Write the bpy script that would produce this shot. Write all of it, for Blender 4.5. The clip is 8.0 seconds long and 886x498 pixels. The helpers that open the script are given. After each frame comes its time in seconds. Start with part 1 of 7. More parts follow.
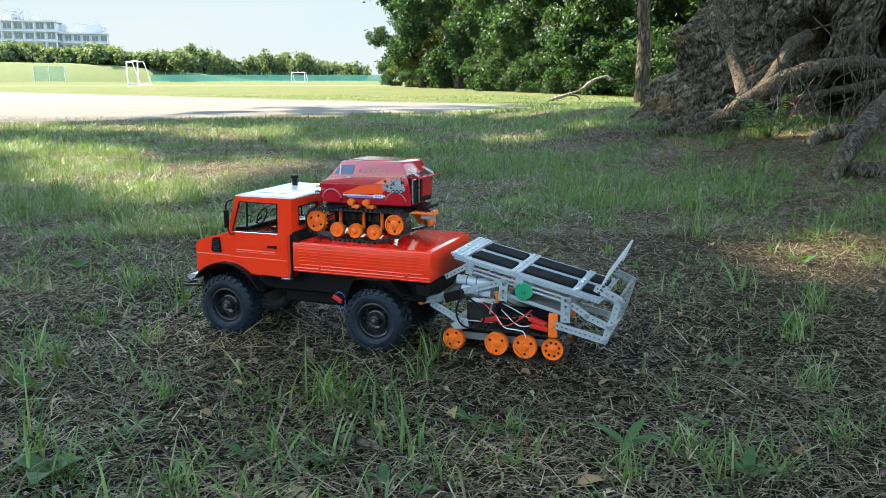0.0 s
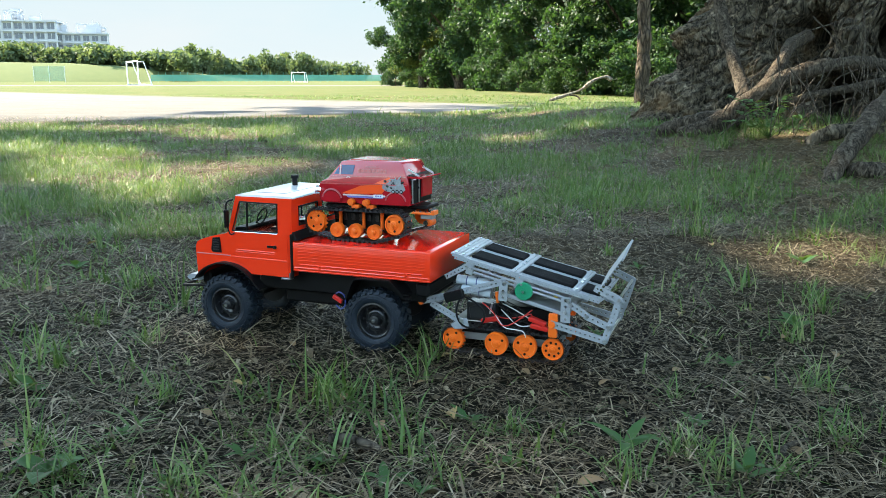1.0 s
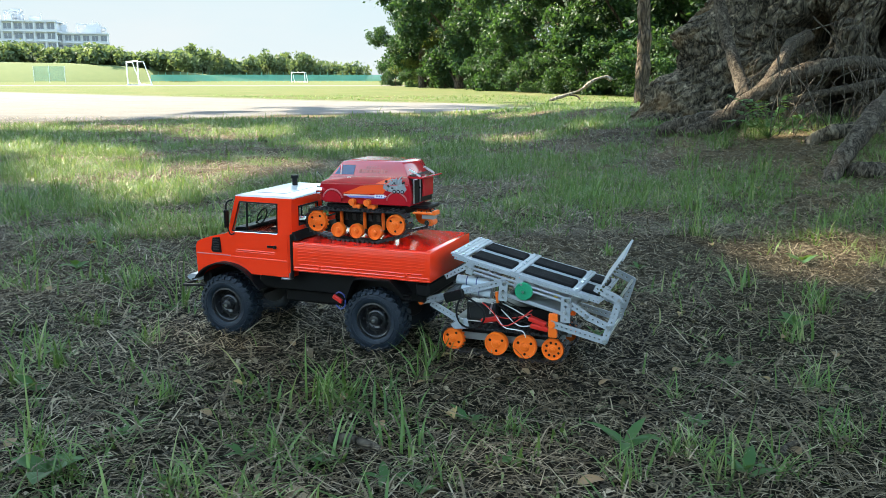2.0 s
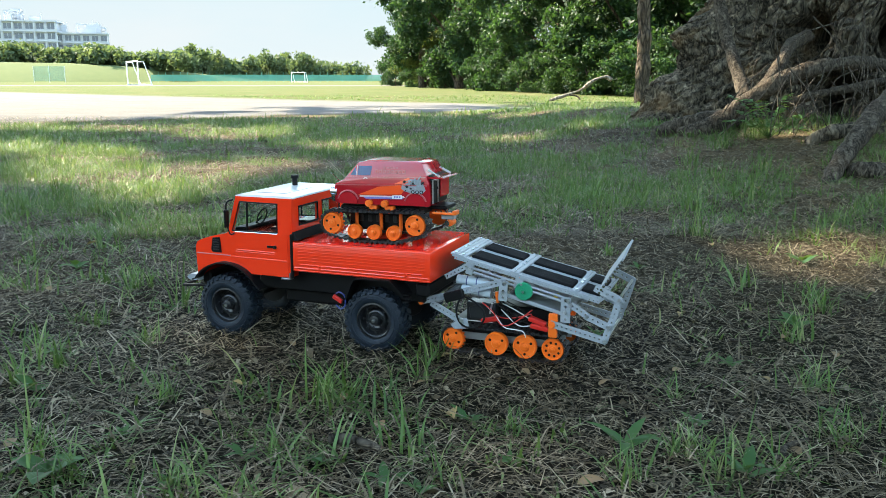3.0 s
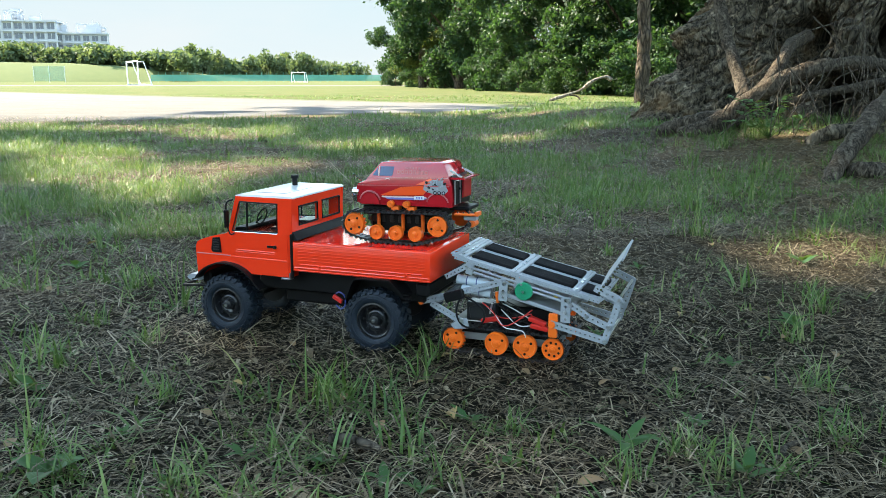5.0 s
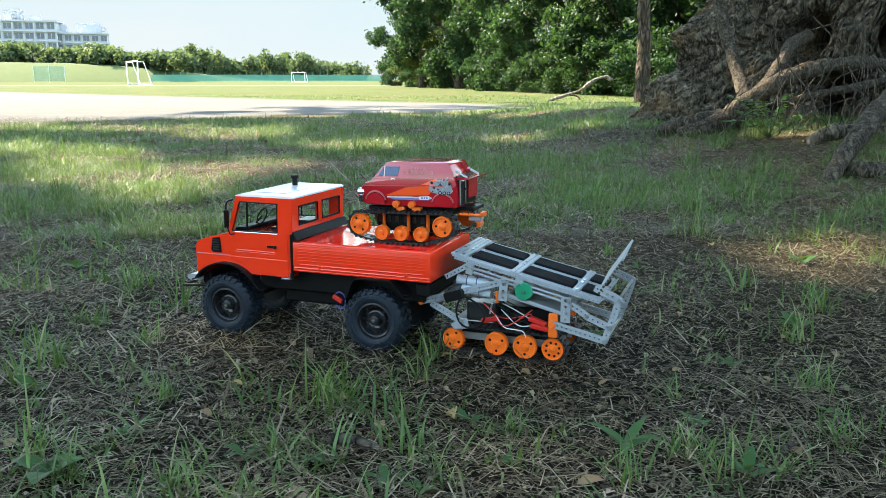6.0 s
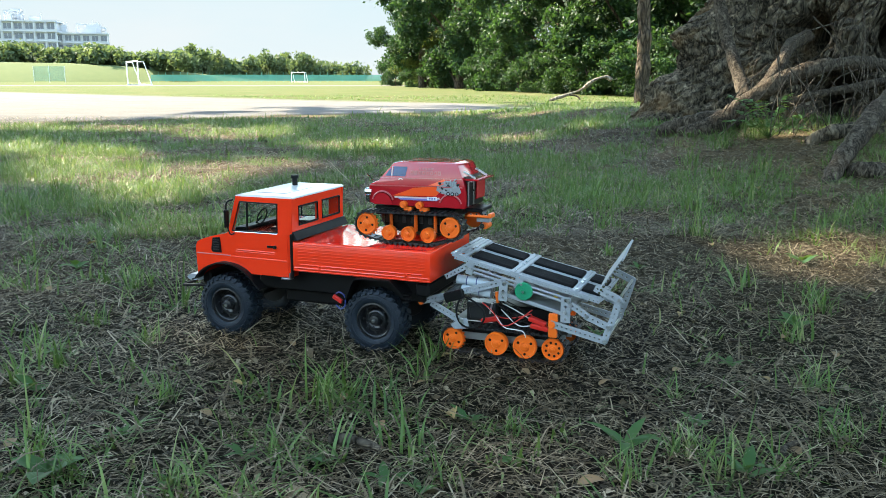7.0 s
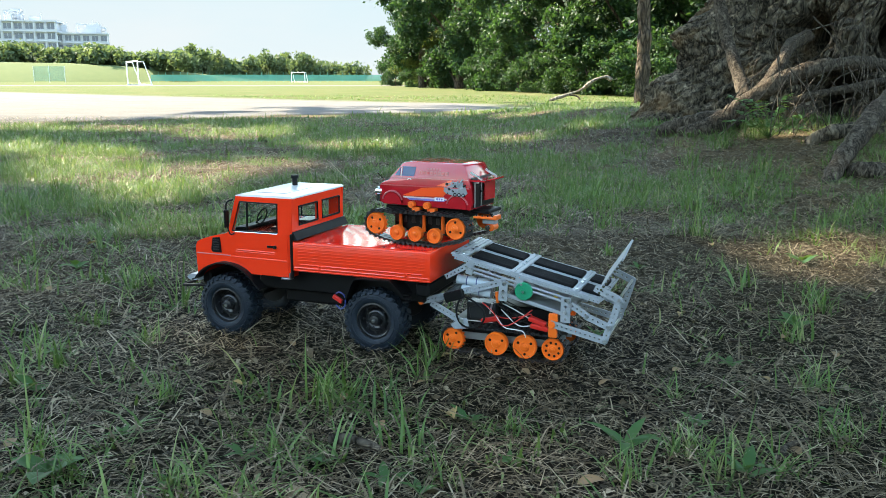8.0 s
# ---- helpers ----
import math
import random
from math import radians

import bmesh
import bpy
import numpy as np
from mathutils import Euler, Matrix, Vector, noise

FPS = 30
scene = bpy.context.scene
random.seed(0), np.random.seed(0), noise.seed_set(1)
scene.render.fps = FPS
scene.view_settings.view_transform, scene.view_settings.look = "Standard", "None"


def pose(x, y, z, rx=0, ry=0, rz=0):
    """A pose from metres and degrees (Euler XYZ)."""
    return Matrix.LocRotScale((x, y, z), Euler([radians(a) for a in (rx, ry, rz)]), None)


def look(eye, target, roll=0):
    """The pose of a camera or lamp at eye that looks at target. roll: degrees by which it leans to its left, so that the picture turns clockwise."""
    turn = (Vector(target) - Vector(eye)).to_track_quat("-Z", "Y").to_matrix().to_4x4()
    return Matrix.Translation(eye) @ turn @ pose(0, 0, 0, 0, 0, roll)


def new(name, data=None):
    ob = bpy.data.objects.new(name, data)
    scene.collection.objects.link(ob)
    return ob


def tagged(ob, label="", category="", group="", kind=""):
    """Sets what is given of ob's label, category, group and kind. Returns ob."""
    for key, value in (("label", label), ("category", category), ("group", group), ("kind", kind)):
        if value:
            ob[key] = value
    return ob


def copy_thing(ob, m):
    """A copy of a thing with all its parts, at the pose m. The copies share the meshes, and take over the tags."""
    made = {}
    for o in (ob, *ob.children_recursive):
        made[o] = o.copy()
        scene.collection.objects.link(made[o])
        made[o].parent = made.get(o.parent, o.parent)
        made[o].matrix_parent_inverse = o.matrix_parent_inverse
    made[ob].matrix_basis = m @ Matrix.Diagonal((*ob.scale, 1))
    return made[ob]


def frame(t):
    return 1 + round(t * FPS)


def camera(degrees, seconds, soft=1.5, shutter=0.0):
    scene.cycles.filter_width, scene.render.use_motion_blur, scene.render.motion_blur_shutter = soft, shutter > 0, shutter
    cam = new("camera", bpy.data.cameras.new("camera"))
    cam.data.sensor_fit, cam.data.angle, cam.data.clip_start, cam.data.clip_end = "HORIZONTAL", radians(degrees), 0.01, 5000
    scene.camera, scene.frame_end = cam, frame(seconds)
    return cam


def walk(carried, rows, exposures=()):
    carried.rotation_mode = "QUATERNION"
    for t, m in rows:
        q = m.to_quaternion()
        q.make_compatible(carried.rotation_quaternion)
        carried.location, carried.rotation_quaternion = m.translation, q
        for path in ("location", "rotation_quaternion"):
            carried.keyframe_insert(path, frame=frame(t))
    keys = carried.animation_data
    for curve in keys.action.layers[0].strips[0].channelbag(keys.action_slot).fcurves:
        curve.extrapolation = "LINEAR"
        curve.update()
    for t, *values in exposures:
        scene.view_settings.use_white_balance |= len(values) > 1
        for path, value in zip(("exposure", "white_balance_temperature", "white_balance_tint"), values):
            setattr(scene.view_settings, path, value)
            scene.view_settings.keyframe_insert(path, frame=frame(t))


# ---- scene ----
# The camera stands on a small tripod, its lens 38 cm over the ground.
EYE = (0.0, 0.0, 0.3774)
cam = camera(55.19, 8.0, soft=0.5)
AIM = (0.0, 10.0, 0.3774 - 10.0 * 302.0 / 1500.0)
walk(cam, [(0.0, look(EYE, AIM)), (8.0, look(EYE, AIM))], exposures=[(0.0, 2.4, 7000, 10), (8.0, 2.4, 7000, 10)])

# ---- light: afternoon sun from the left and a little ahead, blue sky ----
SUN_TO = Vector((-0.66, 0.34, 0.68)).normalized()
world = bpy.data.worlds.new("sky")
scene.world = world
world.use_nodes = True
wn = world.node_tree.nodes
sky = wn.new("ShaderNodeTexSky")
sky.sky_type = "NISHITA"
sky.sun_disc = False
sky.sun_elevation = math.asin(SUN_TO.z)
sky.sun_rotation = math.atan2(SUN_TO.x, SUN_TO.y)
sky.air_density, sky.dust_density, sky.ozone_density = 2.0, 0.3, 3.0
wn["Background"].inputs["Strength"].default_value = 0.15
world.node_tree.links.new(sky.outputs["Color"], wn["Background"].inputs["Color"])
sun = new("sun", bpy.data.lights.new("sun", "SUN"))
sun.data.energy, sun.data.angle, sun.data.color = 5.0, radians(0.5), (1.0, 0.90, 0.74)
sun.matrix_world = look((0, 0, 30), Vector((0, 0, 30)) - SUN_TO)

# ---- small mesh tools ----


def part(name, bm, mat, parent=None, label="", bevel=0.0, smooth=0.0, segs=1):
    """One mesh object from a bmesh, under a thing or a part."""
    if bevel:
        sharp = [e for e in bm.edges if len(e.link_faces) == 2 and e.calc_face_angle(0) > 0.6]
        bmesh.ops.bevel(bm, geom=sharp, offset=bevel, segments=segs, profile=0.5, affect="EDGES", clamp_overlap=True)
    bmesh.ops.recalc_face_normals(bm, faces=bm.faces)
    me = bpy.data.meshes.new(name)
    bm.to_mesh(me)
    bm.free()
    me.materials.append(mat)
    if smooth:
        me.shade_smooth()
        me.set_sharp_from_angle(angle=radians(smooth))
    ob = new(name, me)
    if parent is not None:
        ob.parent = parent
    if label:
        ob["label"] = label
    return ob


def thing(name, m, label, category, group="", kind=""):
    ob = new(name)
    ob.matrix_world = m
    ob.empty_display_size = 0.05
    return tagged(ob, label, category, group, kind)


def box(bm, x, y, z, sx, sy, sz, m=None):
    """A box from its centre and its full sizes."""
    t = Matrix.Translation((x, y, z)) @ Matrix.Diagonal((sx, sy, sz, 1))
    return bmesh.ops.create_cube(bm, size=1.0, matrix=(m @ t) if m is not None else t)["verts"]


def cyl(bm, a, b, r, r2=None, seg=20, caps=True):
    """A cylinder or cone from point a to point b."""
    a, b = Vector(a), Vector(b)
    d = b - a
    m = Matrix.Translation((a + b) / 2) @ d.to_track_quat("Z", "Y").to_matrix().to_4x4()
    return bmesh.ops.create_cone(bm, cap_ends=caps, segments=seg, radius1=r, radius2=r if r2 is None else r2, depth=d.length, matrix=m)["verts"]


def prism(bm, pts, y0, y1, m=None):
    """A polygon in the xz plane, drawn out from y0 to y1."""
    a = [bm.verts.new((p[0], y0, p[1])) for p in pts]
    b = [bm.verts.new((p[0], y1, p[1])) for p in pts]
    n = len(pts)
    bm.faces.new(a)
    bm.faces.new(b[::-1])
    for i in range(n):
        bm.faces.new((a[i], b[i], b[(i + 1) % n], a[(i + 1) % n]))
    if m is not None:
        bmesh.ops.transform(bm, matrix=m, verts=a + b)
    return a + b


def lathe(bm, prof, seg=32, m=None, ring=False):
    """A profile of (radius, along) turned about the y axis; open ends are closed by discs, or joined to a ring."""
    rings = []
    for r, y in prof:
        rings.append([bm.verts.new((r * math.cos(6.28318530718 * i / seg), y, r * math.sin(6.28318530718 * i / seg))) for i in range(seg)])
    for p, q in zip(rings, rings[1:]):
        for i in range(seg):
            bm.faces.new((p[i], p[(i + 1) % seg], q[(i + 1) % seg], q[i]))
    if ring:
        p, q = rings[-1], rings[0]
        for i in range(seg):
            bm.faces.new((p[i], p[(i + 1) % seg], q[(i + 1) % seg], q[i]))
    else:
        bm.faces.new(rings[0])
        bm.faces.new(rings[-1][::-1])
    if m is not None:
        bmesh.ops.transform(bm, matrix=m, verts=[v for r in rings for v in r])


def tube(bm, pts, rad, seg=8, rough=0.0, seed=0):
    """A tube through points; rad is one radius or one for each point; rough shakes its skin."""
    pts = [Vector(p) for p in pts]
    rad = rad if isinstance(rad, (list, tuple)) else [rad] * len(pts)
    up = Vector((0.13, 0.21, 0.97))
    rings = []
    for i, p in enumerate(pts):
        d = (pts[min(i + 1, len(pts) - 1)] - pts[max(i - 1, 0)]).normalized()
        u = d.cross(up)
        if u.length < 0.05:
            u = d.cross(Vector((1, 0, 0)))
        u.normalize()
        w = u.cross(d)
        ring = []
        for k in range(seg):
            a = 6.28318530718 * k / seg
            o = (u * math.cos(a) + w * math.sin(a)) * rad[i]
            if rough:
                o *= 1 + rough * noise.noise((p * 0.3 + o * 1.2) / max(rad[i], 1e-4) + Vector((seed, 0, 0)))
            ring.append(bm.verts.new(p + o))
        rings.append(ring)
    for p, q in zip(rings, rings[1:]):
        for k in range(seg):
            bm.faces.new((p[k], p[(k + 1) % seg], q[(k + 1) % seg], q[k]))
    bm.faces.new(rings[0][::-1])
    bm.faces.new(rings[-1])


def spline(pts, n):
    """Points along a smooth curve through pts."""
    pts = [Vector(p) for p in pts]
    out = []
    for i in range(len(pts) - 1):
        p0, p1, p2, p3 = pts[max(i - 1, 0)], pts[i], pts[i + 1], pts[min(i + 2, len(pts) - 1)]
        for k in range(n):
            t = k / n
            out.append(0.5 * ((2 * p1) + (p2 - p0) * t + (2 * p0 - 5 * p1 + 4 * p2 - p3) * t * t + (3 * p1 - p0 - 3 * p2 + p3) * t ** 3))
    return out + [pts[-1]]


def raw_mesh(name, verts, faces, mat, parent=None, smooth=False):
    me = bpy.data.meshes.new(name)
    me.from_pydata(verts.tolist() if hasattr(verts, "tolist") else verts, [], faces.tolist() if hasattr(faces, "tolist") else faces)
    me.materials.append(mat)
    if smooth:
        me.shade_smooth()
    ob = new(name, me)
    if parent is not None:
        ob.parent = parent
    return ob
# ---- materials ----


class Mat:
    """A node material in the making."""

    def __init__(self, name, rough=0.5, metal=0.0, spec=0.5):
        self.m = bpy.data.materials.new(name)
        self.m.use_nodes = True
        self.t = self.m.node_tree
        self.b = self.t.nodes["Principled BSDF"]
        self.b.inputs["Roughness"].default_value = rough
        self.b.inputs["Metallic"].default_value = metal
        self.b.inputs["Specular IOR Level"].default_value = spec

    def n(self, kind, **kw):
        nd = self.t.nodes.new(kind)
        for k, v in kw.items():
            nd.inputs[k.replace("_", " ")].default_value = v
        return nd

    def link(self, a, b):
        self.t.links.new(a, b)
        return self

    def coords(self, kind="Object"):
        return self.t.nodes.new("ShaderNodeTexCoord").outputs[kind]

    def noise(self, scale, detail=4.0, rough=0.55, vec=None, dist=0.0):
        nd = self.n("ShaderNodeTexNoise", Scale=scale, Detail=detail, Roughness=rough, Distortion=dist)
        self.link(vec if vec is not None else self.coords(), nd.inputs["Vector"])
        return nd.outputs["Fac"]

    def ramp(self, fac, *stops):
        nd = self.n("ShaderNodeValToRGB")
        e = nd.color_ramp.elements
        while len(e) < len(stops):
            e.new(0.5)
        for el, (p, c) in zip(e, stops):
            el.position, el.color = p, (*c, 1) if len(c) == 3 else c
        self.link(fac, nd.inputs["Fac"])
        return nd.outputs["Color"]

    def mix(self, fac, a, b, mode="MIX"):
        nd = self.t.nodes.new("ShaderNodeMix")
        nd.data_type, nd.blend_type = "RGBA", mode
        for sock, v in ((nd.inputs[0], fac), (nd.inputs[6], a), (nd.inputs[7], b)):
            if hasattr(v, "is_linked"):
                self.link(v, sock)
            else:
                sock.default_value = v if isinstance(v, (int, float)) else (*v, 1)
        return nd.outputs[2]

    def math(self, op, a, b=0.0, clamp=False):
        nd = self.t.nodes.new("ShaderNodeMath")
        nd.operation, nd.use_clamp = op, clamp
        for sock, v in ((nd.inputs[0], a), (nd.inputs[1], b)):
            if hasattr(v, "is_linked"):
                self.link(v, sock)
            else:
                sock.default_value = v
        return nd.outputs[0]

    def color(self, c):
        if hasattr(c, "is_linked"):
            self.link(c, self.b.inputs["Base Color"])
        else:
            self.b.inputs["Base Color"].default_value = (*c, 1)
        return self

    def rough(self, fac, lo, hi):
        nd = self.n("ShaderNodeMapRange")
        nd.inputs["To Min"].default_value, nd.inputs["To Max"].default_value = lo, hi
        self.link(fac, nd.inputs["Value"])
        self.link(nd.outputs["Result"], self.b.inputs["Roughness"])
        return self

    def bump(self, h, strength, dist):
        nd = self.n("ShaderNodeBump", Strength=strength, Distance=dist)
        self.link(h, nd.inputs["Height"])
        self.link(nd.outputs["Normal"], self.b.inputs["Normal"])
        return self


def paint(name, c, rough=0.3, coat=0.0, dust=0.12):
    """Gloss paint on plastic with a film of dust."""
    m = Mat(name, rough)
    dark = tuple(v * 0.86 for v in c)
    col = m.mix(m.noise(18.0, 5.0), dark, c)
    specks = m.ramp(m.noise(160.0, 3.0), (0.58, (0, 0, 0)), (0.78, (1, 1, 1)))
    m.color(m.mix(m.math("MULTIPLY", specks, dust), col, (0.3, 0.26, 0.2)))
    m.rough(m.noise(30.0, 4.0), rough * 0.7, rough * 1.4)
    m.bump(m.noise(300.0, 2.0), 0.05, 0.0005)
    m.b.inputs["Coat Weight"].default_value = coat
    m.b.inputs["Coat Roughness"].default_value = 0.08
    return m.m


def plastic(name, c, rough=0.45, grain=0.12, spec=0.5):
    m = Mat(name, rough, 0.0, spec)
    m.color(m.mix(m.noise(45.0, 4.0), tuple(v * 0.8 for v in c), c))
    m.rough(m.noise(60.0, 4.0), rough * 0.75, min(1.0, rough * 1.35))
    m.bump(m.noise(700.0, 3.0), grain, 0.0006)
    return m.m


def metal(name, c, rough=0.32):
    m = Mat(name, rough, 1.0)
    m.color(m.mix(m.noise(25.0, 5.0), tuple(v * 0.72 for v in c), c))
    m.rough(m.noise(90.0, 5.0), rough * 0.6, rough * 1.6)
    return m.m


ORANGE = paint("orange_red_paint", (0.94, 0.042, 0.010), 0.17, 0.4, 0.03)
BED_RED = paint("orange_red_bed_paint", (0.80, 0.022, 0.011), 0.12, 0.6, 0.03)
CRIMSON = paint("crimson_paint", (0.47, 0.010, 0.018), 0.14, 0.8, 0.05)
WHITE = paint("white_paint", (0.78, 0.80, 0.80), 0.3, 0.4, 0.10)
BLACK = plastic("black_plastic", (0.004, 0.004, 0.0045), 0.42, spec=0.2)
DARK = plastic("dark_grey_plastic", (0.013, 0.014, 0.016), 0.30, spec=0.6)
RUBBER = plastic("tyre_rubber", (0.0050, 0.0115, 0.0200), 0.6, 0.3, 0.35)
TRACK = plastic("black_track_rubber", (0.016, 0.016, 0.018), 0.36, 0.2, 0.5)
TANGERINE = plastic("orange_plastic", (0.95, 0.155, 0.012), 0.35)
GREEN = plastic("green_plastic", (0.006, 0.27, 0.13), 0.35)
YELLOW = plastic("yellow_plastic", (0.75, 0.55, 0.02), 0.4)
RED = plastic("red_plastic", (0.62, 0.02, 0.012), 0.35)
BLUE = plastic("blue_film", (0.03, 0.05, 0.19), 0.35)
FOAM = plastic("black_foam", (0.008, 0.008, 0.009), 0.9, 0.5, 0.1)
GREY = plastic("light_grey_plastic", (0.31, 0.335, 0.355), 0.38, 0.05)
MID_GREY = plastic("mid_grey_plastic", (0.26, 0.27, 0.28), 0.45, 0.05)
CHROME = metal("chrome", (0.86, 0.87, 0.88), 0.10)
STEEL = metal("steel", (0.62, 0.63, 0.64), 0.28)
PALE_STRIPE = paint("pale_decal", (0.72, 0.52, 0.50), 0.3, 0.4, 0.05)
PINK_DECAL = paint("faded_pink_decal", (0.50, 0.075, 0.085), 0.3, 0.4, 0.05)
ORANGE_DECAL = paint("orange_decal", (0.95, 0.085, 0.01), 0.3, 0.15, 0.02)
BLUE_DECAL = paint("blue_decal", (0.16, 0.16, 0.45), 0.3, 0.4, 0.04)
CELL = plastic("silver_blue_film", (0.52, 0.60, 0.66), 0.3, 0.03)
WIRE_WHITE = plastic("white_wire", (0.6, 0.6, 0.58), 0.4)
LAMP_GLASS = paint("window_decal_blue", (0.030, 0.070, 0.18), 0.2, 0.1, 0.03)


def glass():
    m = Mat("window_glass", 0.03)
    m.color((0.85, 0.9, 0.9))
    m.b.inputs["Transmission Weight"].default_value = 1.0
    m.b.inputs["IOR"].default_value = 1.1
    return m.m


GLASS = glass()


def ground_material():
    """Soil and dead grass under the trees, a pale sand pitch beyond, then mown grass."""
    m = Mat("ground_soil_sand_and_turf", 1.0, 0.0, 0.04)
    pos = m.coords("Object")
    sep = m.t.nodes.new("ShaderNodeSeparateXYZ")
    m.link(pos, sep.inputs[0])
    x, y = sep.outputs[0], sep.outputs[1]
    wob = m.math("MULTIPLY", m.math("SUBTRACT", m.noise(0.7, 6.0, 0.65, pos), 0.5), 3.0)
    yw = m.math("ADD", y, wob)
    near = m.math("SUBTRACT", yw, m.math("ADD", m.math("MULTIPLY", x, 1.0), 11.3))
    far = m.math("SUBTRACT", m.math("SUBTRACT", 24.5, m.math("MULTIPLY", x, 0.9)), yw)
    sand = m.math("MULTIPLY", m.math("MULTIPLY", near, 1.2, True), m.math("MULTIPLY", far, 0.5, True))
    path = m.math("MULTIPLY", m.math("SUBTRACT", 6.0, m.math("ABSOLUTE", m.math("SUBTRACT", yw, 82.0))), 0.5, True)
    tip = m.math("MULTIPLY", m.math("SUBTRACT", m.math("ADD", m.math("MULTIPLY", wob, 0.3), 1.9), x), 0.7, True)
    sand = m.math("MAXIMUM", m.math("MULTIPLY", sand, tip), path)
    fine = m.noise(55.0, 8.0, 0.7, pos)
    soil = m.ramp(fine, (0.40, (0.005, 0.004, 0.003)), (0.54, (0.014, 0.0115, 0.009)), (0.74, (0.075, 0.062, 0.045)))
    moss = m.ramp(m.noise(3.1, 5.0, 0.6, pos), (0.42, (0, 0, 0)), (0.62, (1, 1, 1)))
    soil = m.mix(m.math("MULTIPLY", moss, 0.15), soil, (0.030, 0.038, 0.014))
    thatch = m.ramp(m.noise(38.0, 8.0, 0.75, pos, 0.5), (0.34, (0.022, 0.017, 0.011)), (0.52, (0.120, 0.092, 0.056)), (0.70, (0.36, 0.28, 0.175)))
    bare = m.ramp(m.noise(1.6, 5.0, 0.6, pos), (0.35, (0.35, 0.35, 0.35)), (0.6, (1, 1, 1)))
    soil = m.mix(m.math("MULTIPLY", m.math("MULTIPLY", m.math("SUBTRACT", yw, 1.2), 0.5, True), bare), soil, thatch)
    sandc = m.ramp(m.noise(1.4, 8.0, 0.7, pos), (0.3, (0.130, 0.125, 0.117)), (0.7, (0.178, 0.173, 0.164)))
    turf = m.ramp(m.noise(0.35, 9.0, 0.75, pos), (0.32, (0.125, 0.108, 0.055)), (0.5, (0.090, 0.105, 0.042)), (0.7, (0.062, 0.092, 0.030)))
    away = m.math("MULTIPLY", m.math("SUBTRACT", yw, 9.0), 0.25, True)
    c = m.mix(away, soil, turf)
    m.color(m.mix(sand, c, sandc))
    m.bump(m.math("ADD", fine, m.noise(9.0, 6.0, 0.6, pos)), 0.8, 0.02)
    return m.m


def leafy(name, *stops, rough=0.55, trans=0.35, tex=30.0, spec=0.35, glow=(0.26, 0.36, 0.03)):
    """Leaves or blades: each one its own shade, light coming through."""
    m = Mat(name, rough, 0.0, spec)
    geo = m.t.nodes.new("ShaderNodeNewGeometry")
    c = m.ramp(geo.outputs["Random Per Island"], *stops)
    c = m.mix(m.math("MULTIPLY", m.noise(tex, 3.0), 0.5), c, tuple(v * 0.45 for v in stops[0][1]))
    m.color(c)
    if trans:
        tr = m.n("ShaderNodeBsdfTranslucent")
        m.link(m.mix(0.35, c, glow), tr.inputs["Color"])
        mx = m.n("ShaderNodeMixShader", Fac=trans)
        m.link(m.b.outputs[0], mx.inputs[1]).link(tr.outputs[0], mx.inputs[2])
        m.link(mx.outputs[0], m.t.nodes["Material Output"].inputs["Surface"])
    return m.m


GRASS = leafy("grass_blades", (0.0, (0.034, 0.085, 0.022)), (0.45, (0.080, 0.165, 0.042)), (0.85, (0.145, 0.25, 0.075)), (1.0, (0.36, 0.37, 0.17)), rough=0.45, spec=0.35)
STRAW = leafy("dead_grass", (0.0, (0.018, 0.013, 0.008)), (0.45, (0.100, 0.070, 0.038)), (0.8, (0.235, 0.185, 0.118)), (1.0, (0.50, 0.41, 0.28)), trans=0.1, spec=0.2)
LEAF = leafy("tree_leaves", (0.0, (0.007, 0.028, 0.012)), (0.5, (0.015, 0.048, 0.019)), (0.85, (0.032, 0.080, 0.026)), (1.0, (0.070, 0.120, 0.033)), trans=0.3, tex=3.0, spec=0.25, glow=(0.14, 0.30, 0.04))
LEAF_YELLOW = leafy("yellow_green_leaves", (0.0, (0.035, 0.070, 0.018)), (0.6, (0.075, 0.115, 0.027)), (1.0, (0.16, 0.165, 0.036)), trans=0.3, tex=3.0)
# paler than the near leaves: the haze of distance is in this colour
LEAF_FAR_HAZED = leafy("haze_tinted_far_leaves", (0.0, (0.075, 0.115, 0.070)), (0.6, (0.11, 0.155, 0.085)), (1.0, (0.15, 0.18, 0.10)), tex=1.0, spec=0.1)
LEAF_BRIGHT = leafy("fresh_green_leaves", (0.0, (0.030, 0.095, 0.028)), (0.6, (0.055, 0.145, 0.042)), (1.0, (0.09, 0.19, 0.055)), tex=40.0)
FALLEN = leafy("fallen_leaves", (0.0, (0.16, 0.08, 0.03)), (0.5, (0.33, 0.22, 0.12)), (0.8, (0.55, 0.40, 0.08)), (1.0, (0.30, 0.30, 0.06)), trans=0.15, tex=50.0)


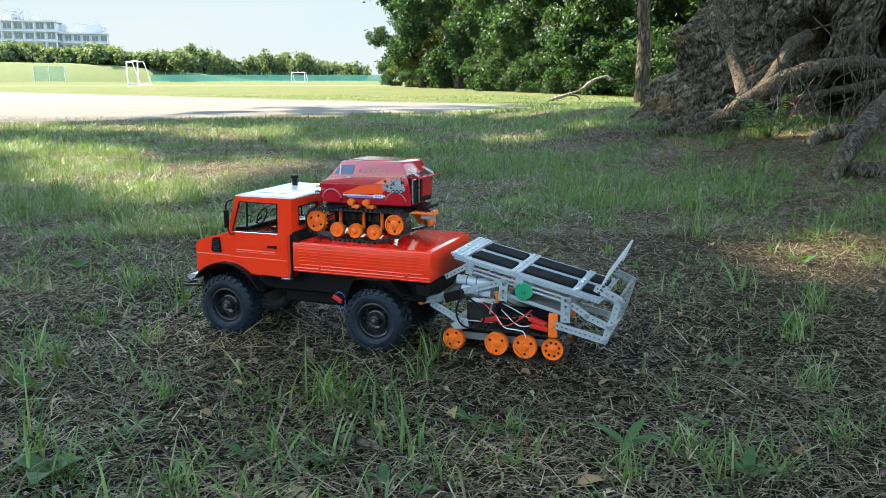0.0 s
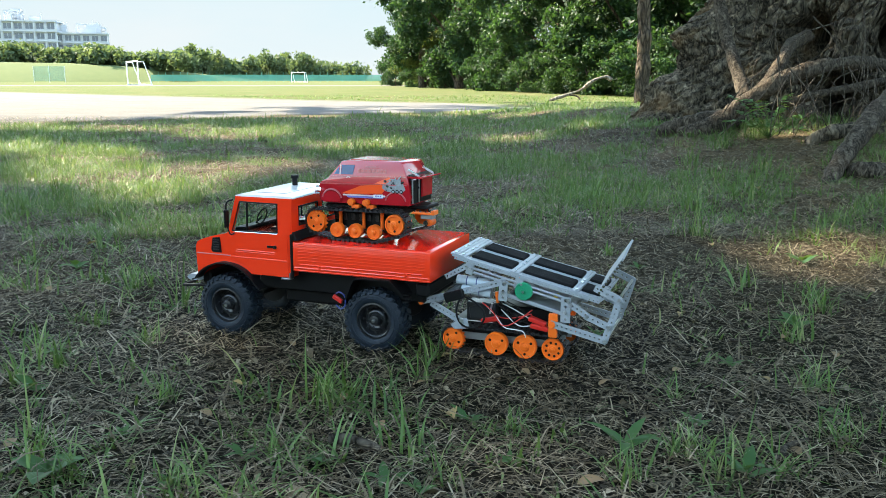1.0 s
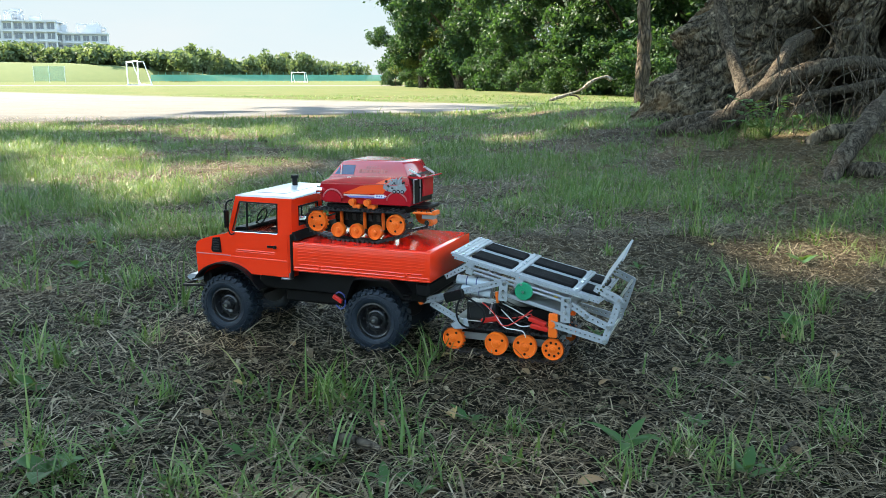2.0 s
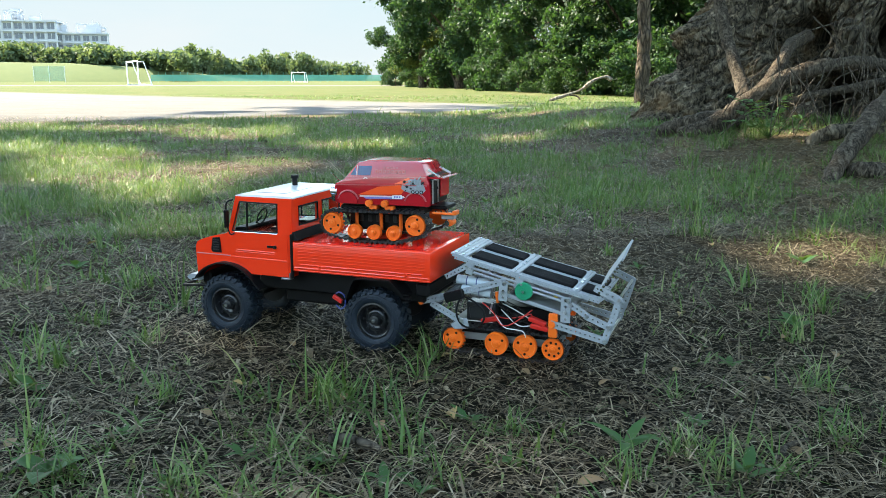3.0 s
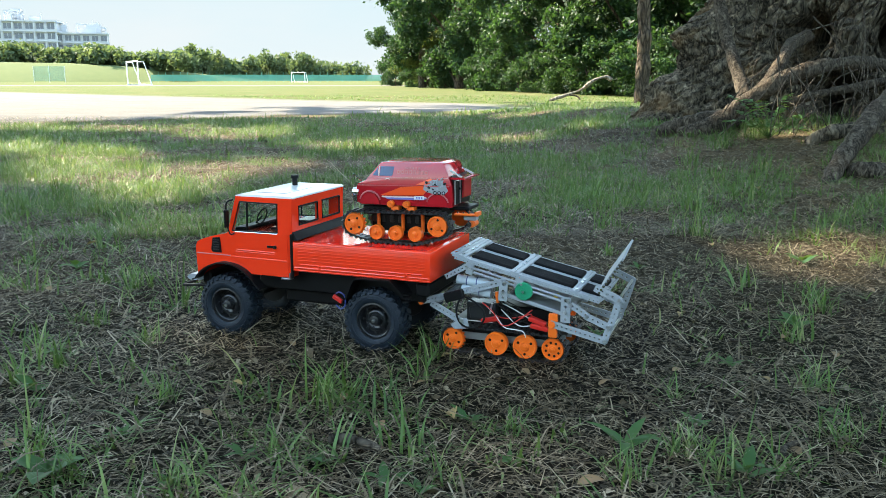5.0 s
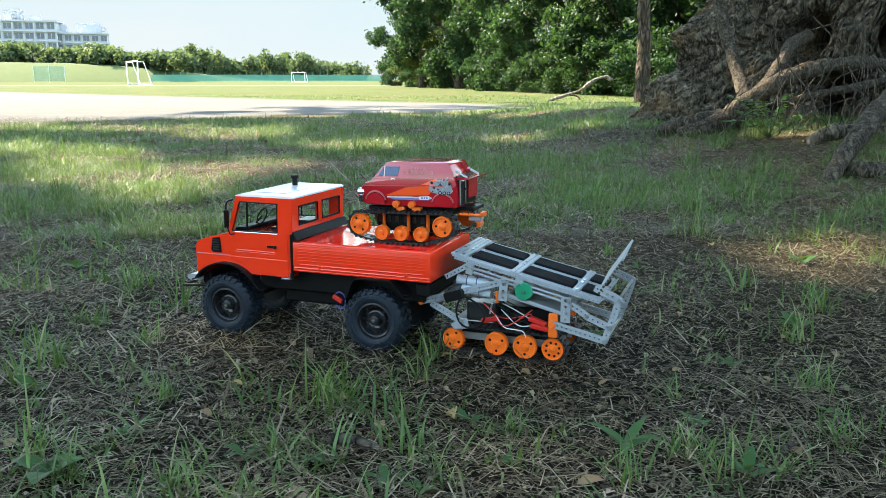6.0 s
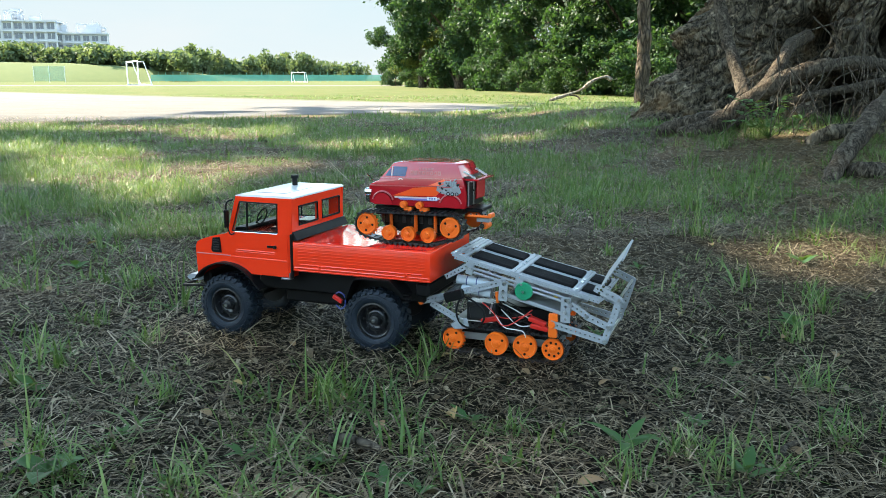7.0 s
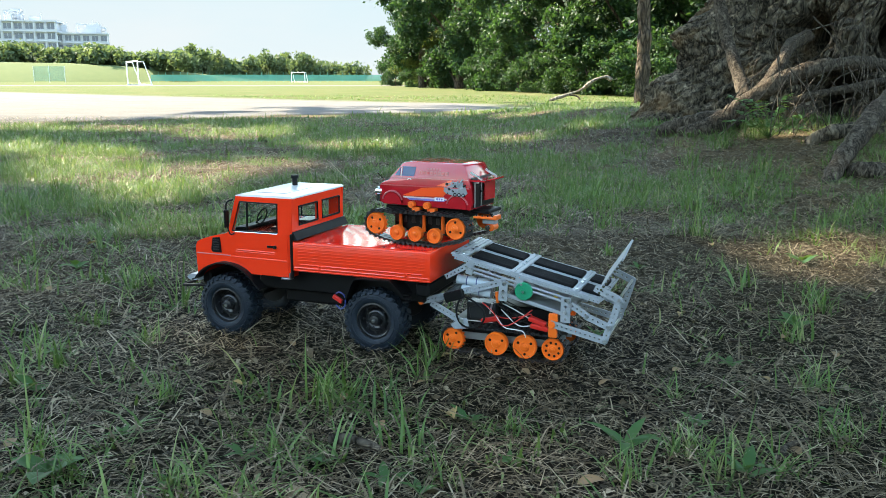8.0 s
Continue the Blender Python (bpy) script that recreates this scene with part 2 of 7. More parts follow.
def bark(name, dark, mid, lite, scale, rng=1.0):
    m = Mat(name, 0.92, 0.0, 0.2)
    mp = m.n("ShaderNodeMapping")
    mp.inputs["Scale"].default_value = (1.0, 1.0, 0.45)
    m.link(m.coords(), mp.inputs[0])
    v = mp.outputs[0]
    ridges = m.n("ShaderNodeTexVoronoi", Scale=scale, Randomness=1.0)
    ridges.feature = "DISTANCE_TO_EDGE"
    warp = m.mix(0.35, v, m.n("ShaderNodeTexNoise", Scale=scale * 0.5, Detail=4.0).outputs["Color"], "ADD")
    m.link(warp, ridges.inputs["Vector"])
    fine = m.noise(scale * 5, 7.0, 0.7, v, 0.6)
    hgt = m.math("ADD", m.math("MULTIPLY", m.math("POWER", ridges.outputs[0], 0.5), 1.2), m.math("MULTIPLY", fine, 0.7))
    c = m.ramp(hgt, (0.30, dark), (0.62, mid), (0.95, lite))
    warm = m.ramp(m.noise(scale * 0.25, 4.0), (0.5, (0, 0, 0)), (0.75, (1, 1, 1)))
    m.color(m.mix(m.math("MULTIPLY", warm, 0.5 * rng), c, tuple(a * b for a, b in zip(mid, (1.5, 1.05, 0.55)))))
    m.bump(hgt, 1.0, 0.35 / scale)
    return m.m




def old_bark(name, dark, mid, lite, scale, rng=1.0):
    """Bark in long wavy furrows."""
    m = Mat(name, 0.95, 0.0, 0.15)
    mp = m.n("ShaderNodeMapping")
    mp.inputs["Scale"].default_value = (1.0, 1.0, 0.5)
    m.link(m.coords(), mp.inputs[0])
    v = mp.outputs[0]

    def furrows(k, dist):
        n = m.noise(scale * k, 3.0, 0.5, v, dist)
        return m.math("POWER", m.math("MULTIPLY", m.math("ABSOLUTE", m.math("SUBTRACT", n, 0.5)), 4.0, True), 0.6)

    fine = m.noise(scale * 4, 5.0, 0.6, v, 0.4)
    hgt = m.math("ADD", m.math("MULTIPLY", furrows(1.0, 1.0), 0.45), m.math("MULTIPLY", furrows(2.1, 0.8), 0.30))
    hgt = m.math("ADD", hgt, m.math("MULTIPLY", fine, 0.22))
    c = m.ramp(hgt, (0.25, dark), (0.58, mid), (0.92, lite))
    warm = m.ramp(m.noise(scale * 0.2, 4.0), (0.52, (0, 0, 0)), (0.75, (1, 1, 1)))
    m.color(m.mix(m.math("MULTIPLY", warm, 0.45 * rng), c, tuple(a * b for a, b in zip(mid, (1.7, 1.15, 0.55)))))
    m.bump(hgt, 0.6, 0.16 / scale)
    return m.m


BARK = old_bark("old_tree_bark", (0.014, 0.012, 0.009), (0.125, 0.104, 0.074), (0.36, 0.30, 0.22), 17.0)
BARK_FAR = bark("tree_bark", (0.012, 0.010, 0.008), (0.040, 0.032, 0.023), (0.105, 0.082, 0.056), 6.0)
ROOT = old_bark("weathered_root_wood", (0.014, 0.011, 0.008), (0.080, 0.066, 0.049), (0.21, 0.18, 0.14), 34.0, 0.3)
BLEACHED = old_bark("bleached_dead_wood", (0.06, 0.05, 0.04), (0.26, 0.23, 0.19), (0.48, 0.45, 0.40), 9.0, 0.2)
GROUND = ground_material()


def plain(name, a, b, scale, rough=0.8):
    m = Mat(name, rough, 0.0, 0.3)
    m.color(m.mix(m.noise(scale, 6.0, 0.65), a, b))
    return m.m


CONCRETE = plain("pale_facade", (0.42, 0.44, 0.47), (0.52, 0.54, 0.57), 0.3)
DARK_OPENING = plain("dark_window_opening", (0.12, 0.14, 0.17), (0.20, 0.22, 0.26), 0.5, 0.3)


def netting(name, a, b, thin):
    """Loose netting that lets part of the view through."""
    m = Mat(name, 0.8, 0.0, 0.3)
    m.color(m.mix(m.noise(0.3, 6.0, 0.65), a, b))
    tr = m.n("ShaderNodeBsdfTransparent")
    mx = m.n("ShaderNodeMixShader", Fac=thin)
    m.link(m.b.outputs[0], mx.inputs[1]).link(tr.outputs[0], mx.inputs[2])
    m.link(mx.outputs[0], m.t.nodes["Material Output"].inputs["Surface"])
    return m.m


NET_GREEN = netting("green_fence_mesh", (0.10, 0.34, 0.27), (0.18, 0.44, 0.36), 0.45)
NET_PALE = netting("pale_green_net", (0.14, 0.34, 0.27), (0.22, 0.42, 0.35), 0.72)
GOAL_WHITE = plain("white_goal_tube", (0.75, 0.76, 0.76), (0.82, 0.83, 0.83), 3.0, 0.4)
TURF_BANK = plain("grass_bank", (0.055, 0.085, 0.024), (0.090, 0.110, 0.034), 0.6, 0.95)
# ---- ground ----


def sstep(a, b, v):
    t = np.clip((v - a) / (b - a), 0, 1)
    return t * t * (3 - 2 * t)


def height(x, y):
    """The lie of the land: level under the vehicles, a root mound by the old tree, a slight fall to the pitch."""
    x, y = np.asarray(x, float), np.asarray(y, float)
    z = -0.30 * sstep(5.0, 26.0, y)
    z = z + 0.13 * sstep(0.7, 2.3, x + 0.12 * y - 0.4) * sstep(1.6, 4.4, y) * (1 - sstep(7.0, 14.0, y))
    z = z + 0.05 * np.exp(-(((x - 0.95) / 0.5) ** 2 + ((y - 5.2) / 0.8) ** 2))
    calm = 1 - np.exp(-(((x + 0.05) / 0.42) ** 2 + ((y - 1.2) / 0.32) ** 2))
    rip = 0.35 * np.sin(7.1 * x + 2.3 * y) + 0.3 * np.sin(11.3 * y - 5.0 * x + 1.0) + 0.35 * np.sin(17 * x + 0.6) * np.sin(15 * y)
    return z + 0.010 * rip * calm * (1 - sstep(6.0, 12.0, y))


def grid_line(lim0, lim1, fine, c0, c1):
    """Coordinates, fine between c0 and c1 and ever wider beyond."""
    out = list(np.arange(c0, c1, fine))
    s, v = fine, c1
    while v < lim1:
        out.append(v)
        s *= 1.14
        v += s
    out.append(lim1)
    s, v, low = fine, c0 - fine, []
    while v > lim0:
        low.append(v)
        s *= 1.14
        v -= s
    low.append(lim0)
    return np.array(low[::-1] + out)


def ground():
    gx, gy = grid_line(-2500, 2500, 0.035, -2.0, 2.6), grid_line(-400, 4000, 0.035, 0.4, 5.6)
    X, Y = np.meshgrid(gx, gy)
    Z = height(X, Y)
    v = np.stack([X.ravel(), Y.ravel(), Z.ravel()], -1)
    nx, ny = len(gx), len(gy)
    i = (np.arange(ny - 1)[:, None] * nx + np.arange(nx - 1)).ravel()
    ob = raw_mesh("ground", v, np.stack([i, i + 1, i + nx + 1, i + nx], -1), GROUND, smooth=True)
    tagged(ob, "shaded soil with dead grass, pale sand pitch and mown turf", "ground", kind="structure")


ground()


def blades(rng, pos, length, width, lean, heading, segs=3, curl=1.0):
    """Curved tapering blades as one soup of triangles strips."""
    n = len(pos)
    side = np.stack([-np.sin(heading), np.cos(heading), np.zeros(n)], -1)
    ahead = np.stack([np.cos(heading), np.sin(heading), np.zeros(n)], -1)
    V = []
    p = pos.copy()
    ang = lean.copy()
    step = length / segs
    for k in range(segs + 1):
        w = width * (1 - k / segs) ** 0.7 * 0.5
        V.append(p - side * w[:, None])
        if k < segs:
            V.append(p + side * w[:, None])
        p = p + (ahead * np.sin(ang)[:, None] + np.array([0, 0, 1.0]) * np.cos(ang)[:, None]) * step[:, None]
        ang = np.minimum(ang + curl * rng.uniform(0.1, 0.55, n), 2.2)
    m = 2 * segs + 1
    verts = np.stack(V, 1).reshape(-1, 3)
    base = np.arange(n)[:, None] * m
    quads = np.concatenate([base + np.array([2 * k, 2 * k + 1, 2 * k + 3, 2 * k + 2]) for k in range(segs - 1)])
    tris = base + np.array([2 * segs - 2, 2 * segs - 1, 2 * segs])
    return verts, quads, tris


def soup(name, verts, quads, tris, mat, label, category):
    me = bpy.data.meshes.new(name)
    nq, nt = len(quads), len(tris)
    me.vertices.add(len(verts))
    me.vertices.foreach_set("co", verts.astype(np.float32).ravel())
    loops = np.concatenate([quads.ravel(), tris.ravel()]).astype(np.int32)
    me.loops.add(len(loops))
    me.loops.foreach_set("vertex_index", loops)
    me.polygons.add(nq + nt)
    me.polygons.foreach_set("loop_start", np.concatenate([np.arange(nq) * 4, nq * 4 + np.arange(nt) * 3]).astype(np.int32))
    me.update(calc_edges=True)
    me.shade_smooth()
    me.materials.append(mat)
    return tagged(new(name, me), label, category, kind="stuff")


def patchy(x, y):
    """How grassy the ground is at a place, 0 to 1."""
    f = 0.5 + 0.25 * np.sin(3.1 * x + 1.7 * y + 0.6) + 0.25 * np.sin(5.3 * y - 3.9 * x + 2.0)
    f = f + 0.28 * np.sin(9.7 * x + 4.1 * y) * np.sin(8.3 * y - 2.7 * x) + 0.22 * np.sin(19 * x + 1.0) * np.sin(17 * y + 2 * x)
    return np.clip(f, 0, 1)


def under_vehicle(x, y):
    """True below the truck and the ramp carrier."""
    c, s = math.cos(0.3621), math.sin(0.3621)
    dx, dy = x + 0.0694, y - 1.2092
    u, v = -c * dx + s * dy, -s * dx - c * dy
    return (u > -0.36) & (u < 0.34) & (np.abs(v) < 0.10)


def beside_vehicle(x, y):
    """True on the bare trodden strip before and beside the truck."""
    c, s = math.cos(0.3621), math.sin(0.3621)
    dx, dy = x + 0.0694, y - 1.2092
    u, v = -c * dx + s * dy, -s * dx - c * dy
    return (u > -0.45) & (u < 0.36) & (v > -0.14) & (v < 0.26)


def sample(rng, n, y0, y1, power=1.0, slack=0.12):
    """Random places in the wedge of ground in view."""
    y = y0 + (y1 - y0) * rng.random(n) ** power
    x = (rng.random(n) * 2 - 1) * (0.545 * y + slack)
    return x, y


def grass():
    rng = np.random.default_rng(5)
    P, L, W, LE, HD = [], [], [], [], []

    def tufts(count, y0, y1, per, lmin, lmax, w, spread, keep, droop=0.5):
        x, y = sample(rng, count, y0, y1)
        g = patchy(x, y)
        rough = 1.0 - np.where(y < 2.0, 0.75, 0.66) * sstep(0.1, 0.8, x - 0.05 * y) * (y < 4.6)
        rough = rough * np.where(((x + 1.4) / 0.75) ** 2 + ((y - 3.5) / 0.7) ** 2 < 1, 0.7, 1.0)
        rough = rough * np.where(beside_vehicle(x, y), 0.12, 1.0)
        ok = (rng.random(count) < keep * np.clip(g * 2.2 - 0.65, 0.04, 1) * rough) & ~under_vehicle(x, y)
        ok &= (y < 10.7 + 1.0 * x) | (y > 24.0 - 0.9 * x) | (x > 2.0)
        x, y, g = x[ok], y[ok], g[ok]
        k = rng.integers(max(2, per // 3), per + 1, len(x))
        size = rng.lognormal(0, 0.32, len(x)) * (0.65 + 0.5 * g)
        idx = np.repeat(np.arange(len(x)), k)
        n = len(idx)
        bx, by = x[idx] + rng.normal(0, spread, n), y[idx] + rng.normal(0, spread, n)
        out = ~under_vehicle(bx, by)
        idx, bx, by = idx[out], bx[out], by[out]
        n = len(idx)
        P.append(np.stack([bx, by, height(bx, by) - 0.003], -1))
        L.append(rng.uniform(lmin, lmax, n) * size[idx])
        W.append(w * rng.uniform(0.6, 1.3, n))
        LE.append(np.abs(rng.normal(droop, 0.45, n)))
        HD.append(rng.uniform(0, 6.283, n))

    tufts(1000, 0.62, 2.1, 13, 0.018, 0.048, 0.0040, 0.010, 0.8, 0.85)
    tufts(1100, 0.62, 2.1, 3, 0.018, 0.05, 0.0032, 0.02, 5.0, 1.0)
    tufts(60, 0.70, 1.9, 26, 0.040, 0.08, 0.0042, 0.010, 0.8, 0.6)
    # the tufts that stand out, one by one
    for x, y, size, k in ((-0.127, 0.945, 0.075, 70), (-0.02, 1.105, 0.058, 44), (0.245, 0.80, 0.050, 60), (-0.17, 0.80, 0.045, 40), (0.60, 2.0, 0.085, 60), (0.42, 2.12, 0.08, 50), (0.93, 1.72, 0.075, 50), (0.28, 0.98, 0.04, 26),
                          (-0.43, 1.18, 0.05, 50), (-0.55, 1.5, 0.07, 60), (-0.62, 1.05, 0.05, 50), (-0.33, 0.95, 0.042, 40), (0.07, 0.86, 0.045, 40), (0.50, 0.86, 0.05, 36), (0.30, 1.5, 0.055, 40), (-0.05, 0.9, 0.04, 30), (-0.42, 0.82, 0.05, 44),
                          (0.17, 1.72, 0.06, 40), (0.02, 1.95, 0.07, 46), (0.72, 2.45, 0.08, 50), (1.0, 2.6, 0.09, 50), (1.25, 3.3, 0.10, 50), (1.05, 3.6, 0.11, 60), (1.3, 4.0, 0.13, 70), (1.55, 4.2, 0.12, 60), (0.27, 0.745, 0.055, 30), (0.33, 0.77, 0.06, 30), (0.42, 0.84, 0.055, 40), (0.17, 0.74, 0.05, 24), (0.46, 1.0, 0.06, 46), (0.52, 1.2, 0.06, 40), (-0.25, 0.74, 0.045, 36), (-0.36, 0.76, 0.05, 40), (0.0, 0.74, 0.045, 24), (0.62, 1.35, 0.06, 40)):
        P.append(np.stack([x + rng.normal(0, size * 0.22, k), y + rng.normal(0, size * 0.22, k), np.zeros(k)], -1))
        P[-1][:, 2] = height(P[-1][:, 0], P[-1][:, 1]) - 0.003
        L.append(size * rng.uniform(0.5, 1.25, k))
        W.append(np.full(k, 0.0018 + 0.018 * size) * rng.uniform(0.6, 1.2, k))
        LE.append(np.abs(rng.normal(0.45, 0.4, k)))
        HD.append(rng.uniform(0, 6.283, k))
    tufts(11500, 2.0, 4.4, 18, 0.022, 0.056, 0.0034, 0.017, 1.4, 0.7)
    tufts(20000, 4.2, 9.0, 10, 0.028, 0.062, 0.0058, 0.04, 1.5, 0.7)
    tufts(16000, 9.0, 19.0, 6, 0.03, 0.065, 0.012, 0.09, 1.2, 0.7)
    tufts(9000, 15.0, 34.0, 6, 0.03, 0.07, 0.030, 0.15, 1.3)
    # the same grass goes on all around
    k = 42000
    x, y = rng.uniform(-9, 9, k), rng.uniform(-6, 11, k)
    ok = (np.abs(x) > 0.52 * y + 0.1) & (rng.random(k) < np.clip(patchy(x, y) * 2.0 - 0.5, 0.05, 1)) & (y < 10.7 + x)
    x, y = np.repeat(x[ok], 2), np.repeat(y[ok], 2)
    k = len(x)
    x, y = x + rng.normal(0, 0.02, k), y + rng.normal(0, 0.02, k)
    P.append(np.stack([x, y, height(x, y) - 0.003], -1))
    L.append(rng.uniform(0.03, 0.08, k))
    W.append(rng.uniform(0.004, 0.008, k))
    LE.append(np.abs(rng.normal(0.5, 0.4, k)))
    HD.append(rng.uniform(0, 6.283, k))
    a = [np.concatenate(v) for v in (P, L, W, LE, HD)]
    v, q, t = blades(rng, *a)
    soup("grass", v, q, t, GRASS, "patchy green grass tufts on the shaded soil", "grass")


def straw():
    rng = np.random.default_rng(8)
    P, L, W, LE, HD = [], [], [], [], []
    for n, y0, y1, ln, w in ((42000, 0.62, 2.1, 0.0105, 0.0015), (15000, 0.62, 2.1, 0.030, 0.0014), (2200, 0.62, 2.1, 0.060, 0.0019), (80000, 2.0, 5.0, 0.033, 0.0026), (2500, 2.0, 5.0, 0.070, 0.0034), (20000, 5.0, 9.0, 0.07, 0.005)):
        x, y = sample(rng, n, y0, y1)
        P.append(np.stack([x, y, height(x, y) + 0.013 * rng.random(n) ** 1.6], -1))
        L.append(ln * rng.lognormal(0, 0.45, n))
        W.append(w * rng.uniform(0.6, 1.6, n))
        LE.append(rng.uniform(1.15, 1.62, n))
        HD.append(rng.uniform(0, 6.283, n))
    n = 24000
    x, y = rng.uniform(-6, 6, n), rng.uniform(-3, 7, n)
    out = np.abs(x) > 0.52 * y
    x, y = x[out], y[out]
    n = len(x)
    P.append(np.stack([x, y, height(x, y) + rng.uniform(0.0, 0.009, n)], -1))
    L.append(0.05 * rng.lognormal(0, 0.45, n))
    W.append(0.004 * rng.uniform(0.6, 1.6, n))
    LE.append(rng.uniform(1.15, 1.62, n))
    HD.append(rng.uniform(0, 6.283, n))
    a = [np.concatenate(v) for v in (P, L, W, LE, HD)]
    v, q, t = blades(rng, *a, segs=2, curl=1.2)
    v[:, 2] = np.maximum(v[:, 2], height(v[:, 0], v[:, 1]) + 0.0012)
    soup("dead_grass_litter", v, q, t, STRAW, "dry dead grass stems littering the soil", "straw")


def crumbs():
    """Scraps of dead leaf and soil crumbs."""
    rng = np.random.default_rng(18)
    n = 15000
    x, y = sample(rng, n, 0.62, 2.6, 1.2)
    c = np.stack([x, y, height(x, y) + rng.uniform(0.001, 0.006, n)], -1)
    s = 0.0025 * rng.lognormal(0, 0.5, n)
    a = rng.uniform(0, 6.283, n)
    u = np.stack([np.cos(a), np.sin(a), rng.normal(0, 0.3, n)], -1) * s[:, None]
    w = np.stack([-np.sin(a), np.cos(a), rng.normal(0, 0.3, n)], -1) * s[:, None] * rng.uniform(0.4, 0.9, n)[:, None]
    up = np.array([0, 0, 1.0]) * (s * rng.uniform(-0.3, 0.6, n))[:, None]
    v = np.stack([c - u, c - w * 0.8 + up, c + u * 0.9, c + w + up * 0.5], 1).reshape(-1, 3)
    b = np.arange(n)[:, None] * 4
    soup("leaf_litter", v, np.zeros((0, 4), int), np.concatenate([b + np.array([0, 1, 2]), b + np.array([0, 2, 3])]), STRAW, "scraps of dead leaves scattered over the soil", "leaf litter")


grass()
straw()
crumbs()
# ---- far side of the pitch ----


def at(px, depth, z):
    """A place that lies depth metres ahead of the lens, px of 1500 to the side."""
    return Vector(((px - 784) / 1500 * (0.98034 * depth + 0.19737 * (0.3774 - z)), depth, z))


def leaf_soup(rng, centres, sizes, name, mat, parent=None, curl=0.25):
    """Small bent leaf pairs round the given places."""
    n = len(centres)
    u = rng.normal(size=(n, 3))
    u /= np.linalg.norm(u, axis=1)[:, None]
    w = np.cross(u, rng.normal(size=(n, 3)))
    w /= np.linalg.norm(w, axis=1)[:, None]
    nn = np.cross(u, w)
    s = sizes[:, None]
    a, b = centres - u * s, centres + u * s
    c, d = centres + w * s * 0.55 + nn * s * curl, centres - w * s * 0.55 + nn * s * curl
    v = np.stack([a, c, b, d], 1).reshape(-1, 3)
    base = np.arange(n)[:, None] * 4
    f = np.concatenate([base + np.array([0, 2, 1]), base + np.array([0, 3, 2])])
    me = bpy.data.meshes.new(name)
    me.vertices.add(len(v))
    me.vertices.foreach_set("co", v.astype(np.float32).ravel())
    me.loops.add(f.size)
    me.loops.foreach_set("vertex_index", f.astype(np.int32).ravel())
    me.polygons.add(len(f))
    me.polygons.foreach_set("loop_start", (np.arange(len(f)) * 3).astype(np.int32))
    me.update(calc_edges=True)
    me.materials.append(mat)
    ob = new(name, me)
    if parent is not None:
        ob.parent = parent
    return ob


def clumps(rng, count, blobs, per_spread):
    """Leaf places gathered in clumps on the skins of blobs (x, y, z, rx, rz)."""
    out = []
    for x, y, z, rx, rz in blobs:
        k = max(1, int(count * 0.035))
        d = rng.normal(size=(k, 3))
        d /= np.linalg.norm(d, axis=1)[:, None]
        c = np.array([x, y, z]) + d * np.array([rx, rx, rz]) * rng.uniform(0.45, 1.05, k)[:, None]
        idx = rng.integers(0, k, count)
        out.append(c[idx] + rng.normal(size=(count, 3)) * per_spread)
    return np.concatenate(out)


def tree(name, m, rng, high, wide, leaves, leaf, mat, label, trunk_r=0.16, group="", base=0.12, category="tree"):
    """A tapered trunk with limbs and an uneven crown of leaf clumps."""
    t = thing(name, m, label, category, group)
    bm = bmesh.new()
    top = high * 0.8
    stem = spline([(0, 0, -0.2), (rng.normal(0, 0.1), rng.normal(0, 0.1), high * 0.3), (rng.normal(0, 0.3), rng.normal(0, 0.3), top)], 5)
    tube(bm, stem, [trunk_r * (1.25 - 1.1 * i / (len(stem) - 1)) for i in range(len(stem))], 9, 0.25)
    blobs = []
    for i in range(9):
        z = high * (base + (0.92 - base) * (i + 0.5) / 9)
        a = i * 2.4 + rng.uniform(-0.4, 0.4)
        r = wide * (0.25 + 0.55 * math.sin(3.14 * (0.15 + 0.75 * i / 9))) * rng.uniform(0.7, 1.2)
        p = Vector((math.cos(a) * r, math.sin(a) * r, z))
        s = stem[min(len(stem) - 1, int(len(stem) * z / high * 0.8))]
        tube(bm, spline([s, s.lerp(p, 0.5) + Vector((0, 0, high * 0.03)), p], 3), [trunk_r * 0.4, trunk_r * 0.36, trunk_r * 0.3, trunk_r * 0.25, trunk_r * 0.18, trunk_r * 0.1, trunk_r * 0.06], 6)
        blobs.append((*p, wide * rng.uniform(0.32, 0.5), high * rng.uniform(0.09, 0.14)))
    blobs.append((0, 0, high * 0.9, wide * 0.4, high * 0.1))
    part("trunk", bm, BARK_FAR, t, smooth=50)
    c = clumps(rng, leaves // len(blobs), blobs, leaf * 1.3)
    c[:, 2] = np.maximum(c[:, 2], 0.05)
    leaf_soup(rng, c, leaf * rng.uniform(0.6, 1.25, len(c)), "crown", mat, t)
    return t


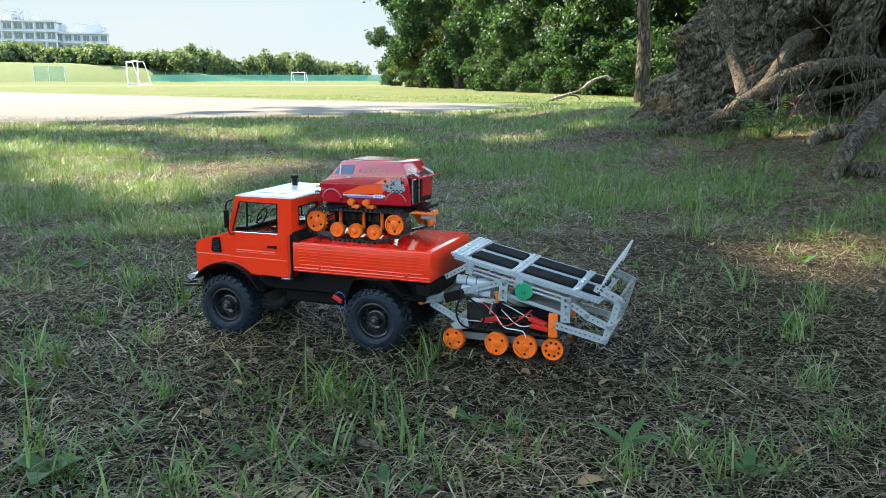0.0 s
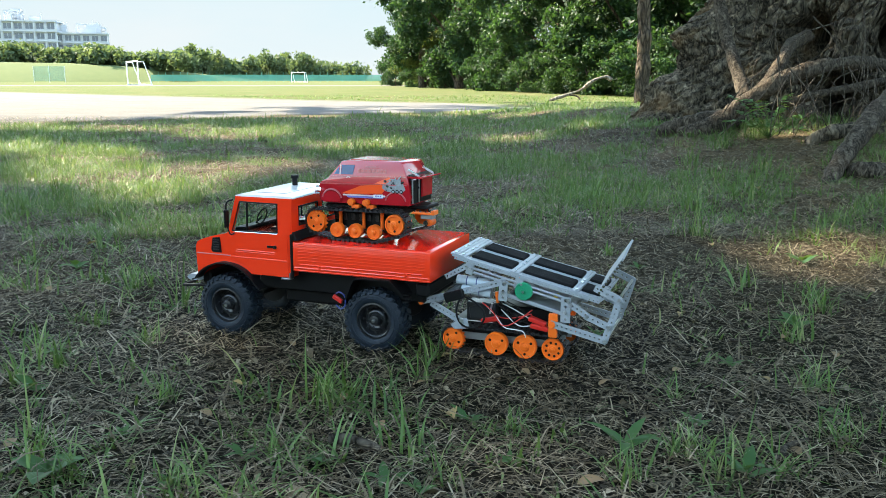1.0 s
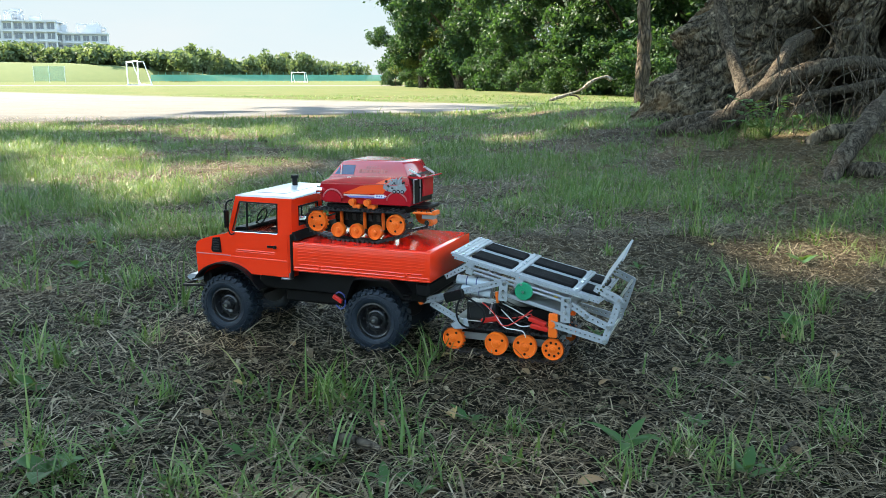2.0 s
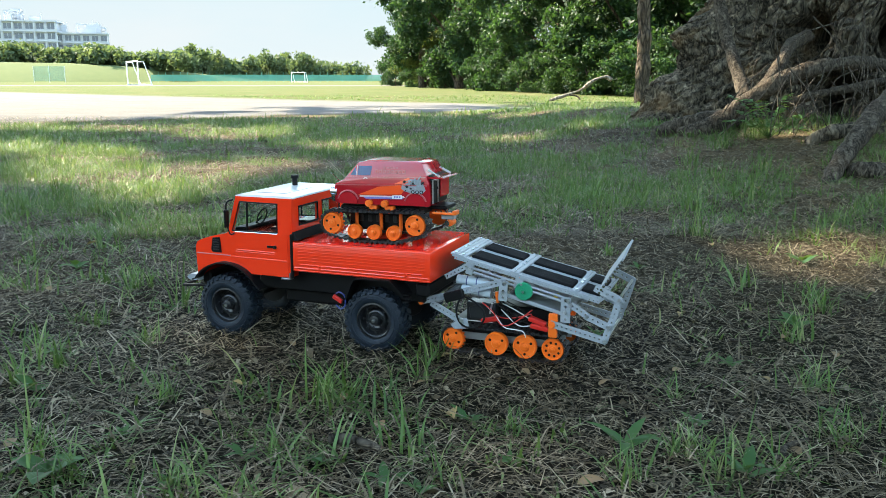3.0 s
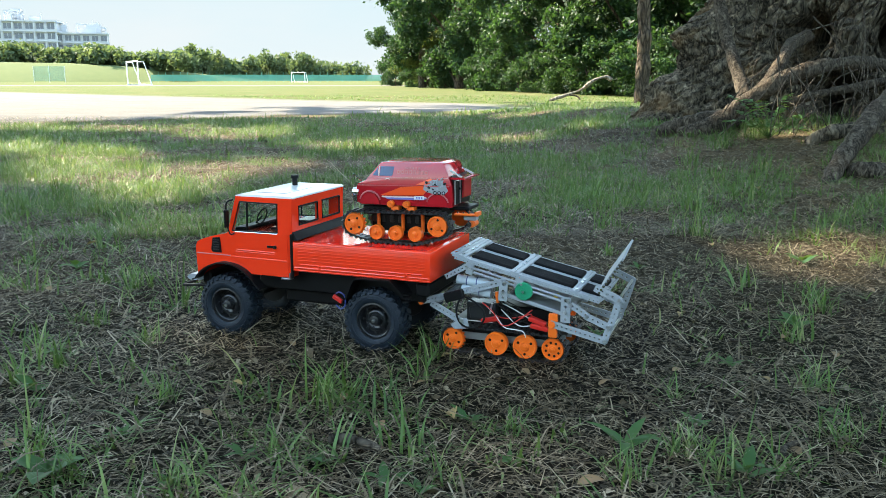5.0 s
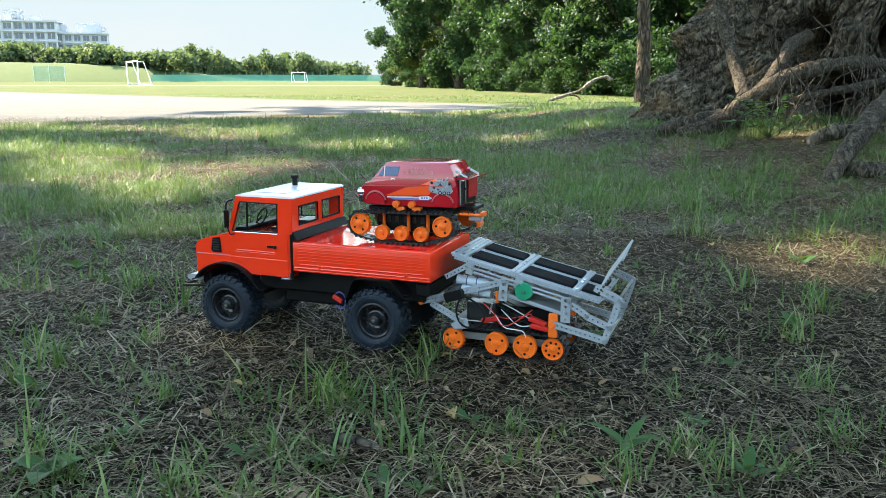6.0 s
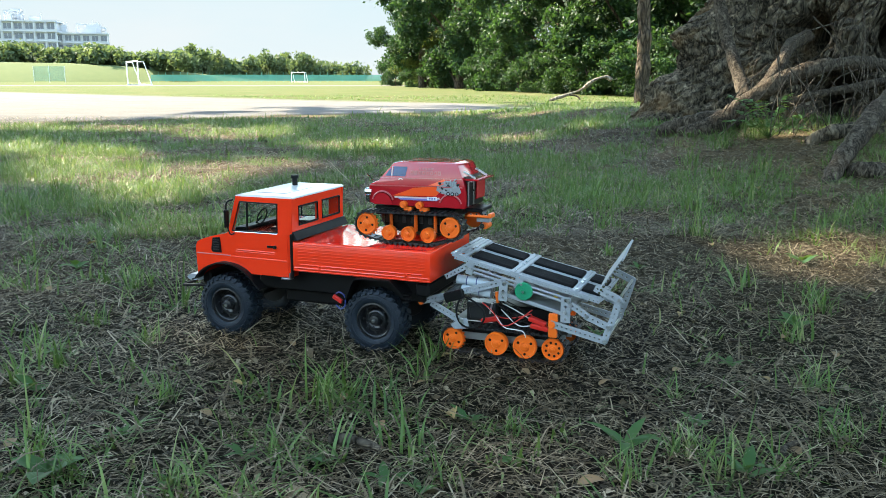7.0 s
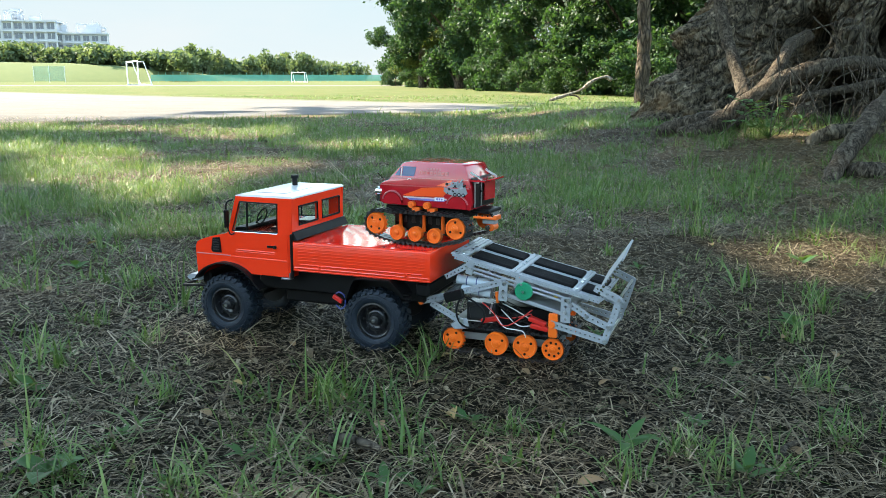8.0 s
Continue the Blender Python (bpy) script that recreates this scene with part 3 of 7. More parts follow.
def woods():
    rng = np.random.default_rng(21)
    deep = [tree("broadleaf_tree", pose(0, -60, 0), rng, 9.5, 3.2, 18000, 0.125, LEAF, "tall dark green broadleaf tree at the wood's edge", 0.2, "trees of the wood", b)
            for b in (0.04, 0.12)]
    gold = tree("yellow_green_tree", pose(0, -60, 0), rng, 4.0, 1.8, 9000, 0.085, LEAF_YELLOW, "sunlit yellow-green young tree at the wood's edge", 0.08, "trees of the wood", 0.03)
    shrub = tree("shrub", pose(0, -60, 0), rng, 2.4, 1.6, 8000, 0.075, LEAF, "dark green bush at the foot of the wood", 0.05, "bushes of the wood", 0.02, "bush")
    high = tree("broadleaf_tree", pose(0, -60, 0), rng, 14.5, 3.4, 24000, 0.135, LEAF, "very tall green broadleaf tree at the wood's corner", 0.26, "trees of the wood", 0.06)
    first = {0: deep[0], 1: deep[1], 2: gold, 3: shrub, 4: high}
    spots = [(4, 748, 64, 0), (4, 812, 58, 130), (0, 720, 86, 0), (1, 770, 72, 40), (0, 830, 62, 90), (1, 880, 55, 150), (0, 930, 48, 200), (1, 985, 43, 260), (0, 1045, 39, 300),
             (1, 1110, 36, 20), (0, 1180, 34, 75), (1, 1250, 33, 130), (0, 1330, 32, 170), (1, 1420, 31, 220), (0, 1520, 30, 20),
             (1, 740, 105, 10), (0, 850, 80, 35), (1, 960, 62, 75), (0, 1080, 55, 110), (1, 1200, 50, 160), (0, 1340, 46, 210), (1, 1500, 44, 260),
             (2, 762, 64, 0), (2, 738, 72, 120),
             (3, 790, 60, 0), (3, 870, 50, 50), (3, 915, 46, 100), (3, 960, 42, 150), (3, 1010, 39, 200), (3, 1060, 36, 250), (3, 1100, 34, 300),
             (3, 1160, 32, 20), (3, 1210, 31, 60), (3, 700, 80, 90), (3, 745, 68, 160)]
    # unseen trees added behind the lens, to darken reflections and block low light
    behind = [(0, -12.0, -30.0, 10), (1, -5.5, -28.0, 80), (0, 1.0, -30.0, 140), (1, 7.5, -28.0, 200), (0, 14.0, -26.0, 250), (3, -8.0, -26.5, 10), (3, -1.5, -26.0, 100), (3, 4.5, -26.5, 190), (3, 10.5, -24.8, 280)]
    used = set()
    for kind, px, depth, turn in spots:
        p = at(px, depth, -0.30)
        s = pose(p.x, p.y, p.z, 0, 0, turn)
        if kind in used:
            copy_thing(first[kind], s)
        else:
            first[kind].matrix_basis = s
            used.add(kind)
    for kind, x, y, turn in behind:
        copy_thing(first[kind], pose(x, y, -0.05, 0, 0, turn))


woods()


def far_trees():
    """The rows of trees on the far side, too far to count."""
    rng = np.random.default_rng(31)
    blobs = []
    for px in range(-60, 330, 9):
        d = 190 + rng.uniform(-6, 6)
        hgt = 5.0 + 0.8 * math.sin(px * 0.045) + rng.uniform(-0.6, 0.6) - max(0, px - 150) * 0.017
        p = at(px, d, 3.2)
        blobs.append((p.x, p.y, 3.2 + hgt * 0.35, 2.6, hgt * 0.38))
    for px in list(range(300, 420, 8)) + list(range(400, 640, 9)):
        d = 240 + rng.uniform(-8, 8)
        hgt = 5.2 + rng.uniform(-1.0, 1.0) + (2.5 if 455 < px < 545 else 0) + (3.2 if 320 < px < 385 else 0) - (1.6 if px > 590 else 0)
        p = at(px, d, 0)
        blobs.append((p.x, p.y, hgt * 0.45, 2.4, hgt * 0.5))
    c = clumps(rng, 520, blobs, 0.5)
    c[:, 2] = np.maximum(c[:, 2], 0.3)
    ob = leaf_soup(rng, c, 0.55 * rng.uniform(0.6, 1.3, len(c)), "far_woods", LEAF_FAR_HAZED)
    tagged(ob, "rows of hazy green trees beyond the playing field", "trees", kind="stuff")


far_trees()


def sky_backdrop():
    """The pale hazy sky low over the horizon, all round, far behind everything."""
    m = Mat("hazy_low_sky", 1.0, 0.0, 0.0)
    pos = m.coords("Object")
    mp = m.n("ShaderNodeMapping")
    mp.inputs["Scale"].default_value = (1.0, 1.0, 4.0)
    m.link(pos, mp.inputs[0])
    veil = m.ramp(m.noise(0.0011, 5.0, 0.6, mp.outputs[0]), (0.45, (0, 0, 0)), (0.75, (1, 1, 1)))
    sep = m.t.nodes.new("ShaderNodeSeparateXYZ")
    m.link(pos, sep.inputs[0])
    up = m.ramp(m.math("MULTIPLY", sep.outputs[2], 1 / 420.0, True), (0.0, (0.156, 0.180, 0.197)), (0.6, (0.131, 0.173, 0.199)), (1.0, (0.112, 0.161, 0.201)))
    em = m.n("ShaderNodeEmission", Strength=1.0)
    m.link(m.mix(m.math("MULTIPLY", veil, 0.45), up, (0.172, 0.183, 0.195)), em.inputs["Color"])
    m.link(em.outputs[0], m.t.nodes["Material Output"].inputs["Surface"])
    bm = bmesh.new()
    n, r = 96, 2300.0
    low = [bm.verts.new((r * math.cos(6.28318530718 * i / n), r * math.sin(6.28318530718 * i / n), -60)) for i in range(n)]
    top = [bm.verts.new((v.co.x, v.co.y, 420)) for v in low]
    for i in range(n):
        bm.faces.new((low[i], low[(i + 1) % n], top[(i + 1) % n], top[i]))
    ob = part("backdrop", bm, m.m)
    tagged(ob, "pale blue hazy summer sky with faint veils of cloud", "sky", kind="structure")


sky_backdrop()


def bank():
    """The long grass bank behind the pitch."""
    bm = bmesh.new()
    prof = ((-9, -0.8), (0, 3.0), (6, 3.2), (16, -0.8))
    rows = []
    for px, d, k in ((-500, 165, 1.1), (-60, 172, 1.05), (100, 176, 1.0), (220, 182, 0.85), (320, 190, 0.55), (420, 200, 0.2), (470, 210, 0.02)):
        p = at(px, d, 0)
        rows.append([bm.verts.new((p.x, p.y + a, -0.5 + (b + 0.8) * k)) for a, b in prof])
    for p, q in zip(rows, rows[1:]):
        for i in range(3):
            bm.faces.new((p[i], q[i], q[i + 1], p[i + 1]))
    tagged(part("grass_bank", bm, TURF_BANK, smooth=60), "long mown grass embankment behind the playing field", "bank", kind="structure")


bank()


def goal(m, w, h, d, r, label):
    g = thing("football_goal", m, label, "goal", "goals on the pitch")
    for s in (-1, 1):
        bm = bmesh.new()
        tube(bm, [(s * w / 2, 0, -0.05), (s * w / 2, 0, h)], r, 10)
        part("goal_post", bm, GOAL_WHITE, g)
        bm = bmesh.new()
        tube(bm, [(s * w / 2, 0.02, h - r), (s * w / 2, d * 0.45, h - r), (s * w / 2, d, 0)], r * 0.7, 8)
        tube(bm, [(s * w / 2, 0.02, r), (s * w / 2, d, r)], r * 0.7, 8)
        part("side_brace", bm, GOAL_WHITE, g)
    bm = bmesh.new()
    tube(bm, [(-w / 2 - r, 0, h), (w / 2 + r, 0, h)], r, 10)
    part("crossbar", bm, GOAL_WHITE, g)
    bm = bmesh.new()
    tube(bm, [(-w / 2, d, r), (w / 2, d, r)], r * 0.7, 8)
    part("ground_bar", bm, GOAL_WHITE, g)
    return g


p = at(236, 88, -0.3)
goal(pose(p.x, p.y, p.z, 0, 0, -58), 4.9, 2.35, 1.3, 0.065, "white tubular football goal standing on the pitch")
p = at(528, 150, -0.3)
goal(pose(p.x, p.y, p.z, 0, 0, -20), 2.6, 1.7, 1.0, 0.06, "small pale football goal far across the pitch")


def fence():
    f = thing("net_fence", pose(0, 0, 0), "low green mesh fence along the far side", "fence")
    spots = [at(px, 158 + 0.02 * (px - 270), -0.3) for px in range(268, 700, 13)]
    for i, (a, b) in enumerate(zip(spots, spots[1:])):
        bm = bmesh.new()
        d = b - a
        box(bm, d.length / 2, 0, 0.75, d.length - 0.1, 0.05, 1.15)
        pn = part("net_panel", bm, NET_GREEN, f)
        pn.matrix_local = Matrix.Translation(a) @ pose(0, 0, 0, 0, 0, math.degrees(math.atan2(d.y, d.x)))
        bm = bmesh.new()
        cyl(bm, (0, 0, -0.1), (0, 0, 1.75), 0.05, seg=8)
        ps = part("fence_post", bm, NET_GREEN, f)
        ps.location = a
    s = thing("net_screen", pose(*at(88, 150, -0.2)), "pale green net screen at the foot of the bank", "screen")
    bm = bmesh.new()
    box(bm, 0, 0, 1.4, 5.4, 0.06, 2.5)
    part("net_panel", bm, NET_PALE, s)
    for x in (-2.7, 0, 2.7):
        bm = bmesh.new()
        cyl(bm, (x, 0.05, -0.3), (x, 0.05, 2.7), 0.05, seg=8)
        part("fence_post", bm, GOAL_WHITE, s)


fence()


def building(m, w, d, floors, fh, bays, label, top):
    """A pale frame block: slabs, columns and recessed dark openings, plant on its roof."""
    b = thing("apartment_building", m, label, "building", "buildings beyond the bank")
    bm = bmesh.new()
    box(bm, 0, 0, floors * fh / 2, w - 1.2, d - 1.2, floors * fh)
    part("wall", bm, CONCRETE, b)
    for k in range(floors + 1):
        bm = bmesh.new()
        box(bm, 0, 0, k * fh, w + 0.5, d + 0.5, 0.55)
        part("floor_slab", bm, CONCRETE, b)
    for k in range(floors):
        for i in range(bays):
            x = -w / 2 + w * (i + 0.5) / bays
            bm = bmesh.new()
            box(bm, x, -d / 2 + 0.58, k * fh + fh * 0.5, w / bays * 0.66, 0.2, fh * 0.56)
            wd = part("window", bm, DARK_OPENING, b)
            bm = bmesh.new()
            box(bm, x, -d / 2 + 0.46, k * fh + fh * 0.5, 0.12, 0.1, fh * 0.56)
            part("window_frame", bm, CONCRETE, wd)
    for i in range(bays + 1):
        bm = bmesh.new()
        box(bm, -w / 2 + w * i / bays, -d / 2 + 0.1, floors * fh / 2, 0.5, 0.5, floors * fh)
        part("column", bm, CONCRETE, b)
    rng = random.Random(top)
    for i in range(top):
        x, s, h = rng.uniform(-w * 0.42, w * 0.42), rng.uniform(1.5, 4.5), rng.uniform(1.2, 4.0)
        bm = bmesh.new()
        box(bm, x, rng.uniform(-d * 0.25, d * 0.25), floors * fh + h / 2, s, s * 0.8, h)
        part("roof_house", bm, CONCRETE, b)
        fx, fw, fz = rng.uniform(-w * 0.4, w * 0.4), rng.uniform(2.0, 5.0), rng.uniform(2.0, 4.5)
        bm = bmesh.new()
        for a in (-0.5, 0.5):
            for c in (-0.5, 0.5):
                box(bm, fx + a * fw, c * fw, floors * fh + fz / 2, 0.35, 0.35, fz)
            box(bm, fx, a * fw, floors * fh + fz, fw, 0.4, 0.4)
            box(bm, fx + a * fw, 0, floors * fh + fz, 0.4, fw, 0.4)
            box(bm, fx, a * fw, floors * fh + fz * 0.5, fw, 0.25, 0.25)
        part("roof_frame", bm, CONCRETE, b)
        bm = bmesh.new()
        cyl(bm, (x + s * 0.6, 0, floors * fh), (x + s * 0.6, 0, floors * fh + h + 1.5), 0.15, seg=6)
        part("mast", bm, CONCRETE, b)


p = at(30, 330, 0)
building(pose(p.x, p.y, -0.3, 0, 0, 12), 34, 14, 6, 3.6, 9, "long white concrete apartment block over the trees", 7)
p = at(152, 340, 0)
building(pose(p.x, p.y, -0.3, 0, 0, 20), 19, 14, 5, 3.5, 6, "smaller white concrete block with roof plant over the trees", 6)
# ---- the old tree on its mound ----
OLD = Vector((2.75, 6.0, 0.0))


def old_tree():
    t = thing("old_tree", pose(OLD.x, OLD.y, 0.0), "huge gnarled old tree with furrowed bark and spreading roots", "tree")
    angles = list(np.linspace(2.6, 5.4, 860, endpoint=False)) + list(np.linspace(5.4, 2.6 + 6.28318530718, 90, endpoint=False))
    na, zs = len(angles), [-0.10 + 0.0062 * i for i in range(172)] + [1.0, 1.1, 1.25, 1.5, 1.9, 2.4, 3.0, 3.8]
    # the great buttress: how far it stands out at each height
    butt_z = (-0.1, 0.05, 0.14, 0.23, 0.34, 0.41, 0.52, 0.66, 0.75, 0.88, 1.3, 2.0)
    butt_r = (0.80, 0.74, 0.67, 0.57, 0.46, 0.36, 0.30, 0.30, 0.25, 0.17, 0.06, 0.0)
    lobes = [(3.95, 0.42, 0.24, 0.9), (4.55, 0.55, 0.2, 0.8), (5.15, 0.35, 0.25, 0.8), (5.9, 0.6, 0.25, 0.9), (0.6, 0.5, 0.3, 0.8), (1.9, 0.5, 0.3, 0.8)]
    hollows = ((3.95, 0.60, 0.13, 0.15, 0.55), (4.52, 0.64, 0.15, 0.14, 0.7), (3.66, 0.80, 0.055, 0.26, 0.22), (4.25, 0.24, 0.22, 0.14, 0.5), (4.75, 0.26, 0.22, 0.15, 0.6))
    co = []
    for z in zs:
        fl = max(0.0, 1.0 - max(z, -0.1) / 1.05)
        stand = float(np.interp(z, butt_z, butt_r))
        lean = 0.20 * min(1.0, max(0.0, z / 0.9)) ** 1.3
        for ang in angles:
            a = ang % 6.28318530718
            r = 0.98 + 0.05 * z
            d = (a - 3.42 + 3.14159265) % 6.28318530718 - 3.14159265
            r += stand * math.exp(-(d / 0.29) ** 2)
            for la, amp, wid, pw in lobes:
                d = (a - la - 0.18 * max(z, 0) + 3.14159265) % 6.28318530718 - 3.14159265
                r += amp * fl ** (1.25 + pw) * math.exp(-(d / (wid * (1 + 0.7 * (1 - fl)))) ** 2)
            q = Vector((math.cos(a) * 1.6, math.sin(a) * 1.6, z * 1.5))
            w = q + 0.10 * noise.noise_vector(q * 2.6) + 0.035 * noise.noise_vector(q * 8.0)
            # burls and long folds
            r += 0.11 * noise.noise(q * 1.5 + Vector((3, 0, 0))) + 0.07 * noise.noise(w * 3.6)
            e = Vector((w.x, w.y, w.z * 0.5))
            r += 0.075 * (min(1.0, 2.4 * abs(noise.noise(e * 3.6))) - 0.5)
            # bark in cracked plates, large and small
            if 2.6 < a < 5.4 and z < 0.98:
                f = noise.voronoi(e * 11.0)[0]
                r += 0.056 * (min(1.0, 3.6 * (f[1] - f[0])) - 0.7)
                f = noise.voronoi(Vector((w.x, w.y, w.z * 0.7)) * 21.0 + Vector((4, 0, 0)))[0]
                r += 0.014 * (min(1.0, 3.0 * (f[1] - f[0])) - 0.5) + 0.005 * noise.noise(w * 34.0)
            for ha, hz, hw, hh, dep in hollows:
                r -= dep * math.exp(-((a - ha) / hw) ** 2 - ((z - hz) / hh) ** 2)
            co.append((math.cos(a) * r + lean, math.sin(a) * r, z))
    k = (np.arange(len(zs) - 1)[:, None] * na + np.arange(na)).ravel()
    k2 = (np.arange(len(zs) - 1)[:, None] * na + (np.arange(na) + 1) % na).ravel()
    raw_mesh("trunk", co, np.stack([k, k2, k2 + na, k + na], -1), BARK, t, True)

    def root(pts, rad, name="root", mat=ROOT, seg=20, rough=0.24):
        bm = bmesh.new()
        pp = spline([Vector(p) - OLD for p in pts], 9 if seg < 8 else 22)
        k = len(pp) - 1
        rr = [rad[0] + (rad[1] - rad[0]) * i / k + 0.012 * rad[0] / 0.06 * noise.noise(Vector((i * 0.17, rad[0] * 50, 0))) for i in range(k + 1)]
        tube(bm, pp, rr, seg, rough)
        return part(name, bm, mat, t, smooth=70)

    root([at(1205, 4.60, 0.07), at(1260, 4.5, 0.13), at(1320, 4.45, 0.26), at(1400, 4.45, 0.385), at(1480, 4.5, 0.45), at(1570, 4.6, 0.44), at(1700, 4.8, 0.3)], (0.050, 0.032))
    root([at(1318, 4.55, 0.28), at(1300, 4.75, 0.46), at(1285, 4.9, 0.62), at(1272, 5.05, 0.84), at(1262, 5.2, 1.1)], (0.036, 0.032))
    root([at(1385, 4.5, 0.24), at(1440, 4.45, 0.29), at(1510, 4.45, 0.33), at(1600, 4.5, 0.37), at(1700, 4.7, 0.3)], (0.024, 0.02))
    root([at(1340, 4.5, 0.30), at(1380, 4.6, 0.45), at(1400, 4.9, 0.56), at(1430, 5.1, 0.62)], (0.028, 0.04))
    root([at(1455, 2.90, -0.05), at(1468, 2.95, 0.025), at(1492, 3.05, 0.10), at(1525, 3.15, 0.18), at(1562, 3.3, 0.27), at(1630, 3.6, 0.34), at(1700, 4.2, 0.3)], (0.022, 0.052), seg=20)
    root([at(1490, 3.05, 0.04), at(1520, 3.0, 0.06), at(1560, 3.0, 0.05), at(1620, 3.0, 0.02)], (0.022, 0.04))
    root([at(1430, 3.9, 0.08), at(1470, 3.85, 0.135), at(1530, 3.9, 0.14), at(1600, 4.0, 0.09)], (0.03, 0.045), mat=BARK)
    root([at(1165, 4.7, 0.08), at(1210, 4.62, 0.13), at(1250, 4.6, 0.15), at(1300, 4.75, 0.16)], (0.04, 0.06))
    # hanging rootlets
    rng = random.Random(4)
    for i in range(46):
        px = rng.uniform(1330, 1560)
        d = rng.uniform(4.0, 4.55)
        z0 = rng.uniform(0.35, 0.75) if rng.random() < 0.5 else rng.uniform(0.25, 0.5)
        a = at(px, d, z0)
        dx = rng.uniform(-0.35, 0.1)
        b = Vector((a.x + dx, a.y - rng.uniform(0.05, 0.3), max(0.12, z0 - rng.uniform(0.2, 0.5))))
        mid = a.lerp(b, 0.5) + Vector((rng.uniform(-0.05, 0.05), rng.uniform(-0.05, 0.05), rng.uniform(-0.02, 0.08)))
        root([a, mid, b], (rng.uniform(0.002, 0.0045), 0.0015), "rootlet", seg=5, rough=0.0)
    return t


def old_crown(t):
    """The old tree's unseen crown; long boughs are added overhead to block sky light."""
    rng = np.random.default_rng(78)
    boughs = [(-0.5, -0.5, 5.2, 2.0, 0.9), (1.6, 0.5, 5.6, 2.0, 1.0), (0.2, 1.6, 6.0, 2.2, 1.0), (0.6, -1.4, 5.0, 1.4, 0.7), (-1.9, -1.6, 5.6, 1.4, 0.6), (-3.6, -2.2, 6.0, 1.4, 0.6),
              (-2.2, -3.8, 5.4, 1.4, 0.6), (-4.4, -4.4, 6.2, 1.5, 0.6), (-0.2, -4.0, 5.6, 1.5, 0.6), (1.9, -2.6, 5.6, 1.5, 0.7), (-3.2, -6.2, 6.0, 1.5, 0.6), (-0.9, -6.4, 6.2, 1.5, 0.6), (1.6, -5.4, 6.0, 1.6, 0.7), (3.2, -0.6, 6.0, 1.6, 0.8)]
    c = clumps(rng, 950, boughs, 0.28)
    leaf_soup(rng, c, 0.12 * rng.uniform(0.7, 1.3, len(c)), "crown", LEAF, t)
    for x, y, z, *_ in boughs:
        bm = bmesh.new()
        tip = Vector((x, y, z))
        tube(bm, spline([Vector((0, 0, 3.2)), Vector((x * 0.45, y * 0.45, z * 0.82)), tip], 5), [0.26 - 0.022 * j for j in range(11)], 9, 0.3)
        part("limb", bm, BARK, t, smooth=60)


old_crown(old_tree())


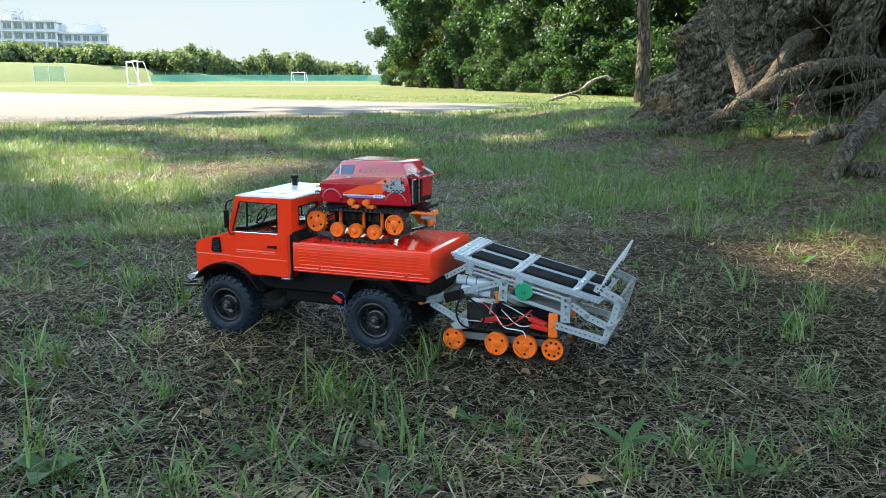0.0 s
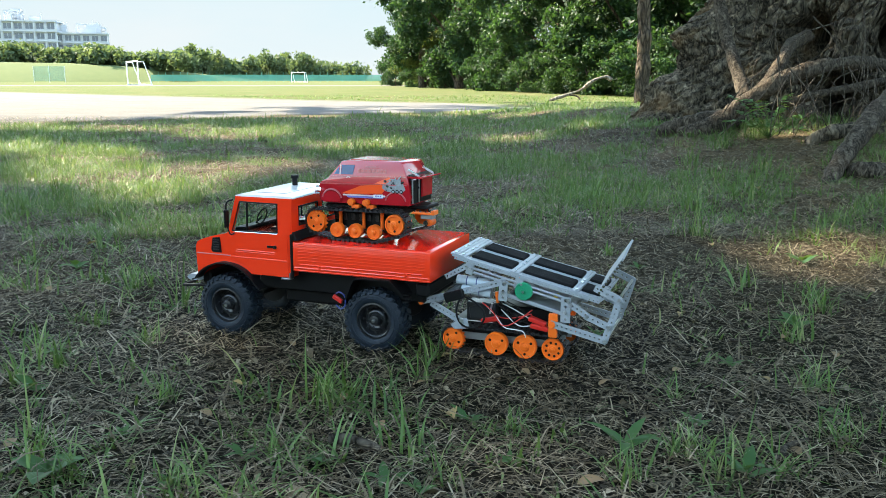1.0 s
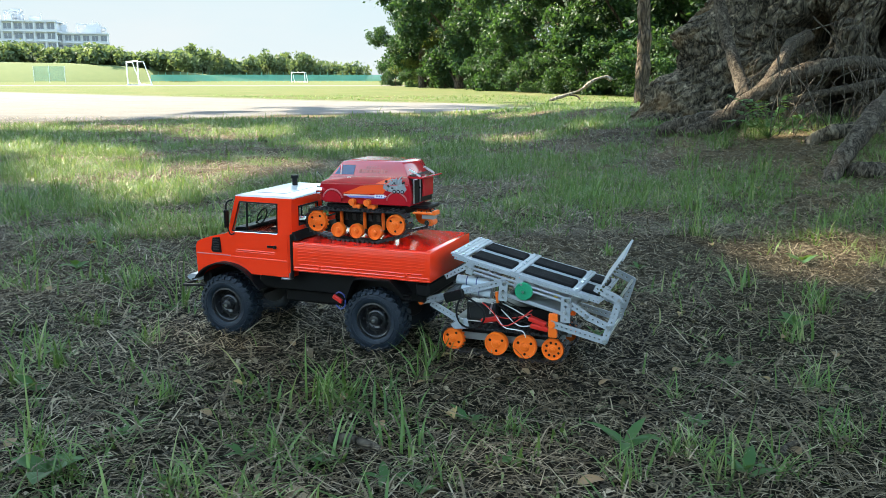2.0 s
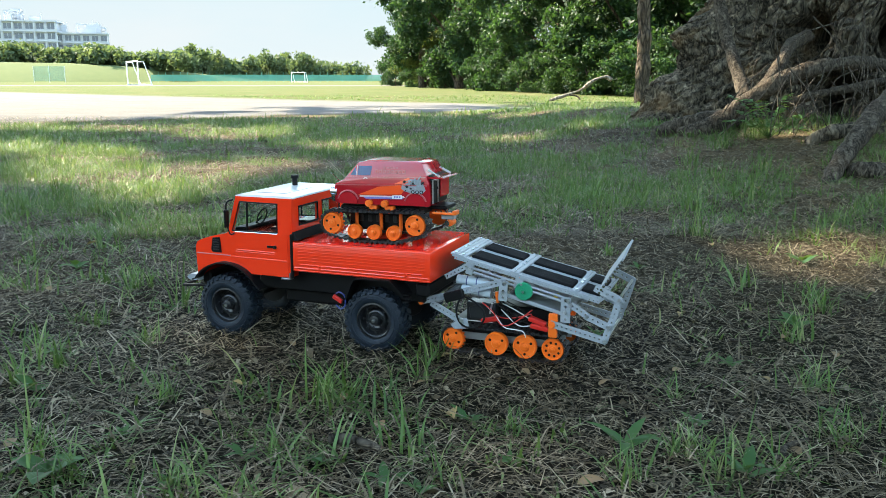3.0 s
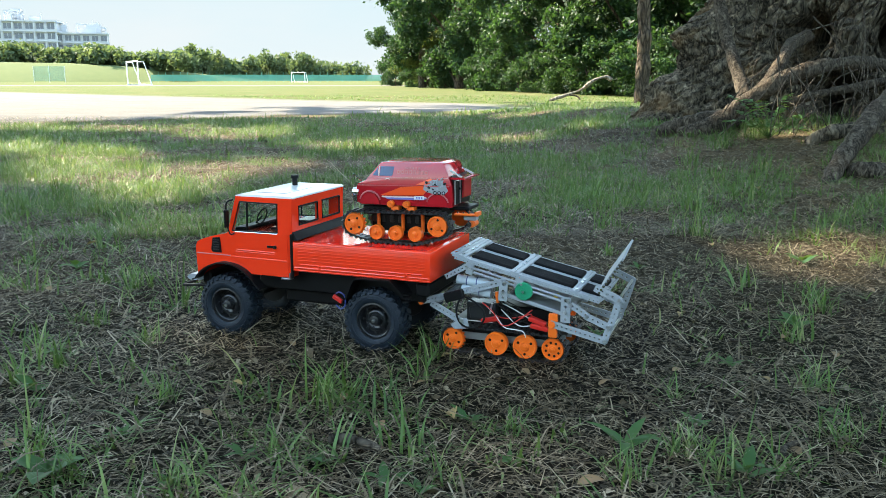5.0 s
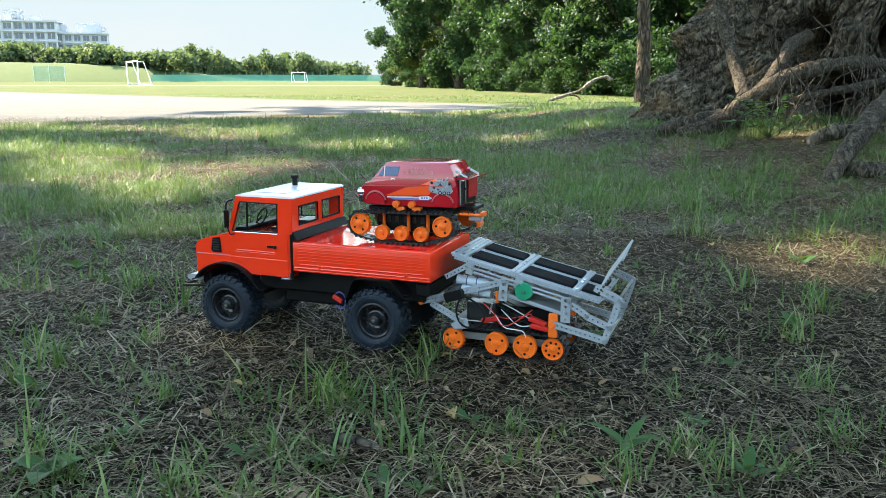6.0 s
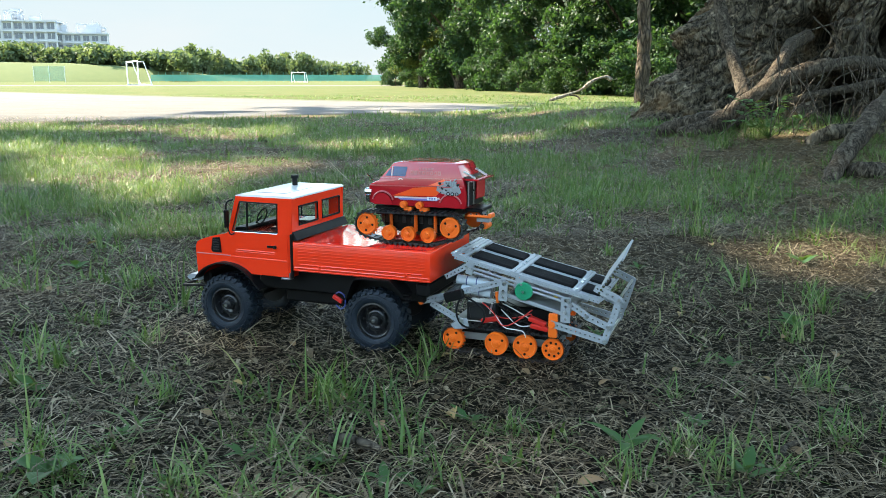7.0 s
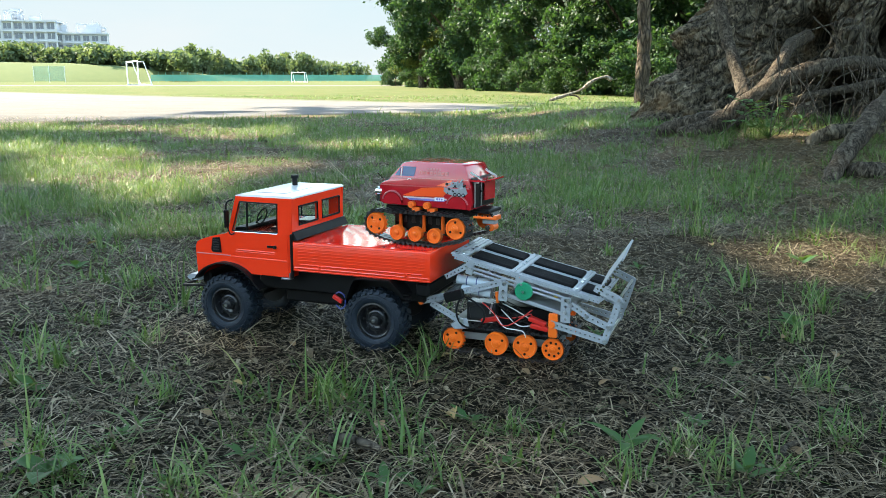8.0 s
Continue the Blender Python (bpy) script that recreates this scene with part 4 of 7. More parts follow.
def unseen_shade_trees():
    """Two unseen tall trees added at left to cast shade; sun falls through gaps."""
    rng = np.random.default_rng(77)
    n = 225000
    gx, gy = rng.uniform(-8.5, 13.0, n), rng.uniform(-7.5, 25.0, n)
    # gaps, by the sunny patches that they leave on the ground: x, y, half length, half depth
    gaps = ((-2.45, 4.35, 0.50, 0.45), (-1.62, 3.95, 0.17, 0.33), (-1.30, 3.25, 0.12, 0.20), (-1.08, 3.40, 0.27, 0.33), (-0.95, 2.85, 0.10, 0.14), (-1.38, 6.0, 0.27, 0.55), (-0.47, 4.85, 0.28, 0.25),
            (-0.73, 3.85, 0.06, 0.10), (-2.65, 6.6, 0.65, 0.35), (0.50, 5.2, 0.13, 0.20), (1.05, 5.6, 0.06, 0.25), (0.78, 1.72, 0.03, 0.03), (0.95, 1.86, 0.0, 0.04), (1.95, 4.3, 0.24, 0.2), (-3.6, 5.4, 0.5, 0.4), (1.5, 8.6, 0.9, 0.5), (3.2, 9.5, 0.9, 0.6))
    keep = np.ones(n, bool)
    for x, y, a, b in gaps:
        w = 1 + 0.35 * np.sin(gx * 9 + y) + 0.25 * np.sin(gy * 13 + x)
        keep &= ((gx - x) / (1.05 * a + 0.15)) ** 2 + ((gy - y) / (1.05 * b + 0.15)) ** 2 > w
    edge = 7.2 + 0.3 * gx + 0.6 * np.sin(gx * 2.1) + 0.5 * np.sin(gx * 5.3 + 1)
    edge = np.where(gx > -3.2, np.maximum(edge, 13.6 + 0.5 * gx + 0.9 * np.sin(gx * 3.1)), edge)
    edge = np.where(gx > -3.3 - 0.07 * (gy - 10), 20.5 + 0.7 * np.sin(gx * 1.7), edge)
    edge = np.where(gx > 0.2 + 0.05 * gy, 25.0 + np.sin(gx * 1.7), edge)
    keep &= gy < edge
    # the crowns end in uneven rounded lobes
    lobe = 0.7 * np.sin(gy * 1.1) + 0.5 * np.sin(gy * 2.7 + 1) + 0.3 * np.sin(gx * 2.3)
    keep &= (gx > -6.3 + lobe + 0.012 * (gy - 2.0) ** 2) & (gx < 6.2 + 0.25 * np.maximum(gy, 0) + lobe) & (gy > -5.6 + 0.03 * gx * gx + 0.6 * np.sin(gx * 1.3) + 0.4 * np.sin(gx * 3.1))
    dapple = np.sin(gx * 1.9 + 0.6 * gy) + np.sin(gy * 1.3 - gx * 0.7) + 0.6 * np.sin(gx * 4.3)
    mottle = np.sin(gx * 3.7 + 0.9 * gy) + np.sin(gy * 2.1 - gx * 1.9) + 0.7 * np.sin(gx * 7.3 + gy * 1.1)
    keep &= (gy < 9.5 + 0.4 * gx) | ((dapple < 0.75) & (mottle < 0.35))
    gx, gy = gx[keep], gy[keep]
    n = len(gx)
    z = rng.uniform(11.0, 14.0, n)
    k = z / SUN_TO.z
    c = np.stack([gx + k * SUN_TO.x, gy + k * SUN_TO.y, z], -1)
    for lo, hi, root in ((-9, 8.5, Vector((-14.5, 5.0, -0.1))), (8.5, 40, Vector((-14.0, 9.2, -0.2)))):
        own = c[(gy >= lo) & (gy < hi)] - np.array(root)
        t = thing("unseen_shade_tree", pose(*root), "unseen tall broadleaf tree added to shade the grass", "tree", "shade trees")
        bm = bmesh.new()
        tube(bm, [(0, 0, -0.2), (0.1, 0, 4), (0.2, 0.1, 8), (0.6, 0.1, 12)], [0.5, 0.4, 0.33, 0.2], 12, 0.2)
        part("trunk", bm, BARK_FAR, t, smooth=60)
        for i in range(3):
            e = Vector(own[(i * 997) % len(own)])
            bm = bmesh.new()
            tube(bm, spline([Vector((0.2, 0.1, 8.0)), e * 0.5 + Vector((0, 0, 4.6)), e], 4), [0.07 - 0.007 * q for q in range(9)], 7)
            part("limb", bm, BARK_FAR, t, smooth=60)
        leaf_soup(rng, own, 0.125 * rng.uniform(0.7, 1.3, len(own)), "crown", LEAF, t)


unseen_shade_trees()


def post_trunk():
    """The slim trunk beside the old tree, its bark in patches of uneven tone."""
    p = at(1136, 24.0, -0.22)
    t = thing("slim_tree", pose(p.x, p.y, p.z), "slim straight tree trunk with uneven patches of tone in its bark", "tree")
    bm = bmesh.new()
    pts = spline([(0.02, 0, -0.1), (-0.02, 0, 0.8), (0.0, 0, 1.7), (-0.08, 0, 2.6), (-0.1, 0, 4.5), (0.1, 0, 7.0)], 8)
    tube(bm, pts, [0.215 - 0.0022 * i + 0.012 * math.sin(i * 0.9) for i in range(len(pts))], 14, 0.25)
    part("trunk", bm, BARK_FAR, t, smooth=60)
    rng = np.random.default_rng(9)
    c = clumps(rng, 900, [(0, 0, 6.6, 1.6, 1.1), (0.9, 0.4, 5.7, 1.0, 0.7)], 0.2)
    leaf_soup(rng, c, 0.16 * rng.uniform(0.6, 1.2, len(c)), "crown", LEAF, t)


def fallen_branch():
    p = at(972, 26.0, -0.26)
    t = thing("fallen_branch", pose(p.x, p.y, p.z), "bare grey fallen branch propped in the bushes", "branch")
    bm = bmesh.new()
    pts = spline([(0, 0, -0.02), (0.55, 0, 0.16), (1.0, 0.1, 0.32), (1.3, 0.1, 0.55), (1.65, 0.1, 0.68), (1.88, 0.15, 0.60)], 6)
    tube(bm, pts, [0.036 + 0.016 * math.sin(i * 0.5) + 0.0007 * i for i in range(len(pts))], 9, 0.3)
    part("stem", bm, BLEACHED, t, smooth=60)
    bm = bmesh.new()
    tube(bm, spline([(0.55, 0, 0.16), (0.8, -0.1, 0.12), (0.9, -0.2, 0.02)], 4), 0.025, 7)
    part("side_shoot", bm, ROOT, t)


post_trunk()
fallen_branch()
# ---- the toy truck: x forward from the rear axle, y towards its left side ----
TRUCK = pose(-0.0694, 1.2092, 0.0, 0, 0, 180 - math.degrees(0.3621))


def arc(cx, cz, r, a0, a1, n):
    return [(cx + r * math.cos(radians(a0 + (a1 - a0) * i / n)), cz + r * math.sin(radians(a0 + (a1 - a0) * i / n))) for i in range(n + 1)]


def strip(bm, pts, y0, y1, thick):
    """A band of some thickness along (x, z) points, drawn out in y."""
    n = len(pts)
    inner = []
    for i in range(n):
        a, b = pts[max(i - 1, 0)], pts[min(i + 1, n - 1)]
        dx, dz = b[0] - a[0], b[1] - a[1]
        k = math.hypot(dx, dz)
        inner.append((pts[i][0] - dz / k * thick, pts[i][1] + dx / k * thick))
    prism(bm, pts + inner[::-1], y0, y1)


def bead(bm, x0, x1, z0, z1, y, r):
    """A raised line on a side panel."""
    tube(bm, [(x0, y, z0), (x1, y, z1)], r, 6)


def tread_mesh(s):
    """One tread block that wraps round the tyre's shoulder."""
    bm = bmesh.new()
    box(bm, 0, 0, 0, 0.0062, 0.0125, 0.0044, pose(0, s * 0.0078, 0.0438, 0, 0, s * 24))
    box(bm, 0, 0, 0, 0.0052, 0.0070, 0.0030, pose(0, s * 0.0150, 0.0415, s * -52, 0, 0))
    me = bpy.data.meshes.new("tread_block")
    bm.to_mesh(me)
    bm.free()
    me.materials.append(RUBBER)
    return me


TREAD = {s: tread_mesh(s) for s in (-1, 1)}


def off_road_wheel(t, x, y, side):
    """side: 1 where the outer face looks to +y."""
    w = new("wheel")
    w.parent = t
    w.matrix_local = pose(x, y, 0.046, 0, 0, 0 if side > 0 else 180)
    bm = bmesh.new()
    lathe(bm, [(0.0255, -0.015), (0.030, -0.0165), (0.0385, -0.0165), (0.0425, -0.0145), (0.0432, -0.008), (0.0436, 0.0), (0.0432, 0.008), (0.0425, 0.0142), (0.0395, 0.0165),
               (0.034, 0.0172), (0.0335, 0.0164), (0.0325, 0.0172), (0.0285, 0.0165), (0.0262, 0.0145), (0.0250, 0.0125)], 56, None, True)
    part("tyre", bm, RUBBER, w, "black off-road tyre with block tread", smooth=35)
    for i in range(26):
        for s in (-1, 1):
            o = new("tread_block", TREAD[s])
            o.parent = w
            o.matrix_local = pose(0, 0, 0, 0, 360 / 26 * i + s * 3.4, 0)
    bm = bmesh.new()
    lathe(bm, [(0.0252, -0.0140), (0.0256, 0.0120), (0.0262, 0.0146), (0.0240, 0.0150), (0.0234, 0.0110), (0.0226, 0.0105), (0.0214, 0.0030), (0.0200, 0.0010), (0.0172, 0.0010), (0.0150, 0.0058), (0.0136, 0.0075), (0.0120, 0.0080), (0.0088, 0.0066), (0.0066, 0.0125), (0.0040, 0.0132)], 40)
    for i in range(8):
        m = pose(0, 0, 0, 0, 45 * i, 0)
        cyl(bm, m @ Vector((0.0185, 0.004, 0)), m @ Vector((0.0185, 0.0078, 0)), 0.0017, seg=8)
    for i in range(6):
        m = pose(0, 0, 0, 0, 60 * i + 12, 0)
        cyl(bm, m @ Vector((0.0108, 0.008, 0)), m @ Vector((0.0108, 0.0112, 0)), 0.0012, seg=6)
    part("rim", bm, DARK, w, "satin black dished rim", smooth=35)
    bm = bmesh.new()
    cyl(bm, (0, 0.0135, 0), (0, 0.0165, 0), 0.0026, seg=6)
    part("axle_nut", bm, STEEL, w)


def truck():
    t = thing("toy_truck", TRUCK, "orange-red toy off-road truck with white cab roof on soil", "toy truck")
    W = 0.0785
    # cab lower shell with hood and wheel arch
    bm = bmesh.new()
    prof = [(0.1275, 0.0975), (0.1275, 0.1605), (0.2300, 0.1585), (0.2345, 0.1555), (0.2600, 0.1500), (0.2800, 0.1435), (0.2868, 0.1395), (0.2895, 0.1335), (0.2890, 0.1100), (0.2880, 0.0865)]
    prof += arc(0.236, 0.050, 0.0632, 35, 131, 18)
    prism(bm, prof, -W, W)
    part("cab_shell", bm, ORANGE, t, bevel=0.0022, smooth=40, segs=2)
    # waist bead along the hood and door
    bm = bmesh.new()
    bead(bm, 0.2885, 0.2290, 0.1232, 0.1227, W, 0.0008)
    part("waist_line", bm, PINK_DECAL, t)
    # doors
    for s in (1, -1):
        bm = bmesh.new()
        door = [(0.1325, 0.0985), (0.1325, 0.1590), (0.2245, 0.1580), (0.2265, 0.1500), (0.2265, 0.1200)] + arc(0.236, 0.050, 0.0672, 97, 133, 8)
        prism(bm, door, s * W, s * (W + 0.0009))
        bead(bm, 0.2190, 0.1540, 0.1330, 0.1325, s * (W + 0.0009), 0.0008)
        bead(bm, 0.2190, 0.1540, 0.1302, 0.1297, s * (W + 0.0009), 0.0005)
        bead(bm, 0.2255, 0.1330, 0.1222, 0.1216, s * (W + 0.0009), 0.0007)
        d = part("door", bm, ORANGE, t, bevel=0.0004, smooth=40)
        bm = bmesh.new()
        box(bm, 0.1572, s * (W + 0.0026), 0.1410, 0.0150, 0.0022, 0.0034)
        cyl(bm, (0.1525, s * W, 0.1405), (0.1525, s * (W + 0.0036), 0.1405), 0.0028, seg=12)
        part("handle", bm, BLACK, d, "black door handle", bevel=0.0006)
        bm = bmesh.new()
        cyl(bm, (0.1530, s * (W + 0.003), 0.1405), (0.1530, s * (W + 0.0042), 0.1405), 0.0014, seg=10)
        part("lock", bm, CHROME, d)
        # window glass with rubber seal and quarter light bar
        sill = [(0.1490, 0.1612), (0.2236, 0.1606), (0.2090, 0.2036), (0.1472, 0.2030)]
        bm = bmesh.new()
        prism(bm, sill, s * (W - 0.0030), s * (W - 0.0024))
        g = part("window", bm, GLASS, d)
        g.visible_shadow = False
        bm = bmesh.new()
        tube(bm, [(x, s * (W + 0.0004), z) for x, z in sill + sill[:1]], 0.0013, 6)
        part("window_seal", bm, BLACK, d)
        bm = bmesh.new()
        tube(bm, [(0.1995, s * (W - 0.001), 0.1608), (0.1978, s * (W - 0.001), 0.2034)], 0.0013, 6)
        part("quarter_light_bar", bm, BLACK, d)
        bm = bmesh.new()
        bead(bm, 0.1490, 0.2190, 0.1596, 0.1592, s * (W + 0.0008), 0.0007)
        part("sill_trim", bm, CHROME, d)
        # pillars and roof rail
        bm = bmesh.new()
        prism(bm, [(0.1270, 0.1600), (0.1482, 0.1600), (0.1462, 0.2110), (0.1235, 0.2110)], s * (W - 0.005), s * W)
        part("rear_pillar", bm, ORANGE, t, bevel=0.0010, smooth=40)
        bm = bmesh.new()
        prism(bm, [(0.2245, 0.1585), (0.2318, 0.1580), (0.2160, 0.2110), (0.2090, 0.2110)], s * (W - 0.005), s * W)
        part("windscreen_pillar", bm, ORANGE, t, bevel=0.0010, smooth=40)
        bm = bmesh.new()
        prism(bm, [(0.1455, 0.2036), (0.2110, 0.2040), (0.2165, 0.2112), (0.1235, 0.2112)], s * (W - 0.006), s * (W + 0.0006))
        part("roof_rail", bm, ORANGE, t, bevel=0.0012, smooth=40)
        # hood air intake
        bm = bmesh.new()
        prism(bm, [(0.2440, 0.1265), (0.2580, 0.1265), (0.2612, 0.1300), (0.2575, 0.1480), (0.2465, 0.1490)], s * W, s * (W + 0.0022))
        v = part("air_intake", bm, BLACK, t, bevel=0.0007)
        bm = bmesh.new()
        for k in range(5):
            box(bm, 0.2520, s * (W + 0.0026), 0.1305 + 0.0036 * k, 0.0100, 0.0008, 0.0018)
        part("grille_slats", bm, DARK, v)
        # wing flare
        bm = bmesh.new()
        strip(bm, [(0.2925, 0.0850)] + arc(0.236, 0.050, 0.0635, 35, 145, 22) + [(0.1775, 0.0800), (0.1735, 0.0790)], s * 0.070, s * 0.0885, 0.0022)
        part("wing_flare", bm, BLACK, t, "black plastic wheel arch flare", bevel=0.0008, smooth=40)
        # step under the door
        bm = bmesh.new()
        box(bm, 0.1365, s * 0.0755, 0.0955, 0.0150, 0.010, 0.0022)
        box(bm, 0.1295, s * 0.0790, 0.1000, 0.0018, 0.003, 0.0100)
        part("door_step", bm, STEEL, t, bevel=0.0004)
        # mirror on its bent arm
        bm = bmesh.new()
        tube(bm, spline([(0.2200, s * 0.0785, 0.1570), (0.2235, s * 0.0830, 0.1555), (0.2262, s * 0.0855, 0.1640), (0.2275, s * 0.0860, 0.1850), (0.2270, s * 0.0855, 0.2020), (0.2190, s * 0.0795, 0.2060)], 4), 0.0012, 6)
        a = part("mirror_arm", bm, BLACK, t)
        bm = bmesh.new()
        box(bm, 0.2270, s * 0.0875, 0.1790, 0.0035, 0.0100, 0.0260)
        part("mirror", bm, BLACK, a, "black wing mirror", bevel=0.0012)
        # lamps
        bm = bmesh.new()
        cyl(bm, (0.2885, s * 0.056, 0.112), (0.2925, s * 0.056, 0.112), 0.0105, seg=24)
        part("headlight", bm, CHROME, t)
        # windscreen wiper
        bm = bmesh.new()
        tube(bm, [(0.2310, s * 0.020, 0.1600), (0.2235, s * 0.030, 0.1760), (0.2225, s * 0.060, 0.1770)], 0.0008, 5)
        part("wiper", bm, BLACK, t)
    # roof
    bm = bmesh.new()
    prism(bm, [(0.1225, 0.2108), (0.1225, 0.2128), (0.1260, 0.2142), (0.2100, 0.2140), (0.2160, 0.2128), (0.2172, 0.2105)], -W + 0.001, W - 0.001)
    roof = part("roof", bm, WHITE, t, "white cab roof", bevel=0.0012, smooth=40)
    bm = bmesh.new()
    tube(bm, [(0.150, 0.050, 0.2141), (0.150, -0.030, 0.2141)], 0.0007, 5)
    tube(bm, [(0.150, 0.050, 0.2141), (0.197, 0.050, 0.2141)], 0.0007, 5)
    part("hatch_seam", bm, MID_GREY, roof)
    bm = bmesh.new()
    cyl(bm, (0.189, -0.043, 0.2135), (0.189, -0.043, 0.2260), 0.0042, seg=20)
    cyl(bm, (0.189, -0.043, 0.2250), (0.189, -0.043, 0.2300), 0.0062, seg=20)
    part("roof_vent", bm, BLACK, roof, "black mushroom roof vent", smooth=40)
    # windscreen and header
    bm = bmesh.new()
    prism(bm, [(0.2290, 0.1590), (0.2300, 0.1590), (0.2150, 0.2080), (0.2140, 0.2080)], -0.072, 0.072)
    g = part("windscreen", bm, GLASS, t)
    g.visible_shadow = False
    bm = bmesh.new()
    prism(bm, [(0.2100, 0.2030), (0.2165, 0.2030), (0.2160, 0.2105), (0.2095, 0.2105)], -0.074, 0.074)
    part("windscreen_header", bm, ORANGE, t)
    # rear wall with two windows
    bm = bmesh.new()
    for y0, y1, z0, z1 in ((-0.0775, 0.0775, 0.1600, 0.1705), (-0.0775, 0.0775, 0.1990, 0.2105), (0.0590, 0.0775, 0.1705, 0.1990), (-0.0100, 0.0040, 0.1705, 0.1990), (-0.0775, -0.0650, 0.1705, 0.1990)):
        box(bm, 0.1265, (y0 + y1) / 2, (z0 + z1) / 2, 0.004, y1 - y0, z1 - z0)
    wall = part("cab_rear_wall", bm, ORANGE, t)
    for y0, y1 in ((0.0040, 0.0590), (-0.0650, -0.0100)):
        bm = bmesh.new()
        loop = [(0.1243, y0, 0.1715), (0.1243, y1, 0.1715), (0.1243, y1, 0.1980), (0.1243, y0, 0.1980), (0.1243, y0, 0.1715)]
        tube(bm, loop, 0.0016, 6)
        part("window_seal", bm, BLACK, wall)
        bm = bmesh.new()
        box(bm, 0.1268, (y0 + y1) / 2, 0.1848, 0.0006, y1 - y0, 0.0285)
        g = part("rear_window", bm, GLASS, wall)
        g.visible_shadow = False
    # black band standing in for the shaded gap where cab meets load bed
    bm = bmesh.new()
    prism(bm, [(0.1245, 0.1520), (0.1160, 0.1522), (0.1225, 0.1640), (0.1245, 0.1640)], -0.0795, 0.0795)
    box(bm, 0.1255, 0.0790, 0.1290, 0.0034, 0.005, 0.064)
    part("bed_gap_shade", bm, BLACK, t, bevel=0.0006)
    # inside of the cab
    for y in (0.035, -0.035):
        bm = bmesh.new()
        box(bm, 0.158, y, 0.1620, 0.034, 0.046, 0.006)
        part("seat", bm, DARK, t, bevel=0.003)
    bm = bmesh.new()
    box(bm, 0.2140, 0, 0.1615, 0.020, 0.145, 0.007)
    part("dashboard", bm, BLACK, t, bevel=0.002)
    bm = bmesh.new()
    n = 18
    tube(bm, [(0.2000 - 0.004 * math.sin(i * 6.2832 / n), 0.036 + 0.012 * math.cos(i * 6.2832 / n), 0.1765 + 0.0115 * math.sin(i * 6.2832 / n)) for i in range(n + 1)], 0.0011, 6)
    tube(bm, [(0.2000, 0.036, 0.1765), (0.2110, 0.036, 0.1660)], 0.0013, 6)
    part("steering_wheel", bm, BLACK, t)
    # load bed: box, deck, ribs, beads
    bm = bmesh.new()
    box(bm, 0.0186, 0, 0.1290, 0.2100, 0.161, 0.0420)
    bed = part("load_bed", bm, ORANGE, t, bevel=0.0016, smooth=40, segs=2)
    bm = bmesh.new()
    for i in range(23):
        y = -0.0748 + 0.0068 * i
        prism(bm, [(-0.0800, 0.1490), (-0.0795, 0.1512), (0.1130, 0.1512), (0.1140, 0.1490)], y - 0.0017, y + 0.0017)
    part("deck_ribs", bm, BED_RED, bed, "glossy red ribbed deck cover", bevel=0.0004)
    for s in (1, -1):
        y = s * 0.0805
        lines = [(0.1150, -0.0790, 0.1245 + 0.0042 * k, 0.0005) for k in range(6)]
        lines += [(0.1120, 0.0830, 0.1188, 0.0010), (0.0780, -0.0490, 0.1188, 0.0010), (-0.0530, -0.0760, 0.1188, 0.0010)]
        lines += [(0.1220, -0.0850, 0.1140, 0.0011), (0.1220, -0.0850, 0.1100, 0.0008), (0.1210, -0.0850, 0.1485, 0.0006)]
        for x0, x1, z, r in lines:
            bm = bmesh.new()
            bead(bm, x0, x1, z, z, y, r)
            part("side_bead", bm, ORANGE, bed, smooth=60)
        for x in (0.0805, -0.0510):
            bm = bmesh.new()
            box(bm, x, y, 0.1160, 0.0040, 0.0034, 0.0055)
            part("side_latch", bm, ORANGE, bed, bevel=0.0008)
        # rear wing, a folded trapezium
        bm = bmesh.new()
        strip(bm, [(-0.0490, 0.0850), (-0.0445, 0.0925), (-0.0285, 0.1068), (0.0220, 0.1060), (0.0275, 0.1000), (0.0375, 0.0760)], s * 0.058, s * 0.0880, 0.0020)
        part("rear_wing", bm, BLACK, t, bevel=0.0007)
        bm = bmesh.new()
        for k in range(3):
            box(bm, -0.0515, s * 0.0800, 0.0900 - 0.0050 * k, 0.0090, 0.012, 0.0018, pose(0, 0, 0))
        part("tail_light_slats", bm, BLACK, t)
    # chassis and running gear
    bm = bmesh.new()
    box(bm, 0.062, 0, 0.090, 0.265, 0.118, 0.034)
    box(bm, 0.110, 0, 0.070, 0.098, 0.090, 0.034)
    box(bm, -0.072, 0, 0.0960, 0.020, 0.150, 0.0200)
    box(bm, 0.285, 0, 0.082, 0.016, 0.128, 0.020)
    part("chassis", bm, BLACK, t, bevel=0.003)
    for x in (0.0, 0.242):
        bm = bmesh.new()
        cyl(bm, (x, -0.055, 0.046), (x, 0.055, 0.046), 0.0075, seg=14)
        bmesh.ops.create_uvsphere(bm, u_segments=16, v_segments=10, radius=0.018, matrix=pose(x, 0.008, 0.046))
        part("axle", bm, BLACK, t, smooth=50)
    bm = bmesh.new()
    prism(bm, [(0.2900, 0.0790), (0.3060, 0.0800), (0.3110, 0.0835), (0.3060, 0.0880), (0.2900, 0.0890)], -0.0760, 0.0760)
    part("bumper", bm, GREY, t, "pale grey front bumper", bevel=0.001)
    bm = bmesh.new()
    tube(bm, [(0.270, 0.074, 0.0740), (0.330, 0.060, 0.0660)], 0.0024, 8)
    tube(bm, [(0.330, -0.060, 0.0660), (0.330, 0.060, 0.0660)], 0.0024, 8)
    tube(bm, [(0.270, -0.074, 0.0740), (0.330, -0.060, 0.0660)], 0.0024, 8)
    part("front_bar", bm, BLACK, t)
